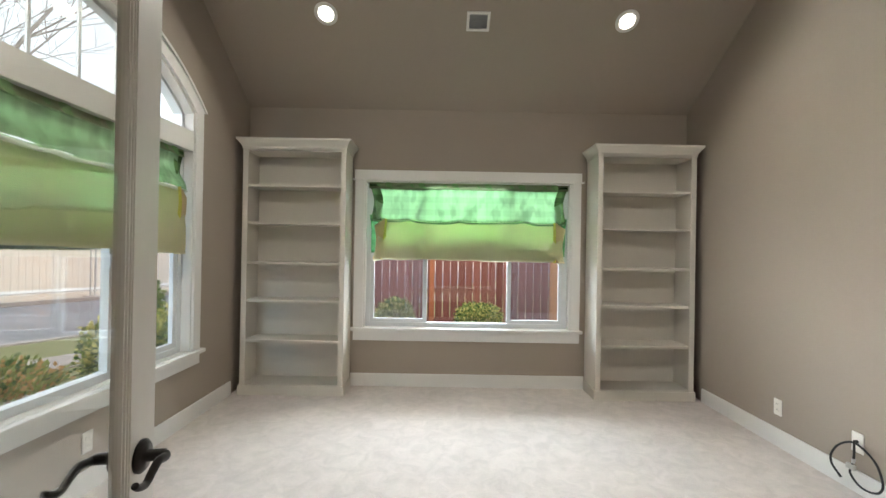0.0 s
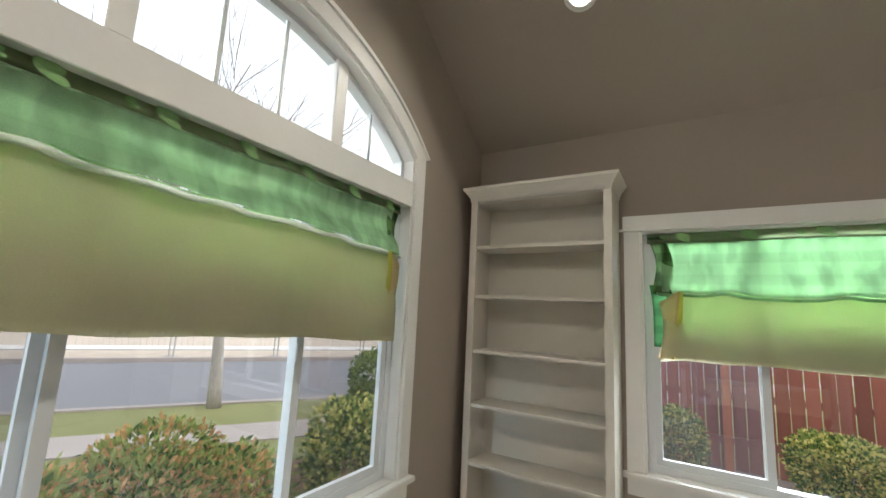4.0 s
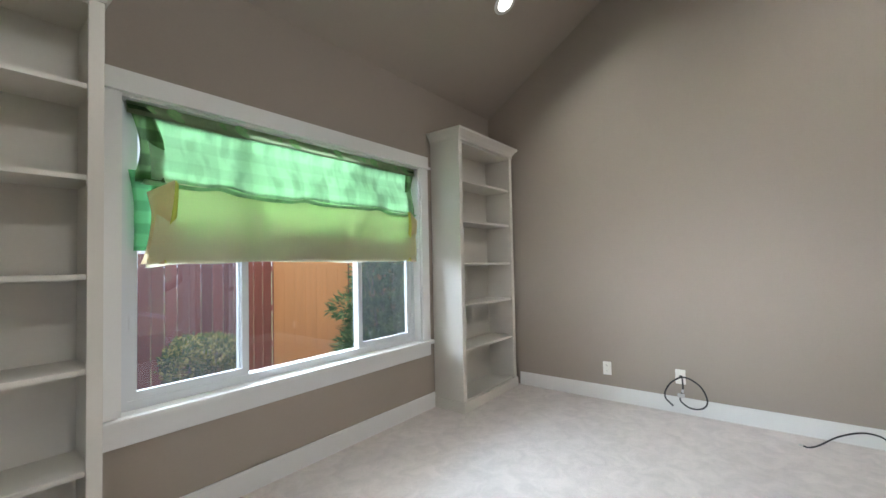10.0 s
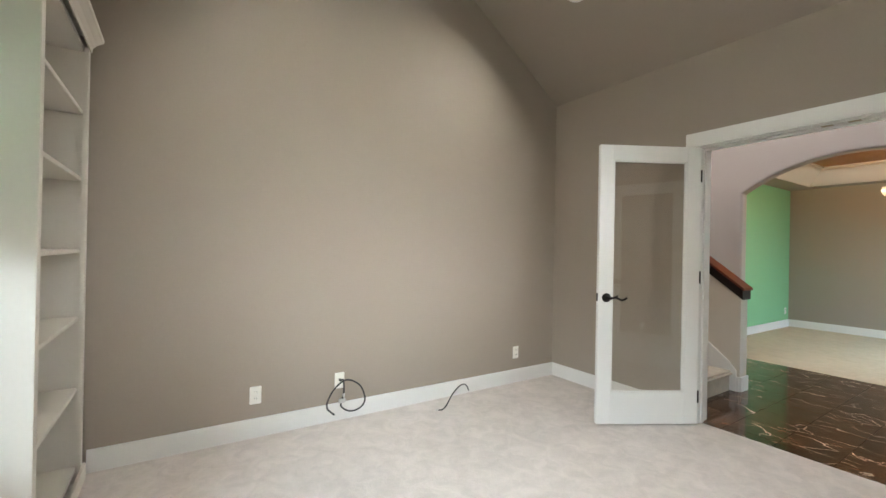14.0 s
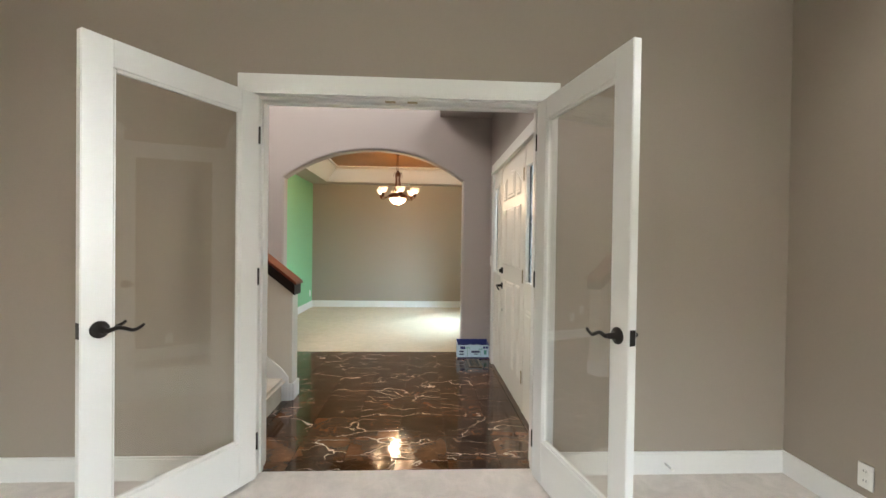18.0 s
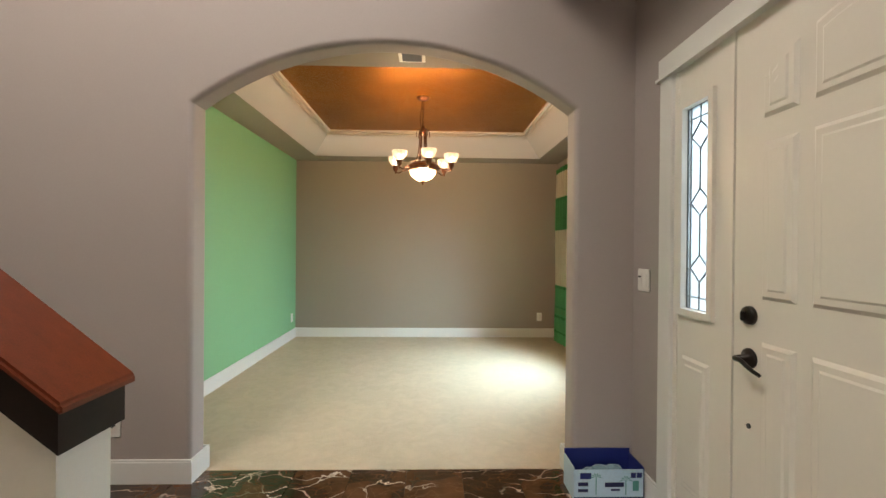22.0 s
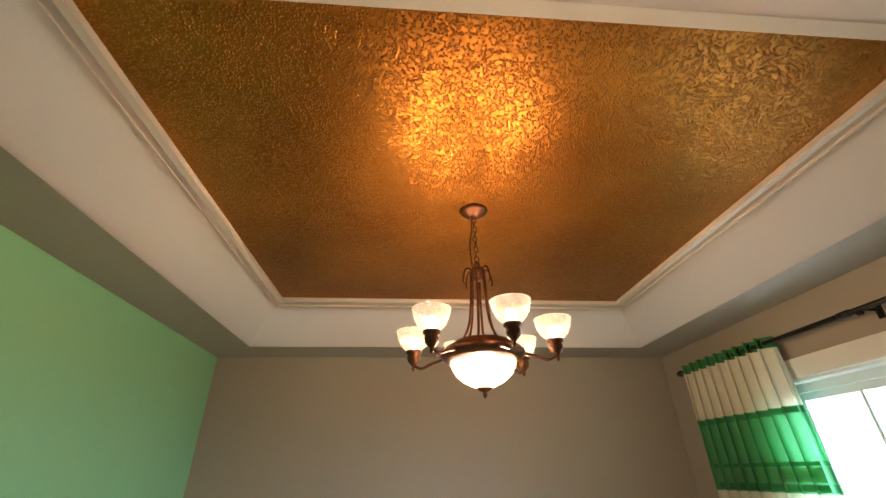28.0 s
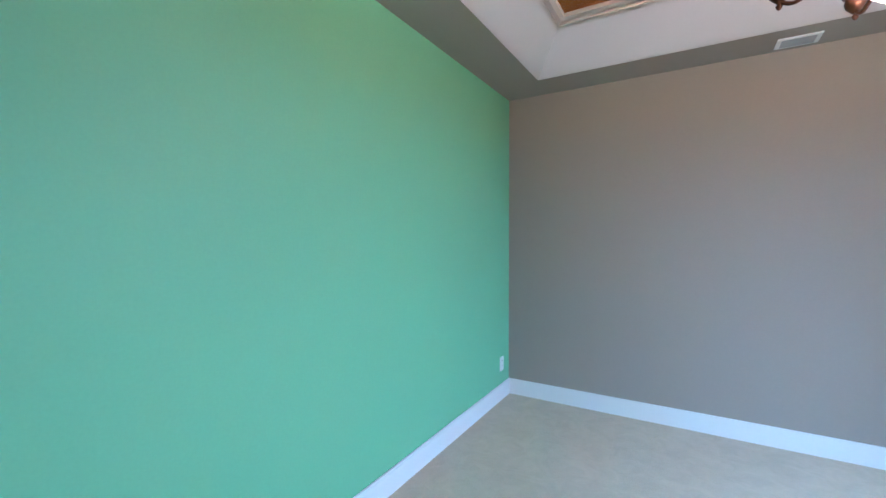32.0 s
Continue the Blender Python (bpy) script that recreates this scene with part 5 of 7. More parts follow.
c2 = thing("loose_cable", (RX - 0.03, 1.53, 0), "loose black cable arching from the wall onto the carpet", "cable")
part("cable", tube(smooth_line([(0.012, -0.01, 0.02), (-0.01, 0.02, 0.06), (-0.045, 0.075, 0.102), (-0.09, 0.16, 0.115), (-0.15, 0.27, 0.085), (-0.20, 0.36, 0.03), (-0.215, 0.41, 0.008), (-0.205, 0.44, 0.006)]), 0.0055, 8), CABLE, c2, "", True)
part("connector", tube([(-0.205, 0.44, 0.0075), (-0.198, 0.462, 0.008)], 0.007, 8), STEEL, c2, "steel end connector")
ds = thing("door_stop", (-0.84, FY + BT, 0.06), "small spring door stop on the baseboard", "door stop")
part("spring", moved(tube([(0, 0, 0), (0, 0.06, 0)], 0.005, 10), pose(0, 0, 0)), STEEL, ds, "", True)
part("rubber_tip", tube([(0, 0.06, 0), (0, 0.072, 0)], 0.008, 10), PLATE, ds)

# ---- front door with sidelights ----
DOORW = surface("white door paint", (0.76, 0.72, 0.65), 0.36, 0.015, 2.0, 60, 0.03)
LEAD = surface("dark lead came", (0.06, 0.058, 0.055), 0.4, 0.15, 20, 100, 0.05, metal=0.4)
BEVEL_GLASS = glass_material("leaded textured glass", 0.08, (0.52, 0.55, 0.57), bump=0.4, haze=0.2)


def moulding(outline, x, inset0, inset1, high):
    """A sloped-edge plateau on the face at x: foot inset by inset0, top by inset1."""
    bm = bmesh.new()
    cy, cz = sum(p[0] for p in outline) / len(outline), sum(p[1] for p in outline) / len(outline)
    loops = []
    for inset, h in ((inset0, -0.002), (inset0, 0.0), (inset1, high)):
        loops.append([bm.verts.new((x + h, y - math.copysign(min(inset, abs(y - cy)), y - cy), z - math.copysign(inset, z - cz))) for y, z in outline])
    n = len(outline)
    for a, b in zip(loops, loops[1:]):
        for i in range(n):
            bm.faces.new((a[i], a[(i + 1) % n], b[(i + 1) % n], b[i]))
    bm.faces.new(loops[-1])
    bmesh.ops.recalc_face_normals(bm, faces=bm.faces[:])
    return bm


def raised_panel(x, y0, y1, z0, z1):
    """A moulded panel: sunk groove frame with a raised field, on a face whose outside is at x."""
    return merged(moulding([(y0, z0), (y1, z0), (y1, z1), (y0, z1)], x, 0.0, 0.012, 0.009), moulding([(y0, z0), (y1, z0), (y1, z1), (y0, z1)], x + 0.002, 0.018, 0.036, 0.011))


def arched_panel(x, y0, y1, z0):
    """A moulded panel whose top follows one wide arch across the door."""
    pts = [(y0, z0), (y1, z0)]
    for k in range(9):
        y = y1 + (y0 - y1) * k / 8
        pts.append((y, 1.92 - 1.15 * (y + 0.84) ** 2))
    return merged(moulding(pts, x, 0.0, 0.012, 0.009), moulding(pts, x + 0.002, 0.018, 0.036, 0.011))


FX = FRONT_X + 0.012          # door face
fd = tagged(new("door_2"), "white panelled front door with black hardware, shut", "front door", "", "structure")
D0, D1 = -1.288, -0.392
part("slab", box_bm((FX - 0.045, D0, 0.012, FX, D1, 2.03), bevel=0.002), DOORW, fd)
cols3 = [(D0 + 0.126, D0 + 0.255), (D0 + 0.305, D1 - 0.305), (D1 - 0.235, D1 - 0.10)]
for ya, yb in cols3:
    part("panel", raised_panel(FX, ya, yb, 1.09, 1.60), DOORW, fd)
    part("panel", raised_panel(FX, ya, yb, 0.22, 0.95), DOORW, fd)
    part("panel", arched_panel(FX, ya, yb, 1.68), DOORW, fd)
kn = part("lever_handle", tube(smooth_line([(FX + 0.045, D0 + 0.076, 0.885), (FX + 0.056, D0 + 0.084, 0.887), (FX + 0.058, D0 + 0.11, 0.886), (FX + 0.056, D0 + 0.15, 0.868), (FX + 0.054, D0 + 0.185, 0.858)]), 0.010, 10, 0.006), BLACK_METAL, fd, "black bronze lever handle", True)
part("rose", moved(lathe([(0, 0), (0.034, 0), (0.033, 0.006), (0.026, 0.011), (0.013, 0.013), (0.011, 0.05), (0, 0.052)], 28), pose(FX, D0 + 0.076, 0.885, 0, 90, 0)), BLACK_METAL, kn, "", True)
part("deadbolt", moved(lathe([(0, 0), (0.032, 0), (0.030, 0.012), (0.02, 0.018), (0, 0.018)], 28), pose(FX, D0 + 0.076, 1.03, 0, 90, 0)), BLACK_METAL, fd, "black bronze deadbolt", True)
part("thumb_turn", box_bm((FX + 0.018, D0 + 0.071, 1.012, FX + 0.034, D0 + 0.081, 1.045), bevel=0.003), BLACK_METAL, fd)
part("bolt_hole", moved(lathe([(0, 0), (0.009, 0), (0.008, 0.004), (0, 0.004)], 14), pose(FX, D0 + 0.076, 0.655, 0, 90, 0)), SLOT, fd, "small dark hole")
for z in (0.27, 1.035, 1.81):
    hg = part("hinge", box_bm((FX, D1 - 0.002, z - 0.05, FX + 0.0025, D1 + 0.024, z + 0.05)), BRASS, fd, "worn brass hinge")
    part("knuckle", tube([(FX + 0.005, D1 + 0.004, z - 0.05), (FX + 0.005, D1 + 0.004, z + 0.05)], 0.007, 10), BRASS, hg)


def sidelight(y0, y1, g0, g1, name):
    s = tagged(new(name), "white panelled sidelight with leaded glass", "sidelight window", "", "structure")
    z0, z1 = 1.003, 1.845
    part("panel_frame", box_bm((FX - 0.045, y0, 0.012, FX, g0, 2.03), (FX - 0.045, g1, 0.012, FX, y1, 2.03), (FX - 0.045, g0, 0.012, FX, g1, z0), (FX - 0.045, g0, z1, FX, g1, 2.03)), DOORW, s)
    part("glazing_frame", ring_x(FX, FX + 0.016, g0 - 0.028, g1 + 0.028, z0 - 0.03, z1 + 0.03, 0.028), DOORW, s, "raised white glazing frame")
    g = part("pane", box_bm((FX - 0.02, g0, z0, FX - 0.014, g1, z1)), BEVEL_GLASS, s, "textured leaded glass")
    g.visible_shadow = False
    part("panel", raised_panel(FX, g0 - 0.005, g1 + 0.005, 0.24, 0.80), DOORW, s)
    mid, q = (g0 + g1) / 2, FX - 0.011
    lines = [((g0, z0), (g0, z1)), ((g1, z0), (g1, z1)), ((g0, z0), (g1, z0)), ((g0, z1), (g1, z1)), ((g0 + 0.022, z0), (g0 + 0.022, z1)), ((g1 - 0.022, z0), (g1 - 0.022, z1)), ((g0, z0 + 0.05), (g1, z0 + 0.05)), ((g0, z1 - 0.05), (g1, z1 - 0.05))]
    hh = 0.055
    centres = [z0 + 0.17, z1 - 0.40, z1 - 0.125]
    prev = z0
    for c in centres:
        lines += [((mid, prev), (mid, c - hh)), ((mid, c - hh), (g0 + 0.022, c)), ((g0 + 0.022, c), (mid, c + hh)), ((mid, c + hh), (g1 - 0.022, c)), ((g1 - 0.022, c), (mid, c - hh)), ((g0, c), (g0 + 0.022, c)), ((g1 - 0.022, c), (g1, c))]
        prev = c + hh
    lines.append(((mid, prev), (mid, z1)))
    for (ya, za), (yb, zb) in lines:
        part("lead_came", tube([(q, ya, za), (q, yb, zb)], 0.0032, 6), LEAD, s)
    return s


sidelight(UNIT0 + 0.03, D0 - 0.03, -1.578, -1.415, "window_5")
sidelight(D1 + 0.035, UNIT1 - 0.02, -0.265, -0.10, "window_6")
structure("door_frame_front", box_bm((FRONT_X - WT, UNIT0, 0, FX + 0.006, UNIT0 + 0.03, UNIT_Z), (FRONT_X - WT, D0 - 0.03, 0, FX + 0.004, D0 - 0.004, UNIT_Z - 0.01), (FRONT_X - WT, D1 + 0.004, 0, FX + 0.004, D1 + 0.035, UNIT_Z - 0.01), (FRONT_X - WT, UNIT1 - 0.02, 0, FX + 0.006, UNIT1, UNIT_Z), (FRONT_X - WT, UNIT0 + 0.03, 2.033, FX + 0.006, UNIT1 - 0.02, UNIT_Z)), DOORW, "white front door jambs and mullions", "door frame")
structure("trim_front_door", merged(box_bm((FRONT_X, UNIT0 - 0.09, 0, FRONT_X + 0.034, UNIT0 + 0.006, UNIT_Z), (FRONT_X, UNIT1 - 0.006, 0, FRONT_X + 0.034, UNIT1 + 0.09, UNIT_Z), bevel=0.003), box_bm((FRONT_X, UNIT0 - 0.10, UNIT_Z, FRONT_X + 0.038, UNIT1 + 0.10, UNIT_Z + 0.09), bevel=0.003), box_bm((FRONT_X, UNIT0 - 0.11, UNIT_Z - 0.012, FRONT_X + 0.046, UNIT1 + 0.11, UNIT_Z + 0.002))), WHITE, "white flat casing around the front door", "door casing")
structure("threshold", box_bm((FRONT_X - WT, UNIT0 + 0.03, 0.0, FX + 0.03, UNIT1 - 0.02, 0.011)), surface("dark threshold", (0.06, 0.035, 0.02), 0.4, 0.2, 8, 60, 0.1), "dark wooden threshold under the front door", "threshold")

# ---- stairs ----
STAIR_CARPET = carpet_material("stair carpet", (0.50, 0.44, 0.36))
KNEE_Y0, KNEE_Y1 = -0.80, -0.664
RISE, RUN, ST_X = 0.193, 0.2375, 1.645
stair = thing("staircase", (ST_X, -0.18, 0), "carpeted staircase rising behind a half wall", "staircase")
for k in range(13):
    x = RUN * k
    part("step", merged(box_bm((x, -0.45, 0.0 if k < 2 else RISE * (k - 1) - 0.05, x + RUN + 0.03, 0.475, RISE * (k + 1) - 0.035)), box_bm((x - 0.038, -0.45, RISE * (k + 1) - 0.052, x + RUN + 0.02, 0.475, RISE * (k + 1)), bevel=0.022)), STAIR_CARPET, stair)
bm = prism([(1.60, 0), (1.60, 0.19), (1.66, 0.265), (1.66 + 12 * RUN, 0.265 + 12 * RISE), (1.66 + 12 * RUN, 12 * RISE - 0.1), (1.80, 0)], "y", KNEE_Y1, KNEE_Y1 + 0.018)
structure("trim_stair_skirt", bm, WHITE, "white stair skirt board", "skirt board")
top0, s = 0.865, 0.792
knee = prism([(1.575, -0.1), (1.575, top0), (5.19, top0 + s * 3.6), (5.19, -0.1)], "y", KNEE_Y0, KNEE_Y1)
structure("wall_stair_half", knee, surface("pale half-wall paint", (0.60, 0.55, 0.47), 0.6, 0.02, 1.2, 90, 0.1, spec=0.3), "pale half wall beside the stairs", "wall")
structure("trim_half_wall_end", box_bm((1.558, KNEE_Y0 - 0.006, 0, 1.575, KNEE_Y1 + 0.006, 0.135), (1.575, KNEE_Y1, 0, 1.60, KNEE_Y1 + 0.017, 0.135), (1.575, KNEE_Y0 - 0.016, 0, 3.6, KNEE_Y0, 0.125), bevel=0.002), WHITE, "white base block of the half wall", "baseboard")
RAILWOOD = surface("dark cherry wood", (0.13, 0.026, 0.010), 0.36, 0.25, 3, 30, 0.05, spec=0.35, stretch=(1, 12, 12))
RAILDARK = surface("dark stained fascia", (0.012, 0.006, 0.004), 0.42, 0.25, 3, 40, 0.05, spec=0.25)
rail = thing("stair_rail", (1.56, -0.732, 0.86), "dark cherry wood cap rail sloping up the half wall", "handrail")
L = 3.5
part("fascia", prism([(-0.004, -0.012), (-0.004, 0.075), (L, 0.075 + s * L), (L, -0.012 + s * L)], "y", -0.085, 0.085), RAILDARK, rail, "dark stained fascia board")
capbm = prism([(-0.020, 0.067), (-0.020, 0.09), (L, 0.09 + s * (L + 0.028)), (L, 0.067 + s * (L + 0.028))], "y", -0.10, 0.10)
bmesh.ops.bevel(capbm, geom=list(capbm.edges), offset=0.006, segments=2, affect="EDGES")
part("cap", capbm, RAILWOOD, rail, "glossy reddish wooden cap")
# hall doorway casing past the stairs
structure("trim_hall_door", merged(box_bm((3.39, ARCH_Y, 0, 3.48, ARCH_Y + 0.02, 2.05), bevel=0.003), box_bm((3.38, ARCH_Y, 2.05, 4.5, ARCH_Y + 0.024, 2.14), bevel=0.003), box_bm((4.40, ARCH_Y, 0, 4.49, ARCH_Y + 0.02, 2.05), bevel=0.003)), WHITE, "white casing of a hall door", "door casing")
structure("door_3", box_bm((3.48, ARCH_Y, 0.01, 4.40, ARCH_Y + 0.012, 2.05)), DOORW, "plain white hall door, shut", "door")

# ---- carton and floor vent ----
CARD_BLUE = surface("printed blue card", (0.012, 0.022, 0.16), 0.45, 0.1, 8, 80, 0.03)
CARD_SKY = surface("printed pale blue card", (0.50, 0.66, 0.78), 0.45, 0.1, 6, 80, 0.03)
CARD_TEAL = surface("printed teal shape", (0.08, 0.30, 0.27), 0.45, 0.1, 8, 80, 0.0)
CARD_INK = surface("printed navy shape", (0.015, 0.02, 0.09), 0.45, 0.1, 8, 80, 0.0)
CARD_BROWN = surface("card brown", (0.32, 0.22, 0.13), 0.7, 0.1, 8, 80, 0.03)
cx0, cx1, cy0, cy1, ch = -0.215, 0.135, -2.022, -1.868, 0.155
ct = thing("carton", ((cx0 + cx1) / 2, (cy0 + cy1) / 2, -0.004), "open blue and pale blue drink carton tray beside the front door", "cardboard box")
hx, hy = (cx1 - cx0) / 2, (cy1 - cy0) / 2
part("base", box_bm((-hx, -hy, 0, hx, hy, 0.004)), CARD_BROWN, ct)
part("front", box_bm((-hx, hy - 0.004, 0.004, hx, hy, ch)), CARD_SKY, ct)
part("back", box_bm((-hx, -hy, 0.004, hx, -hy + 0.004, ch + 0.035)), CARD_BLUE, ct)
for sx in (-1, 1):
    part("side", box_bm((sx * hx - 0.002, -hy, 0.004, sx * hx + 0.002, hy, ch + 0.01)), CARD_SKY if sx > 0 else CARD_BLUE, ct)
    part("inner_side", box_bm((sx * (hx - 0.004) - 0.001, -hy + 0.005, 0.005, sx * (hx - 0.004) + 0.001, hy - 0.005, ch + 0.008)), CARD_BLUE, ct)
part("border_strip", box_bm((-hx, hy, 0.004, hx, hy + 0.001, 0.02)), CARD_INK, ct)
for k, (a, b, c, d2, mat) in enumerate(((0.155, 0.045, 0.105, 0.06, CARD_INK), (0.155, 0.075, 0.105, 0.093, CARD_INK), (0.145, 0.11, 0.09, 0.14, CARD_BLUE), (0.02, 0.07, -0.075, 0.092, CARD_INK), (-0.01, 0.05, -0.055, 0.06, CARD_INK), (-0.12, 0.05, -0.15, 0.10, CARD_TEAL), (-0.11, 0.115, -0.135, 0.14, CARD_BLUE), (-0.14, 0.115, -0.165, 0.14, CARD_BLUE))):
    part("print_bar", box_bm((min(a, c), hy, b, max(a, c), hy + 0.0012, d2)), mat, ct)
for px, pz in ((0.065, 0.12), (-0.085, 0.105)):
    bm = box_bm((px - 0.002, hy, 0.03, px + 0.002, hy + 0.0014, pz))
    for a in range(6):
        an = math.pi * a / 5
        v = [bm.verts.new((px + r * math.cos(an + o), hy + 0.0015, pz + 0.8 * r * math.sin(an + o) - (0.008 if r > 0.02 else 0))) for r, o in ((0.002, 0), (0.02, -0.15), (0.036, 0), (0.02, 0.15))]
        bm.faces.new(v)
    part("printed_palm", bm, CARD_TEAL, ct, "printed palm shape")
bm = bmesh.new()
for i in range(12):
    bmesh.ops.create_icosphere(bm, subdivisions=1, radius=0.035, matrix=Matrix.Translation((random.uniform(-0.10, 0.10), random.uniform(-0.03, 0.02), 0.09 + random.uniform(-0.02, 0.04))) @ Matrix.Diagonal((1.4, 0.8, 0.7, 1)))
part("crumpled_film", bm, surface("crumpled film", (0.25, 0.38, 0.45), 0.3, 0.3, 20, 60, 0.3), ct, "crumpled pale blue packing film")

REGISTER = surface("bronze register", (0.16, 0.13, 0.10), 0.4, 0.15, 20, 80, 0.05, metal=0.5)


def floor_register(x, y, w, l, turn, z, label):
    r = thing("floor_register", (x, y, z), label, "floor vent", "floor vents", turn)
    part("frame", ring_z(w, l, 0.022, 0.006), REGISTER, r)
    part("well", box_bm((-w / 2 + 0.022, -l / 2 + 0.022, 0.0003, w / 2 - 0.022, l / 2 - 0.022, 0.0012)), SLOT, r, "dark duct under the grille")
    n = 7
    for k in range(n):
        yy = -l / 2 + 0.022 + (l - 0.044) * (k + 0.5) / n
        part("scroll", merged(*[tube([(sx * 0.012 + 0.013 * math.cos(t * 0.7) * sx, yy + 0.013 * math.sin(t * 0.7), 0.003) for t in range(8)], 0.0025, 5) for sx in (-1, 1)]), REGISTER, r)
    return r


def ring_z(w, l, b, h):
    return box_bm((-w / 2, -l / 2, 0.0005, -w / 2 + b, l / 2, h), (w / 2 - b, -l / 2, 0.0005, w / 2, l / 2, h), (-w / 2 + b, -l / 2, 0.0005, w / 2 - b, -l / 2 + b, h), (-w / 2 + b, l / 2 - b, 0.0005, w / 2 - b, l / 2, h), bevel=0.0015)


floor_register(-0.03, -1.70, 0.14, 0.29, 0, 0.0, "bronze scroll floor register in the marble")
floor_register(-0.67, -3.85, 0.14, 0.30, 0, 0.0, "floor register in the carpet under the dining window")

# ---- chandelier ----
COPPER = surface("antique copper bronze", (0.115, 0.048, 0.025), 0.34, 0.35, 18, 120, 0.1, metal=0.9)
BOWL = glow_glass("glowing alabaster bowl", (1.0, 0.80, 0.52), 4.5, 0.5)
CUP = glow_glass("glowing etched glass cup", (1.0, 0.72, 0.48), 0.8, 0.38)
BULB = glowing("lit bulb", (1.0, 0.86, 0.62), 26.0)
CHX, CHY = 0.948, -3.835
ch = thing("chandelier", (CHX, CHY, TZ - 0.004), "copper bronze chandelier with six glass cups and a bowl, lit", "chandelier")
part("canopy", lathe([(0, -0.032), (0.012, -0.034), (0.03, -0.028), (0.055, -0.016), (0.066, -0.004), (0.066, 0)], 32), COPPER, ch, "", True)
links = []
z = -0.034
k = 0
while z > -0.27:
    ring = [(0.009 * math.cos(2 * math.pi * i / 10), 0, -0.016 + 0.018 * math.sin(2 * math.pi * i / 10)) for i in range(11)]
    links.append(moved(tube(ring, 0.0026, 6), pose(0.002 * math.sin(k * 2), 0, z, 0, 0, 90 * (k % 2))))
    z -= 0.026
    k += 1
for b in links:
    part("chain_link", b, COPPER, ch, "", True)
part("cord", tube(smooth_line([(0.012, 0.01, -0.03), (0.018, 0.012, -0.12), (0.028, 0.01, -0.2), (0.02, 0.0, -0.3)]), 0.003, 6), COPPER, ch)
part("hub", lathe([(0, -0.265), (0.012, -0.27), (0.016, -0.285), (0.022, -0.30), (0.034, -0.31), (0.036, -0.33), (0.026, -0.345), (0.018, -0.36), (0, -0.362)], 24), COPPER, ch, "", True)
RINGZ = -0.672
for i in range(6):
    a = 2 * math.pi * i / 6 + 0.2
    c0, s0 = math.cos(a), math.sin(a)
    path = smooth_line([(0.022 * c0, 0.022 * s0, -0.335), (0.034 * c0, 0.034 * s0, -0.308), (0.054 * c0, 0.054 * s0, -0.312), (0.064 * c0, 0.064 * s0, -0.345), (0.066 * c0, 0.066 * s0, -0.372), (0.060 * c0, 0.060 * s0, -0.380)])
    part("curl", tube(path, 0.0055, 8, 0.003), COPPER, ch, "", True)
    path = smooth_line([(0.03 * c0, 0.03 * s0, -0.33), (0.036 * c0, 0.036 * s0, -0.45), (0.05 * c0, 0.05 * s0, -0.56), (0.085 * c0, 0.085 * s0, -0.635), (0.115 * c0, 0.115 * s0, RINGZ + 0.02)])
    part("rod", tube(path, 0.0055, 8), COPPER, ch, "", True)
part("band_ring", lathe([(0.104, RINGZ + 0.030), (0.112, RINGZ + 0.040), (0.120, RINGZ + 0.030), (0.138, RINGZ + 0.022), (0.158, RINGZ + 0.010), (0.168, RINGZ - 0.004), (0.165, RINGZ - 0.018), (0.150, RINGZ - 0.030), (0.130, RINGZ - 0.038), (0.118, RINGZ - 0.02), (0.104, RINGZ + 0.030)], 64), COPPER, ch, "embossed bronze band", True)
part("cover_plate", lathe([(0, RINGZ + 0.036), (0.03, RINGZ + 0.034), (0.106, RINGZ + 0.026), (0.106, RINGZ + 0.022), (0, RINGZ + 0.030)], 40), COPPER, ch, "", True)
for i in range(26):
    a = 2 * math.pi * i / 26
    bm = bmesh.new()
    bmesh.ops.create_icosphere(bm, subdivisions=2, radius=1.0)
    for v in bm.verts:
        v.co = Vector((v.co.x * 0.006, v.co.y * 0.019 * (1 - 0.35 * v.co.z), v.co.z * 0.008 + 0.006 * v.co.y * v.co.y))
    part("leaf_relief", moved(bm, pose(0.163 * math.cos(a), 0.163 * math.sin(a), RINGZ - 0.006, 24 if i % 2 else -14, 0, math.degrees(a))), COPPER, ch, "", True)
part("bowl", lathe([(0.1277, RINGZ - 0.034), (0.1254, RINGZ - 0.055), (0.1102, RINGZ - 0.085), (0.0798, RINGZ - 0.112), (0.0418, RINGZ - 0.130), (0.0091, RINGZ - 0.136), (0, RINGZ - 0.136)], 48), BOWL, ch, "glowing alabaster glass bowl", True)
part("finial", lathe([(0.0, RINGZ - 0.13), (0.030, RINGZ - 0.134), (0.026, RINGZ - 0.143), (0.01, RINGZ - 0.150), (0.006, RINGZ - 0.156), (0.010, RINGZ - 0.162), (0.004, RINGZ - 0.170), (0, RINGZ - 0.176)], 20), COPPER, ch, "", True)
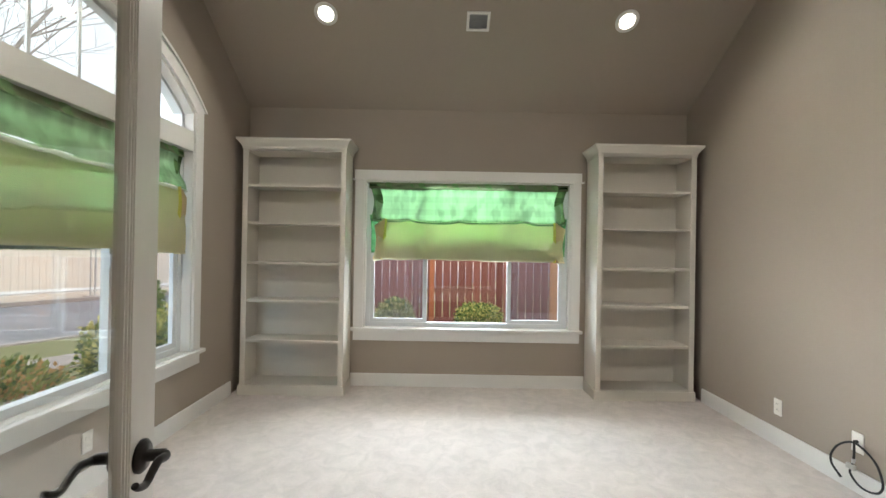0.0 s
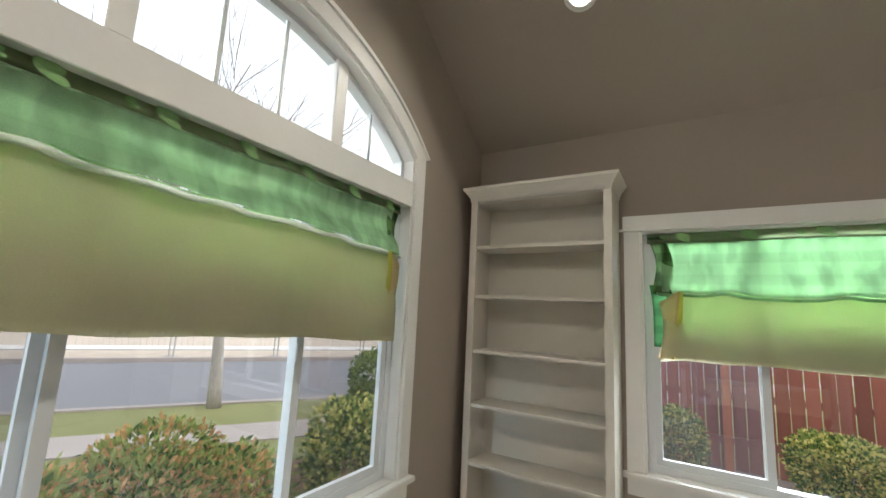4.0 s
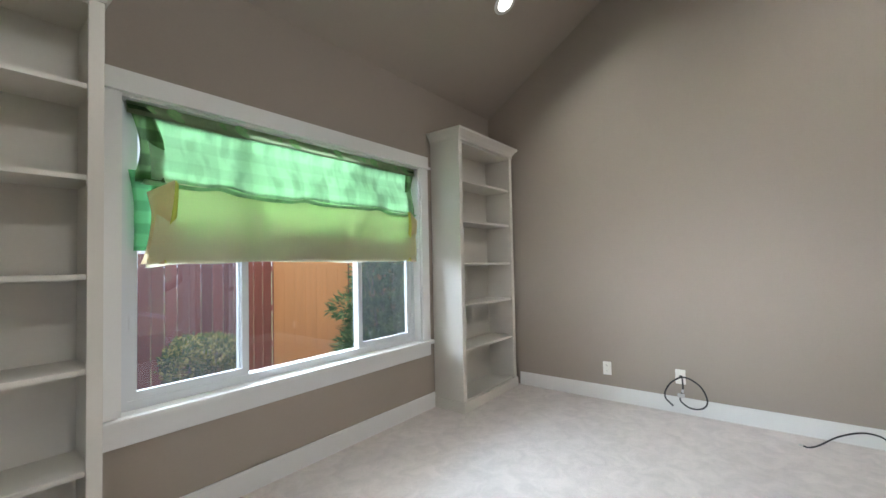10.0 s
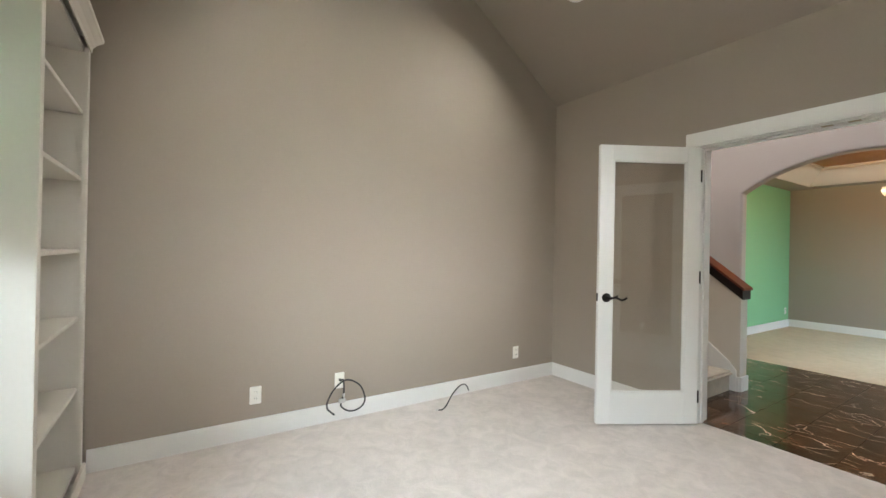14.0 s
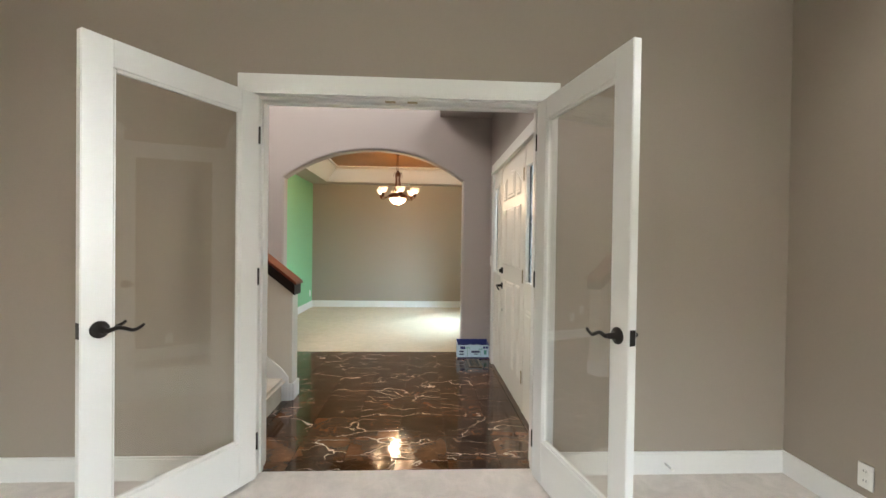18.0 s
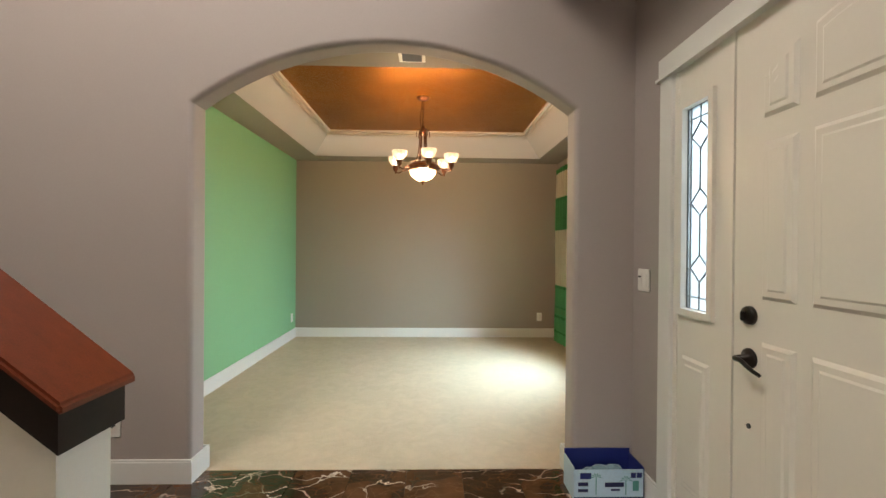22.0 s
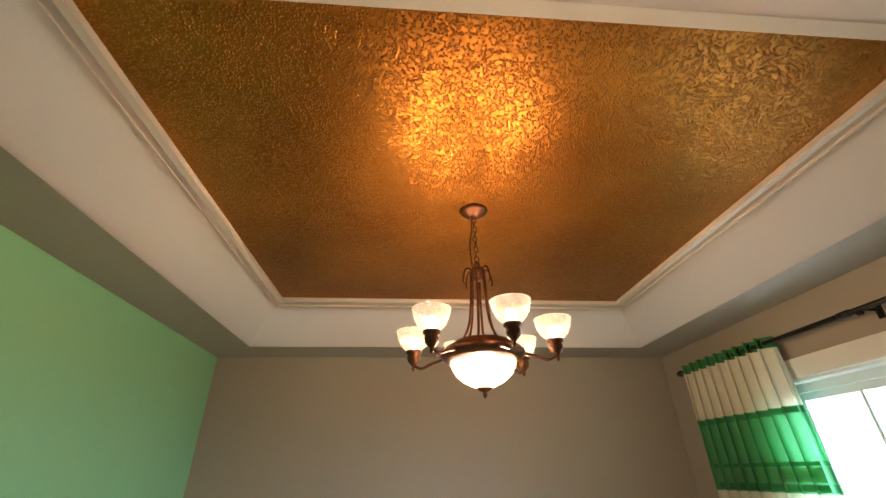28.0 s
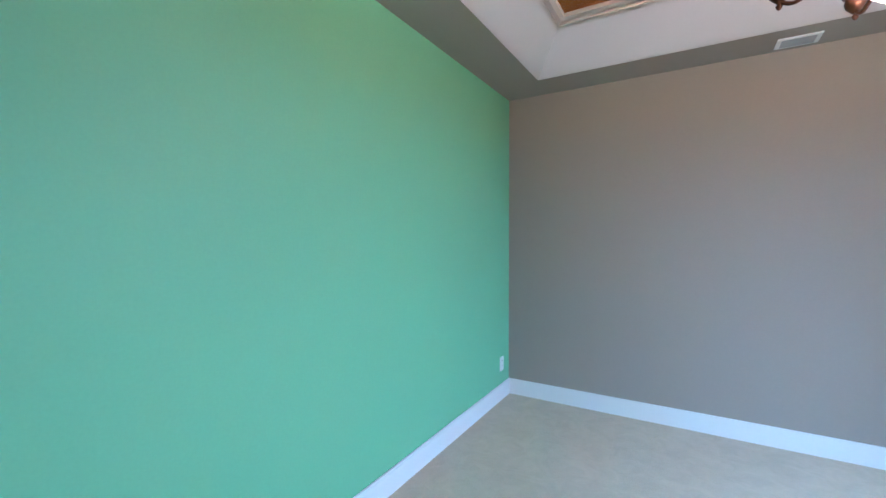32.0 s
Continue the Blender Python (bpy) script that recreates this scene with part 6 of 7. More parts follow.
for i in range(6):
    a = radians(12 + 60 * i)
    c0, s0 = -math.sin(a), math.cos(a)
    r = 0.285
    path = smooth_line([(0.13 * c0, 0.13 * s0, RINGZ - 0.005), (0.21 * c0, 0.21 * s0, RINGZ - 0.03), (0.25 * c0, 0.25 * s0, RINGZ - 0.045), (0.28 * c0, 0.28 * s0, RINGZ - 0.03), (r * c0, r * s0, RINGZ + 0.0)])
    part("arm", tube(path, 0.006, 8), COPPER, ch, "", True)
    here = pose(r * c0, r * s0, RINGZ)
    hold = part("socket", moved(lathe([(0, -0.055), (0.006, -0.05), (0.009, -0.042), (0.005, -0.036), (0.014, -0.026), (0.024, -0.015), (0.027, 0.0), (0.024, 0.012), (0.032, 0.018), (0.032, 0.028), (0.02, 0.03)], 24), here), COPPER, ch, "", True)
    cup = lathe([(0.022, 0.028), (0.034, 0.032), (0.052, 0.05), (0.064, 0.075), (0.070, 0.105), (0.073, 0.110), (0.069, 0.110), (0.062, 0.077), (0.050, 0.053), (0.032, 0.036), (0.02, 0.033)], 48)
    for v in cup.verts:
        k = 1 + 0.016 * math.cos(22 * math.atan2(v.co.y, v.co.x)) * max(0.0, v.co.z - 0.05) / 0.06
        v.co.x, v.co.y = v.co.x * k, v.co.y * k
    part("glass_cup", moved(cup, here), CUP, hold, "scalloped glowing glass cup", True)
    spot = Vector((CHX + r * c0, CHY + r * s0, TZ + RINGZ + 0.108))
    bulb_lamp("chandelier_bulb", spot, CHAND_WATTS, WARM, 0.022)
    part("bulb", moved(lathe([(0, 0.030), (0.009, 0.032), (0.013, 0.044), (0.019, 0.056), (0.020, 0.066), (0.014, 0.076), (0, 0.080)], 20), here), BULB, hold, "", True)

bulb_lamp("chandelier_bowl_bulb", (CHX, CHY, TZ + RINGZ - 0.062), 60, (1.0, 0.69, 0.44), 0.05)

# ---- curtains ----
SHEER_CREAM = cloth_material("cream curtain", (0.78, 0.74, 0.60), 0.32)
CURTAIN_GREEN = cloth_material("green curtain band", (0.13, 0.44, 0.19), 0.40, blotch=0.15)
CURTAIN_DARK = cloth_material("dark green plaid stripe", (0.07, 0.28, 0.10), 0.4)
CURTAIN_OLIVE = cloth_material("olive plaid band", (0.15, 0.40, 0.17), 0.45)


def curtain(y0, y1, n, label, lean):
    """Grommet-top panel along y; n folds."""
    c = thing("window_curtain", (-0.80, (y0 + y1) / 2, 0), label, "curtain", "dining curtains")
    hw = (y1 - y0) / 2
    nu = n * 14

    def strip(z1, z0, mat, name, nz, out=0.0, f0=0.0, f1=1.0, lab=""):
        bm = bmesh.new()
        grid = []
        for j in range(nz + 1):
            z = z1 + (z0 - z1) * j / nz
            v = (2.25 - z) / 2.2
            line = []
            for i in range(nu + 1):
                f = f0 + (f1 - f0) * i / nu
                amp = 0.055 + 0.014 * math.sin(3 * v + f * 5)
                line.append(bm.verts.new((amp * math.sin(2 * math.pi * n * f + 0.5 * math.sin(4 * v)) + out + 0.012 * math.sin(7 * v + 9 * f) * v, -hw + 2 * hw * f * (1 + lean * v) + 0.016 * math.sin(4 * math.pi * n * f) + 0.008 * math.sin(5 * v + 6 * f), z)))
            grid.append(line)
        for a, b in zip(grid, grid[1:]):
            for i in range(nu):
                bm.faces.new((a[i], a[i + 1], b[i + 1], b[i]))
        part(name, bm, mat, c, lab, True)
    strip(2.262, 2.20, CURTAIN_DARK, "heading_band", 2, lab="dark green heading band")
    strip(2.20, 1.89, SHEER_CREAM, "cream_section", 8)
    strip(1.89, 1.48, CURTAIN_GREEN, "green_band", 8, lab="bright green band")
    strip(1.48, 0.78, SHEER_CREAM, "cream_section", 12)
    strip(0.78, 0.05, CURTAIN_GREEN, "green_band", 12, lab="bright green hem band")
    for z, h in ((1.885, 0.030), (1.625, 0.020), (1.522, 0.034), (0.772, 0.030), (0.515, 0.020), (0.40, 0.034), (0.20, 0.022)):
        strip(z, z - h, CURTAIN_DARK, "plaid_stripe", 1, 0.0025, lab="dark green plaid stripe")
    for z in (1.60, 0.49):
        strip(z, z - 0.07, CURTAIN_OLIVE, "plaid_band", 2, 0.002, lab="olive plaid band")
    for k in range(n):
        f = (k + 0.25) / n
        part("grommet", moved(lathe([(0.018, -0.002), (0.030, -0.003), (0.030, 0.003), (0.018, 0.002), (0.018, -0.002)], 18), pose(0.0, -hw + 2 * hw * f, 2.228, 90, 0, 0)), BLACK_METAL, c, "dark grommet")
    return c


curtain(-5.14, -4.36, 9, "green and cream banded curtain panel hanging to the floor", 0.05)
curtain(-3.50, -2.96, 7, "green and cream banded curtain panel nearer the arch", 0.04)
rod = thing("curtain_rod", (-0.80, -4.05, 2.228), "dark bronze curtain rod on brackets", "curtain rod")
part("rod", tube([(0, -1.16, 0), (0, 1.16, 0)], 0.0125, 14), BLACK_METAL, rod, "", True)
part("coupling", tube([(0, 0.10, 0), (0, 0.16, 0)], 0.016, 14), BLACK_METAL, rod, "", True)
for y in (-1.10, 0.20, 1.10):
    part("bracket", merged(tube([(0, y, 0), (-0.1, y, 0)], 0.007, 10), box_bm((-0.105, y - 0.015, -0.04, -0.1, y + 0.015, 0.03)), tube([(0, y - 0.01, -0.016), (0, y + 0.01, -0.016)], 0.012, 10)), BLACK_METAL, rod)
for y in (-1.19, 1.19):
    part("finial", moved(lathe([(0, -0.03), (0.02, -0.02), (0.024, 0), (0.02, 0.02), (0, 0.03)], 18), pose(0, y, 0, 90, 0, 0)), BLACK_METAL, rod, "", True)


# ---- outdoors ----
GZ = -0.35
LAWN = surface("winter lawn", (0.21, 0.22, 0.085), 0.9, 0.35, 0.6, 40, 0.6, depth=0.03)
MULCH = surface("bark mulch", (0.16, 0.095, 0.06), 0.95, 0.5, 9, 45, 1.0, depth=0.03)
WALKWAY = surface("concrete walk", (0.36, 0.32, 0.30), 0.85, 0.12, 1.5, 60, 0.2)
ASPHALT = surface("worn asphalt", (0.20, 0.20, 0.22), 0.85, 0.15, 0.5, 80, 0.3)
FIELD = surface("dry pale field", (0.52, 0.44, 0.36), 0.95, 0.2, 0.25, 3, 0.4, depth=0.05)
GRAVEL = surface("yard gravel and leaf litter", (0.20, 0.17, 0.14), 0.95, 0.5, 8, 50, 1.0, depth=0.03)
UD, ND = Vector((0.515, 0.857, 0)), Vector((-0.857, 0.515, 0))   # along the street, away from the house


def street_strip(name, n0, n1, z0, z1, mat, label, category, u0=-90, u1=120):
    bm = bmesh.new()
    lo = [bm.verts.new(UD * u + ND * n + Vector((0, 0, z0))) for u, n in ((u0, n0), (u1, n0), (u1, n1), (u0, n1))]
    hi = [bm.verts.new(v.co + Vector((0, 0, z1 - z0))) for v in lo]
    bm.faces.new(hi)
    for i in range(4):
        bm.faces.new((lo[i], lo[(i + 1) % 4], hi[(i + 1) % 4], hi[i]))
    return structure(name, bm, mat, label, category)


structure("ground", box_bm((-600, -600, GZ - 0.3, 600, 600, GZ)), LAWN, "dull winter grass reaching the horizon", "lawn")
street_strip("pavement", 7.1, 7.95, GZ - 0.05, GZ + 0.02, WALKWAY, "pale concrete sidewalk", "sidewalk")
street_strip("road", 9.55, 15.2, GZ - 0.05, GZ + 0.008, ASPHALT, "worn grey asphalt street", "road")
street_strip("kerb_near", 9.4, 9.55, GZ - 0.05, GZ + 0.03, WALKWAY, "low concrete kerb", "kerb")
street_strip("kerb_far", 15.2, 15.4, GZ - 0.05, GZ + 0.12, WALKWAY, "low concrete kerb across the street", "kerb")
street_strip("field", 15.4, 140, GZ - 0.05, GZ + 0.02, FIELD, "pale dry building field", "field")
street_strip("pavement_far", 18.2, 19.6, GZ - 0.02, GZ + 0.05, surface("pale new concrete", (0.72, 0.70, 0.68), 0.85, 0.08, 1, 50, 0.1), "pale new sidewalk across the street", "sidewalk")
structure("mulch_bed", prism([(-5.0, 3.2), (-4.0, 5.3), (-3.0, 6.3), (LX - WT, 6.3), (LX - WT, 0.5), (-3.6, 0.5)], "z", GZ - 0.05, GZ + 0.03), MULCH, "brown bark mulch bed under the window", "mulch bed")
structure("yard", box_bm((LX - WT, BY + WT, GZ - 0.1, 8, 8.3, GZ + 0.05)), GRAVEL, "leaf-strewn side yard", "yard")
structure("driveway", box_bm((-14, -20, GZ - 0.1, -1.2, -2.3, GZ + 0.03)), surface("pale new concrete", (0.72, 0.70, 0.68), 0.85, 0.08, 1, 50, 0.1), "pale concrete driveway outside the dining window", "driveway")
structure("porch_slab", box_bm((-1.7, -2.2, GZ, FRONT_X - WT, FOYER_Y - 0.01, -0.06)), WALKWAY, "concrete porch slab", "porch")


def leaf_mass(name, place, blobs, count, size, mats, label, category, seed, group="", spike=0.3, stems=True):
    """A shrub: stems and many small leaves on uneven clumps. blobs: (x, y, z, rx, ry, rz)."""
    rnd = random.Random(seed)
    t = thing(name, place, label, category, group)
    per = {id(m): bmesh.new() for m in mats}
    vols = [b[3] * b[4] * b[5] for b in blobs]
    for _ in range(count):
        b = rnd.choices(blobs, vols)[0]
        th, ph2, rr = rnd.uniform(0, 2 * math.pi), math.acos(rnd.uniform(-0.75, 1)), rnd.uniform(0.45, 1.0) ** 0.4 * rnd.uniform(0.86, 1.10)
        d = Vector((math.cos(th) * math.sin(ph2), math.sin(th) * math.sin(ph2), math.cos(ph2)))
        p = Vector(b[:3]) + Vector((d.x * b[3], d.y * b[4], d.z * b[5])) * rr
        if p.z < 0.02:
            continue
        # lower leaves take the first, darker colours more often, upper ones the last
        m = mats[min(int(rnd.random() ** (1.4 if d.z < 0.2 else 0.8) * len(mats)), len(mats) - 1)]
        bm = per[id(m)]
        along = (d + Vector((rnd.uniform(-1, 1), rnd.uniform(-1, 1), rnd.uniform(-0.4, 0.9))) * 0.9).normalized()
        side = along.cross(Vector((rnd.uniform(-1, 1), rnd.uniform(-1, 1), rnd.uniform(-1, 1)))).normalized()
        l, w = size * rnd.uniform(0.7, 1.4), size * spike * rnd.uniform(0.8, 1.3)
        up = along.cross(side)
        bm.faces.new([bm.verts.new(p), bm.verts.new(p + along * l * 0.5 + side * w + up * w * 0.3), bm.verts.new(p + along * l), bm.verts.new(p + along * l * 0.5 - side * w + up * w * 0.3)])
    for m in dict.fromkeys(mats):
        ob = part("foliage", per[id(m)], m, t)
        tagged(ob, kind="stuff")
    if stems:
        for k in range(7):
            b = rnd.choice(blobs)
            part("stem", tube(smooth_line([(rnd.uniform(-0.05, 0.05), rnd.uniform(-0.05, 0.05), 0), (b[0] * 0.5, b[1] * 0.5, b[2] * 0.5), (b[0] + rnd.uniform(-0.2, 0.2) * b[3], b[1] + rnd.uniform(-0.2, 0.2) * b[4], b[2] + 0.4 * b[5])], 5), 0.012, 6, 0.004), BARK, t)
    return t


BARK = surface("grey bark", (0.36, 0.335, 0.31), 0.95, 0.4, 6, 40, 1.0, stretch=(1, 1, 0.25), depth=0.02)


def foliage_material(name, colour):
    return cloth_material(name, colour, 0.35, 60, 0.25)


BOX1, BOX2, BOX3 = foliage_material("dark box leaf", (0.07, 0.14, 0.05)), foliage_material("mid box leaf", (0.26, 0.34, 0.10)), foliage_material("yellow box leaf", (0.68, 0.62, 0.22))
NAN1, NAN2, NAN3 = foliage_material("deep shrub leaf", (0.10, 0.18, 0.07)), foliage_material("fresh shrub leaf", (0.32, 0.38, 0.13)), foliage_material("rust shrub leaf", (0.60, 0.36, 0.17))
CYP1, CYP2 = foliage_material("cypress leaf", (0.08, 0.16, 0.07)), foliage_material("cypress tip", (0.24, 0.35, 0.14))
yz = GZ + 0.05
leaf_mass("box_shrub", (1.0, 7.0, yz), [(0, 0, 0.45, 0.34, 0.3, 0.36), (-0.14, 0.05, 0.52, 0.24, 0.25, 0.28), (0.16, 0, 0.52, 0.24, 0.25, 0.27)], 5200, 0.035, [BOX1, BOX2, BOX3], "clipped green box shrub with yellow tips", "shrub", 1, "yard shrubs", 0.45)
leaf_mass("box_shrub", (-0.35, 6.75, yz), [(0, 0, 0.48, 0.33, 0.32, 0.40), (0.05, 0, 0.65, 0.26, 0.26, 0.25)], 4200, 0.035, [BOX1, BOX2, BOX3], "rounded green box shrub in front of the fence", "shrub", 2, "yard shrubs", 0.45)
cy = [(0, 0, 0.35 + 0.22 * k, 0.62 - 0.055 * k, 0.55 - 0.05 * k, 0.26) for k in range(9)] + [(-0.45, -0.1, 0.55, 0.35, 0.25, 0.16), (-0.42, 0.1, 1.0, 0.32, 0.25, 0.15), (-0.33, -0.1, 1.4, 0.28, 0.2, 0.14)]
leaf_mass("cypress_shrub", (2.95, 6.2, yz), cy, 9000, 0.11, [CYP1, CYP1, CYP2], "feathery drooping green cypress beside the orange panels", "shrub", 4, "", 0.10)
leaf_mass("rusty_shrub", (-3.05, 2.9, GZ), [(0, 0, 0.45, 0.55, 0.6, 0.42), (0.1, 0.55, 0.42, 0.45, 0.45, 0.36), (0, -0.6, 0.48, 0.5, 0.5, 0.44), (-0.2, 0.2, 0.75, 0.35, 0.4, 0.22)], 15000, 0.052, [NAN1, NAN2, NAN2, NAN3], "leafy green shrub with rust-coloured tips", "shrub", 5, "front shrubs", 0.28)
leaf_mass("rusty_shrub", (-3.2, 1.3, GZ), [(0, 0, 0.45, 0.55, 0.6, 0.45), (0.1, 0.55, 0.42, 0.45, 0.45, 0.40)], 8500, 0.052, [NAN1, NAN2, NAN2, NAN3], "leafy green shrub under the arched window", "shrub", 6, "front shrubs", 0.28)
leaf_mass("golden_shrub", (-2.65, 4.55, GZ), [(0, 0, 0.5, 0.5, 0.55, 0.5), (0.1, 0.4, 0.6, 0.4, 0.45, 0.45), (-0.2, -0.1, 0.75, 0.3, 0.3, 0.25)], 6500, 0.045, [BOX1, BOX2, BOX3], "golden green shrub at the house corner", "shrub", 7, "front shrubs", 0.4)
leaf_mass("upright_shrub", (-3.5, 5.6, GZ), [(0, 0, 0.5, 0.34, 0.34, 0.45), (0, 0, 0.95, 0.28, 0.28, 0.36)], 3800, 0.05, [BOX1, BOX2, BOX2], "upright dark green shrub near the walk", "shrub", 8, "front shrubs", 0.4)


def bare_tree(place, height, seed, label, group, radius=0.17, depth=4, reach=1.0):
    rnd = random.Random(seed)
    t = thing("bare_tree", place, label, "tree", group)
    twigs = bmesh.new()
    pieces = []

    def grow(p, d, l, r, level):
        pts = [p]
        q = p.copy()
        dd = d.copy()
        n = 5
        for k in range(n):
            dd = (dd + Vector((rnd.uniform(-1, 1), rnd.uniform(-1, 1), rnd.uniform(-0.3, 0.6))) * (0.03 if level == 0 else 0.14)).normalized()
            q = q + dd * l / n
            pts.append(q.copy())
        b = tube(pts, r, 8 if level < 2 else 4, r * 0.5)
        if level == 0:
            part("trunk", b, BARK, t, "", True)
        elif level == 1:
            part("limb", b, BARK, t, "", True)
        else:
            pieces.append(b)
        if level >= depth:
            return
        for k in range(7 if level == 0 else 5 if level < 3 else 6):
            f = rnd.uniform(0.75, 1.0) if level == 0 else rnd.uniform(0.25, 1.0)
            i = min(int(f * n), n)
            a = rnd.uniform(0, 2 * math.pi)
            side = dd.orthogonal().normalized()
            side = (Matrix.Rotation(a, 3, dd) @ side)
            nd = (dd * rnd.uniform(0.7, 1.1) + side * rnd.uniform(0.45, 0.85) + Vector((0, 0, 0.3))).normalized()
            grow(pts[i], nd, l * (reach * rnd.uniform(1.1, 1.5) if level == 0 else rnd.uniform(0.5, 0.75)), r * 0.44 * (1.15 - 0.3 * f), level + 1)
    grow(Vector((0, 0, -0.05)), Vector((-0.02, -0.08, 1)), height * 0.24, radius, 0)
    tw = part("twigs", merged(*pieces), BARK, t)
    tagged(tw, kind="stuff")
    return t


base = ND * 9.2 + UD * 1.34
bare_tree((base.x, base.y, GZ), 8.6, 5, "bare street tree on the verge", "street trees", 0.125, 4, 1.55)
b2 = ND * 8.7 + UD * -9.5
bare_tree((b2.x, b2.y, GZ), 6.5, 9, "bare street tree farther along the verge", "street trees", 0.16)
b3 = ND * 8.8 + UD * 8.6
bare_tree((b3.x, b3.y, GZ), 6.5, 12, "bare street tree beyond the corner", "street trees", 0.15, 3)

# temporary fence across the street
WIRE = surface("galvanised wire", (0.5, 0.5, 0.5), 0.4, 0.1, 5, 50, 0.0, metal=0.7)
SIGN_BLUE = surface("blue banner", (0.03, 0.30, 0.62), 0.6, 0.05, 3, 50, 0.0)
SIGN_GREEN = surface("green banner disc", (0.30, 0.62, 0.16), 0.6, 0.05, 3, 50, 0.0)
SIGN_YELLOW = surface("yellow sign", (0.80, 0.62, 0.06), 0.6, 0.05, 3, 50, 0.0)
fn = tagged(new("site_fence"), "temporary wire fence panels around the field", "fence")
fn.matrix_world = Matrix(((UD.x, ND.x, 0, (ND * 16.2).x), (UD.y, ND.y, 0, (ND * 16.2).y), (0, 0, 1, GZ), (0, 0, 0, 1)))
for k in range(-8, 12):
    u = 3.0 * k
    part("post", tube([(u, 0, 0), (u, 0, 1.8)], 0.022, 6), WIRE, fn)
    part("post", tube([(u + 0.12, 0, 0), (u + 0.12, 0, 1.8)], 0.022, 6), WIRE, fn)
    part("foot", box_bm((u - 0.1, -0.25, 0, u + 0.22, 0.25, 0.06)), WALKWAY, fn)
    part("rail", tube([(u, 0, 1.75), (u + 3.0, 0, 1.75)], 0.016, 6), WIRE, fn)
    part("rail", tube([(u, 0, 0.25), (u + 3.0, 0, 0.25)], 0.016, 6), WIRE, fn)
    part("wire_mesh", merged(*[tube([(u + 0.15 * j, 0, 0.25), (u + 0.15 * j, 0, 1.75)], 0.004, 3) for j in range(20)]), WIRE, fn)
bn = tagged(new("site_banner"), "blue site banner with a green disc on the wire fence", "banner")
bn.matrix_world = fn.matrix_world @ pose(-5.3, -0.03, 0.75)
part("sheet", box_bm((-1.5, -0.008, -0.32, 1.2, 0, 0.32)), SIGN_BLUE, bn)
part("disc", moved(lathe([(0, 0), (0.28, 0), (0.28, 0.006), (0, 0.006)], 28), pose(0.9, -0.008, -0.05, 90, 0, 0)), SIGN_GREEN, bn)
sg = tagged(new("site_sign"), "small yellow sign on the wire fence", "sign")
sg.matrix_world = fn.matrix_world @ pose(-2.6, -0.03, 0.95)
part("board", box_bm((-0.22, -0.006, -0.18, 0.22, 0, 0.18)), SIGN_YELLOW, sg)
part("print_bar", box_bm((-0.15, -0.008, 0.03, 0.15, -0.006, 0.07)), SLOT, sg)

# glowing sheet in place of the pale haze past the dining window
structure("backdrop", box_bm((-12.2, -30, GZ, -12.0, -3.0, 5.0)), glowing("glowing haze sheet", (0.86, 0.91, 1.0), 0.85), "glowing pale sheet standing in for haze beyond the dining window", "backdrop")

# far woods
woods = foliage_material("far woods", (0.05, 0.07, 0.06))
rw = random.Random(21)
bm = bmesh.new()
for k in range(260):
    u, n = rw.uniform(-260, 300), rw.uniform(150, 190)
    c = UD * u + ND * n
    h = rw.uniform(4, 11)
    bmesh.ops.create_cone(bm, segments=6, radius1=rw.uniform(2, 5), radius2=0.4, depth=h, matrix=Matrix.Translation((c.x, c.y, GZ + h / 2)))
tagged(mesh_object("far_woods", bm, woods), "dark line of distant trees", "trees", "", "stuff")

# ---- yard fence: boards last ----
FENCE = surface("red-brown stained cedar", (0.27, 0.085, 0.06), 0.75, 0.45, 2.5, 30, 0.4, stretch=(6, 6, 0.5), island=0.9)
ORANGE = surface("new orange cedar", (0.72, 0.33, 0.115), 0.7, 0.10, 2.0, 40, 0.15, stretch=(8, 8, 0.4))
POST = surface("orange cedar post", (0.48, 0.15, 0.06), 0.7, 0.15, 2.0, 40, 0.2, stretch=(8, 8, 0.4))
FN_Y, FZ0, FZ1 = 8.1, GZ + 0.06, 1.42
fence = tagged(new("yard_fence"), "red-brown stained cedar board fence", "fence")
fence.matrix_world = pose(0, FN_Y, 0)
for k in range(3):
    x = -2.12 + 2.34 * k
    part("post", box_bm((x - 0.045, -0.09, FZ0 - 0.05, x + 0.045, -0.002, FZ1 - 0.02), bevel=0.004), POST if abs(x - 0.22) < 0.4 else FENCE, fence, "orange cedar post" if abs(x - 0.22) < 0.4 else "")
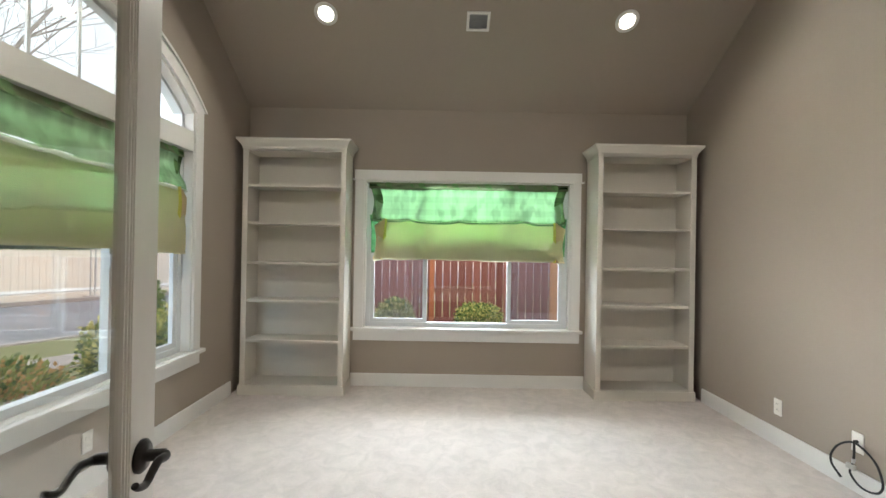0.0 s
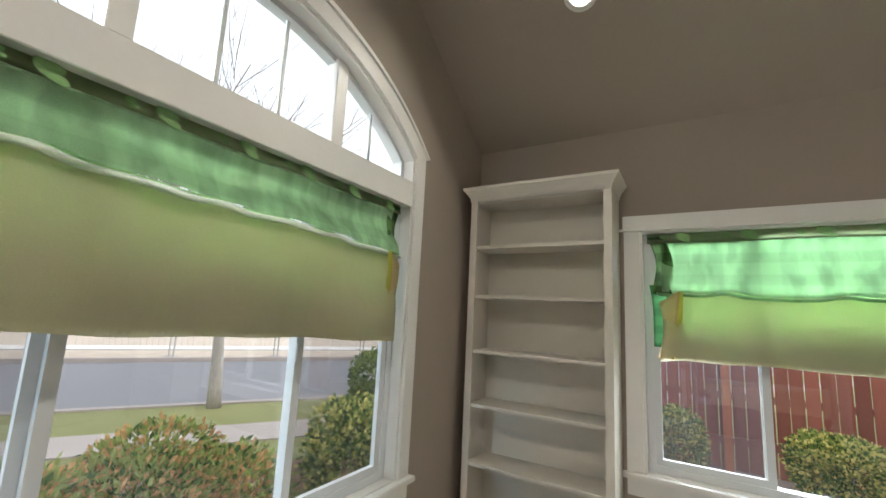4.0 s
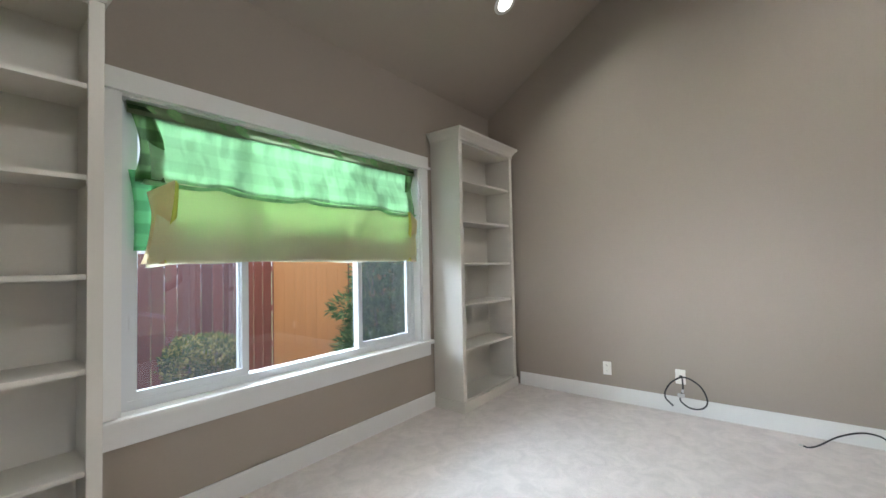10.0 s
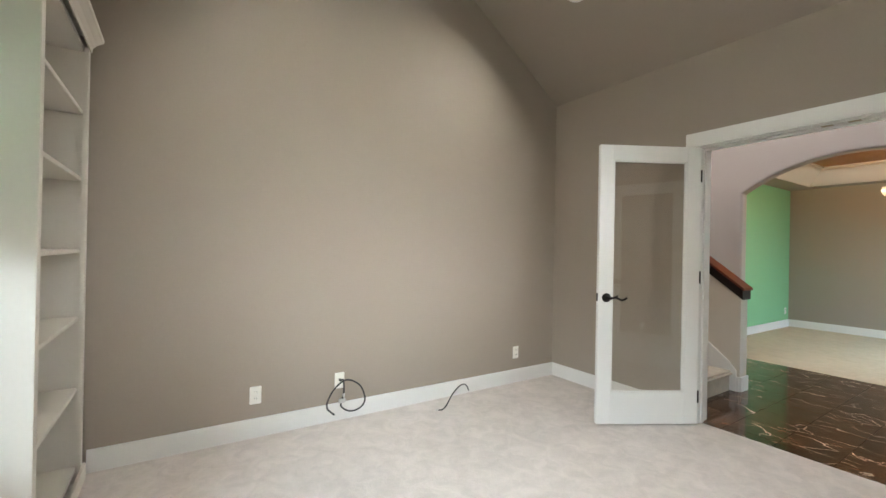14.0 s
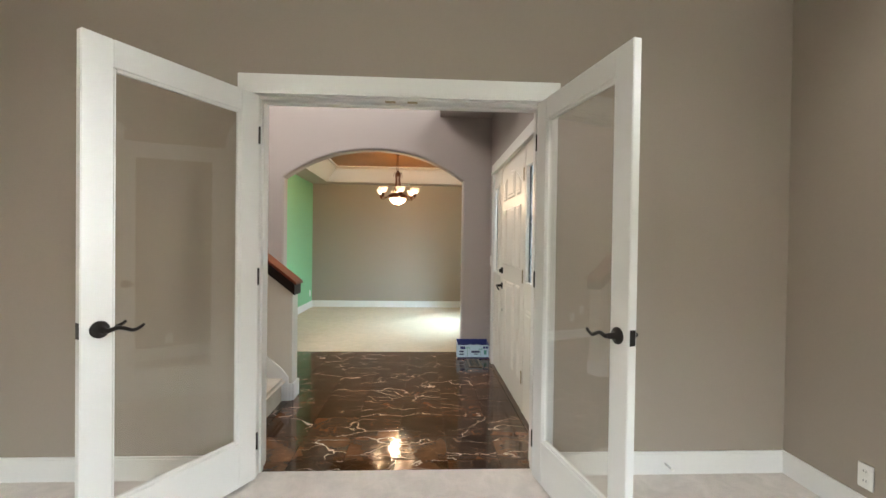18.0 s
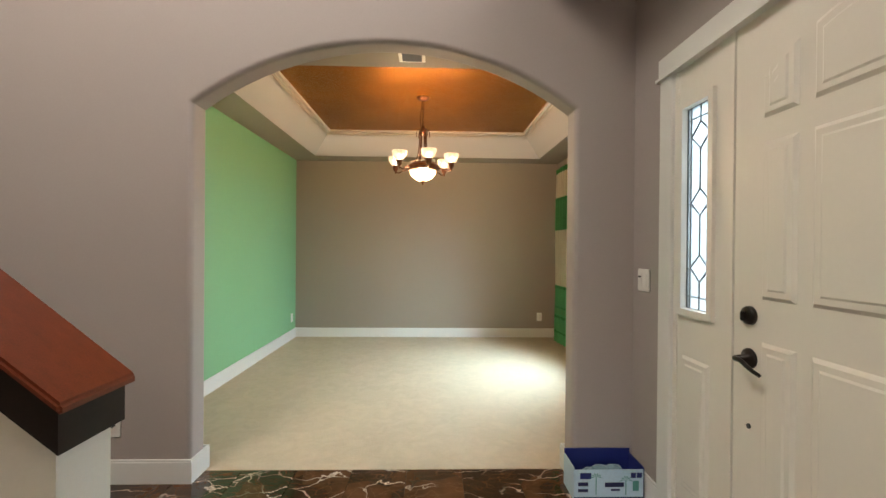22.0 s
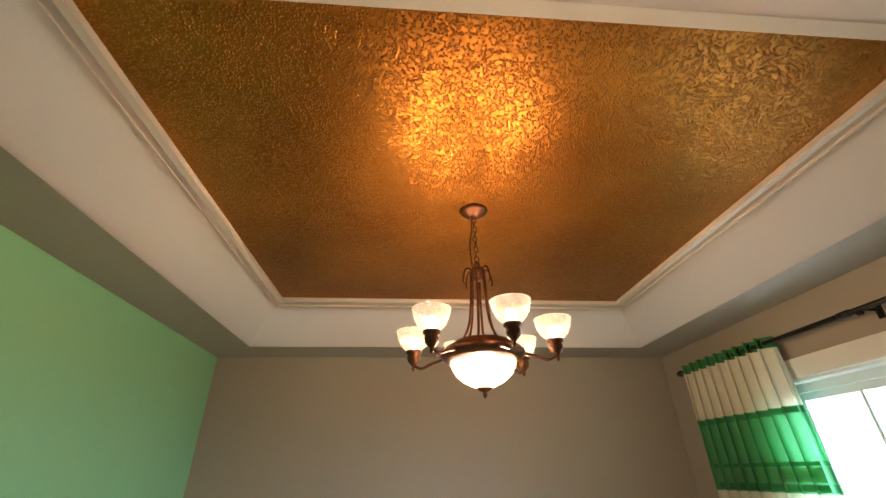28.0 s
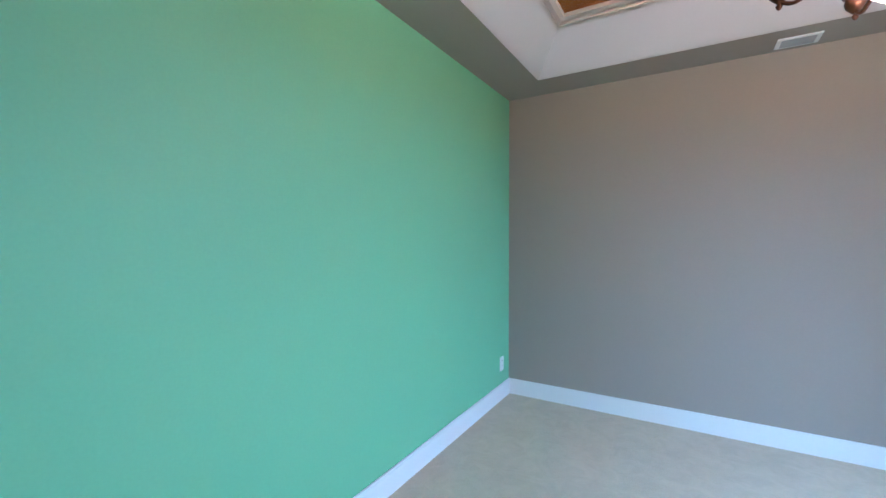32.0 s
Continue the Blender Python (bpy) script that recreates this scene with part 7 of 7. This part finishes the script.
for z in (0.0, 0.55, 1.15):
    part("rail", box_bm((-2.2, 0.024, z, 2.5, 0.062, z + 0.085)), FENCE, fence)
board = mesh_object("board", box_bm((-0.066, 0, FZ0, 0.066, 0.02, FZ1), bevel=0.003), FENCE)
board.parent = fence
board.location = (2.36, 0, 0)
rb = random.Random(4)
for k in range(1, 32):
    o = board.copy()
    scene.collection.objects.link(o)
    o.location = (2.36 - 0.1435 * k, rb.uniform(-0.003, 0.003), rb.uniform(-0.006, 0.006))
    o.rotation_euler = (0, radians(rb.uniform(-0.2, 0.2)), 0)
gate = tagged(new("orange_panel_fence"), "smooth orange cedar panel fence with vertical seams", "fence")
gate.matrix_world = pose(2.45, 8.09, 0, 0, 0, -58)
for k in range(3):
    bm = bmesh.new()
    for j in range(7):
        bm2 = box_bm((1.2 * k + 0.006 + 0.170 * j, 0, FZ0, 1.2 * k + 0.006 + 0.170 * j + 0.168, 0.03, 1.75))
        me = bpy.data.meshes.new("piece")
        bm2.to_mesh(me)
        bm2.free()
        bm.from_mesh(me)
        bpy.data.meshes.remove(me)
    part("panel", bm, ORANGE, gate)
    part("seam_post", box_bm((1.2 * k - 0.012, -0.012, FZ0, 1.2 * k + 0.004, 0.03, 1.76)), FENCE, gate)

# ---- marble tiles, last ----
TS = 0.305
tile_mesh = None
tz = -0.011
ny = int((FY - 0.06 + 2.165) / TS) + 1
for i in range(16):
    for j in range(ny):
        x0, y0 = FRONT_X + 0.001 + TS * i, -2.163 + TS * j
        x1, y1 = x0 + TS, min(y0 + TS, FY - 0.062)
        if y1 - y0 < 0.03 or (x0 > 1.65 and y0 > -0.9):
            continue
        full = abs(y1 - y0 - TS) < 1e-4
        if full and tile_mesh is not None:
            ob = new("tile", tile_mesh)
        else:
            ob = mesh_object("tile", box_bm((0.0008, 0.0008, tz, TS - 0.0008, y1 - y0 - 0.0008, 0.0), bevel=0.0012), MARBLE)
            if full:
                tile_mesh = ob.data
        ob.parent = bpy.data.objects["floor_foyer"]
        ob.location = (x0, y0, -0.001)
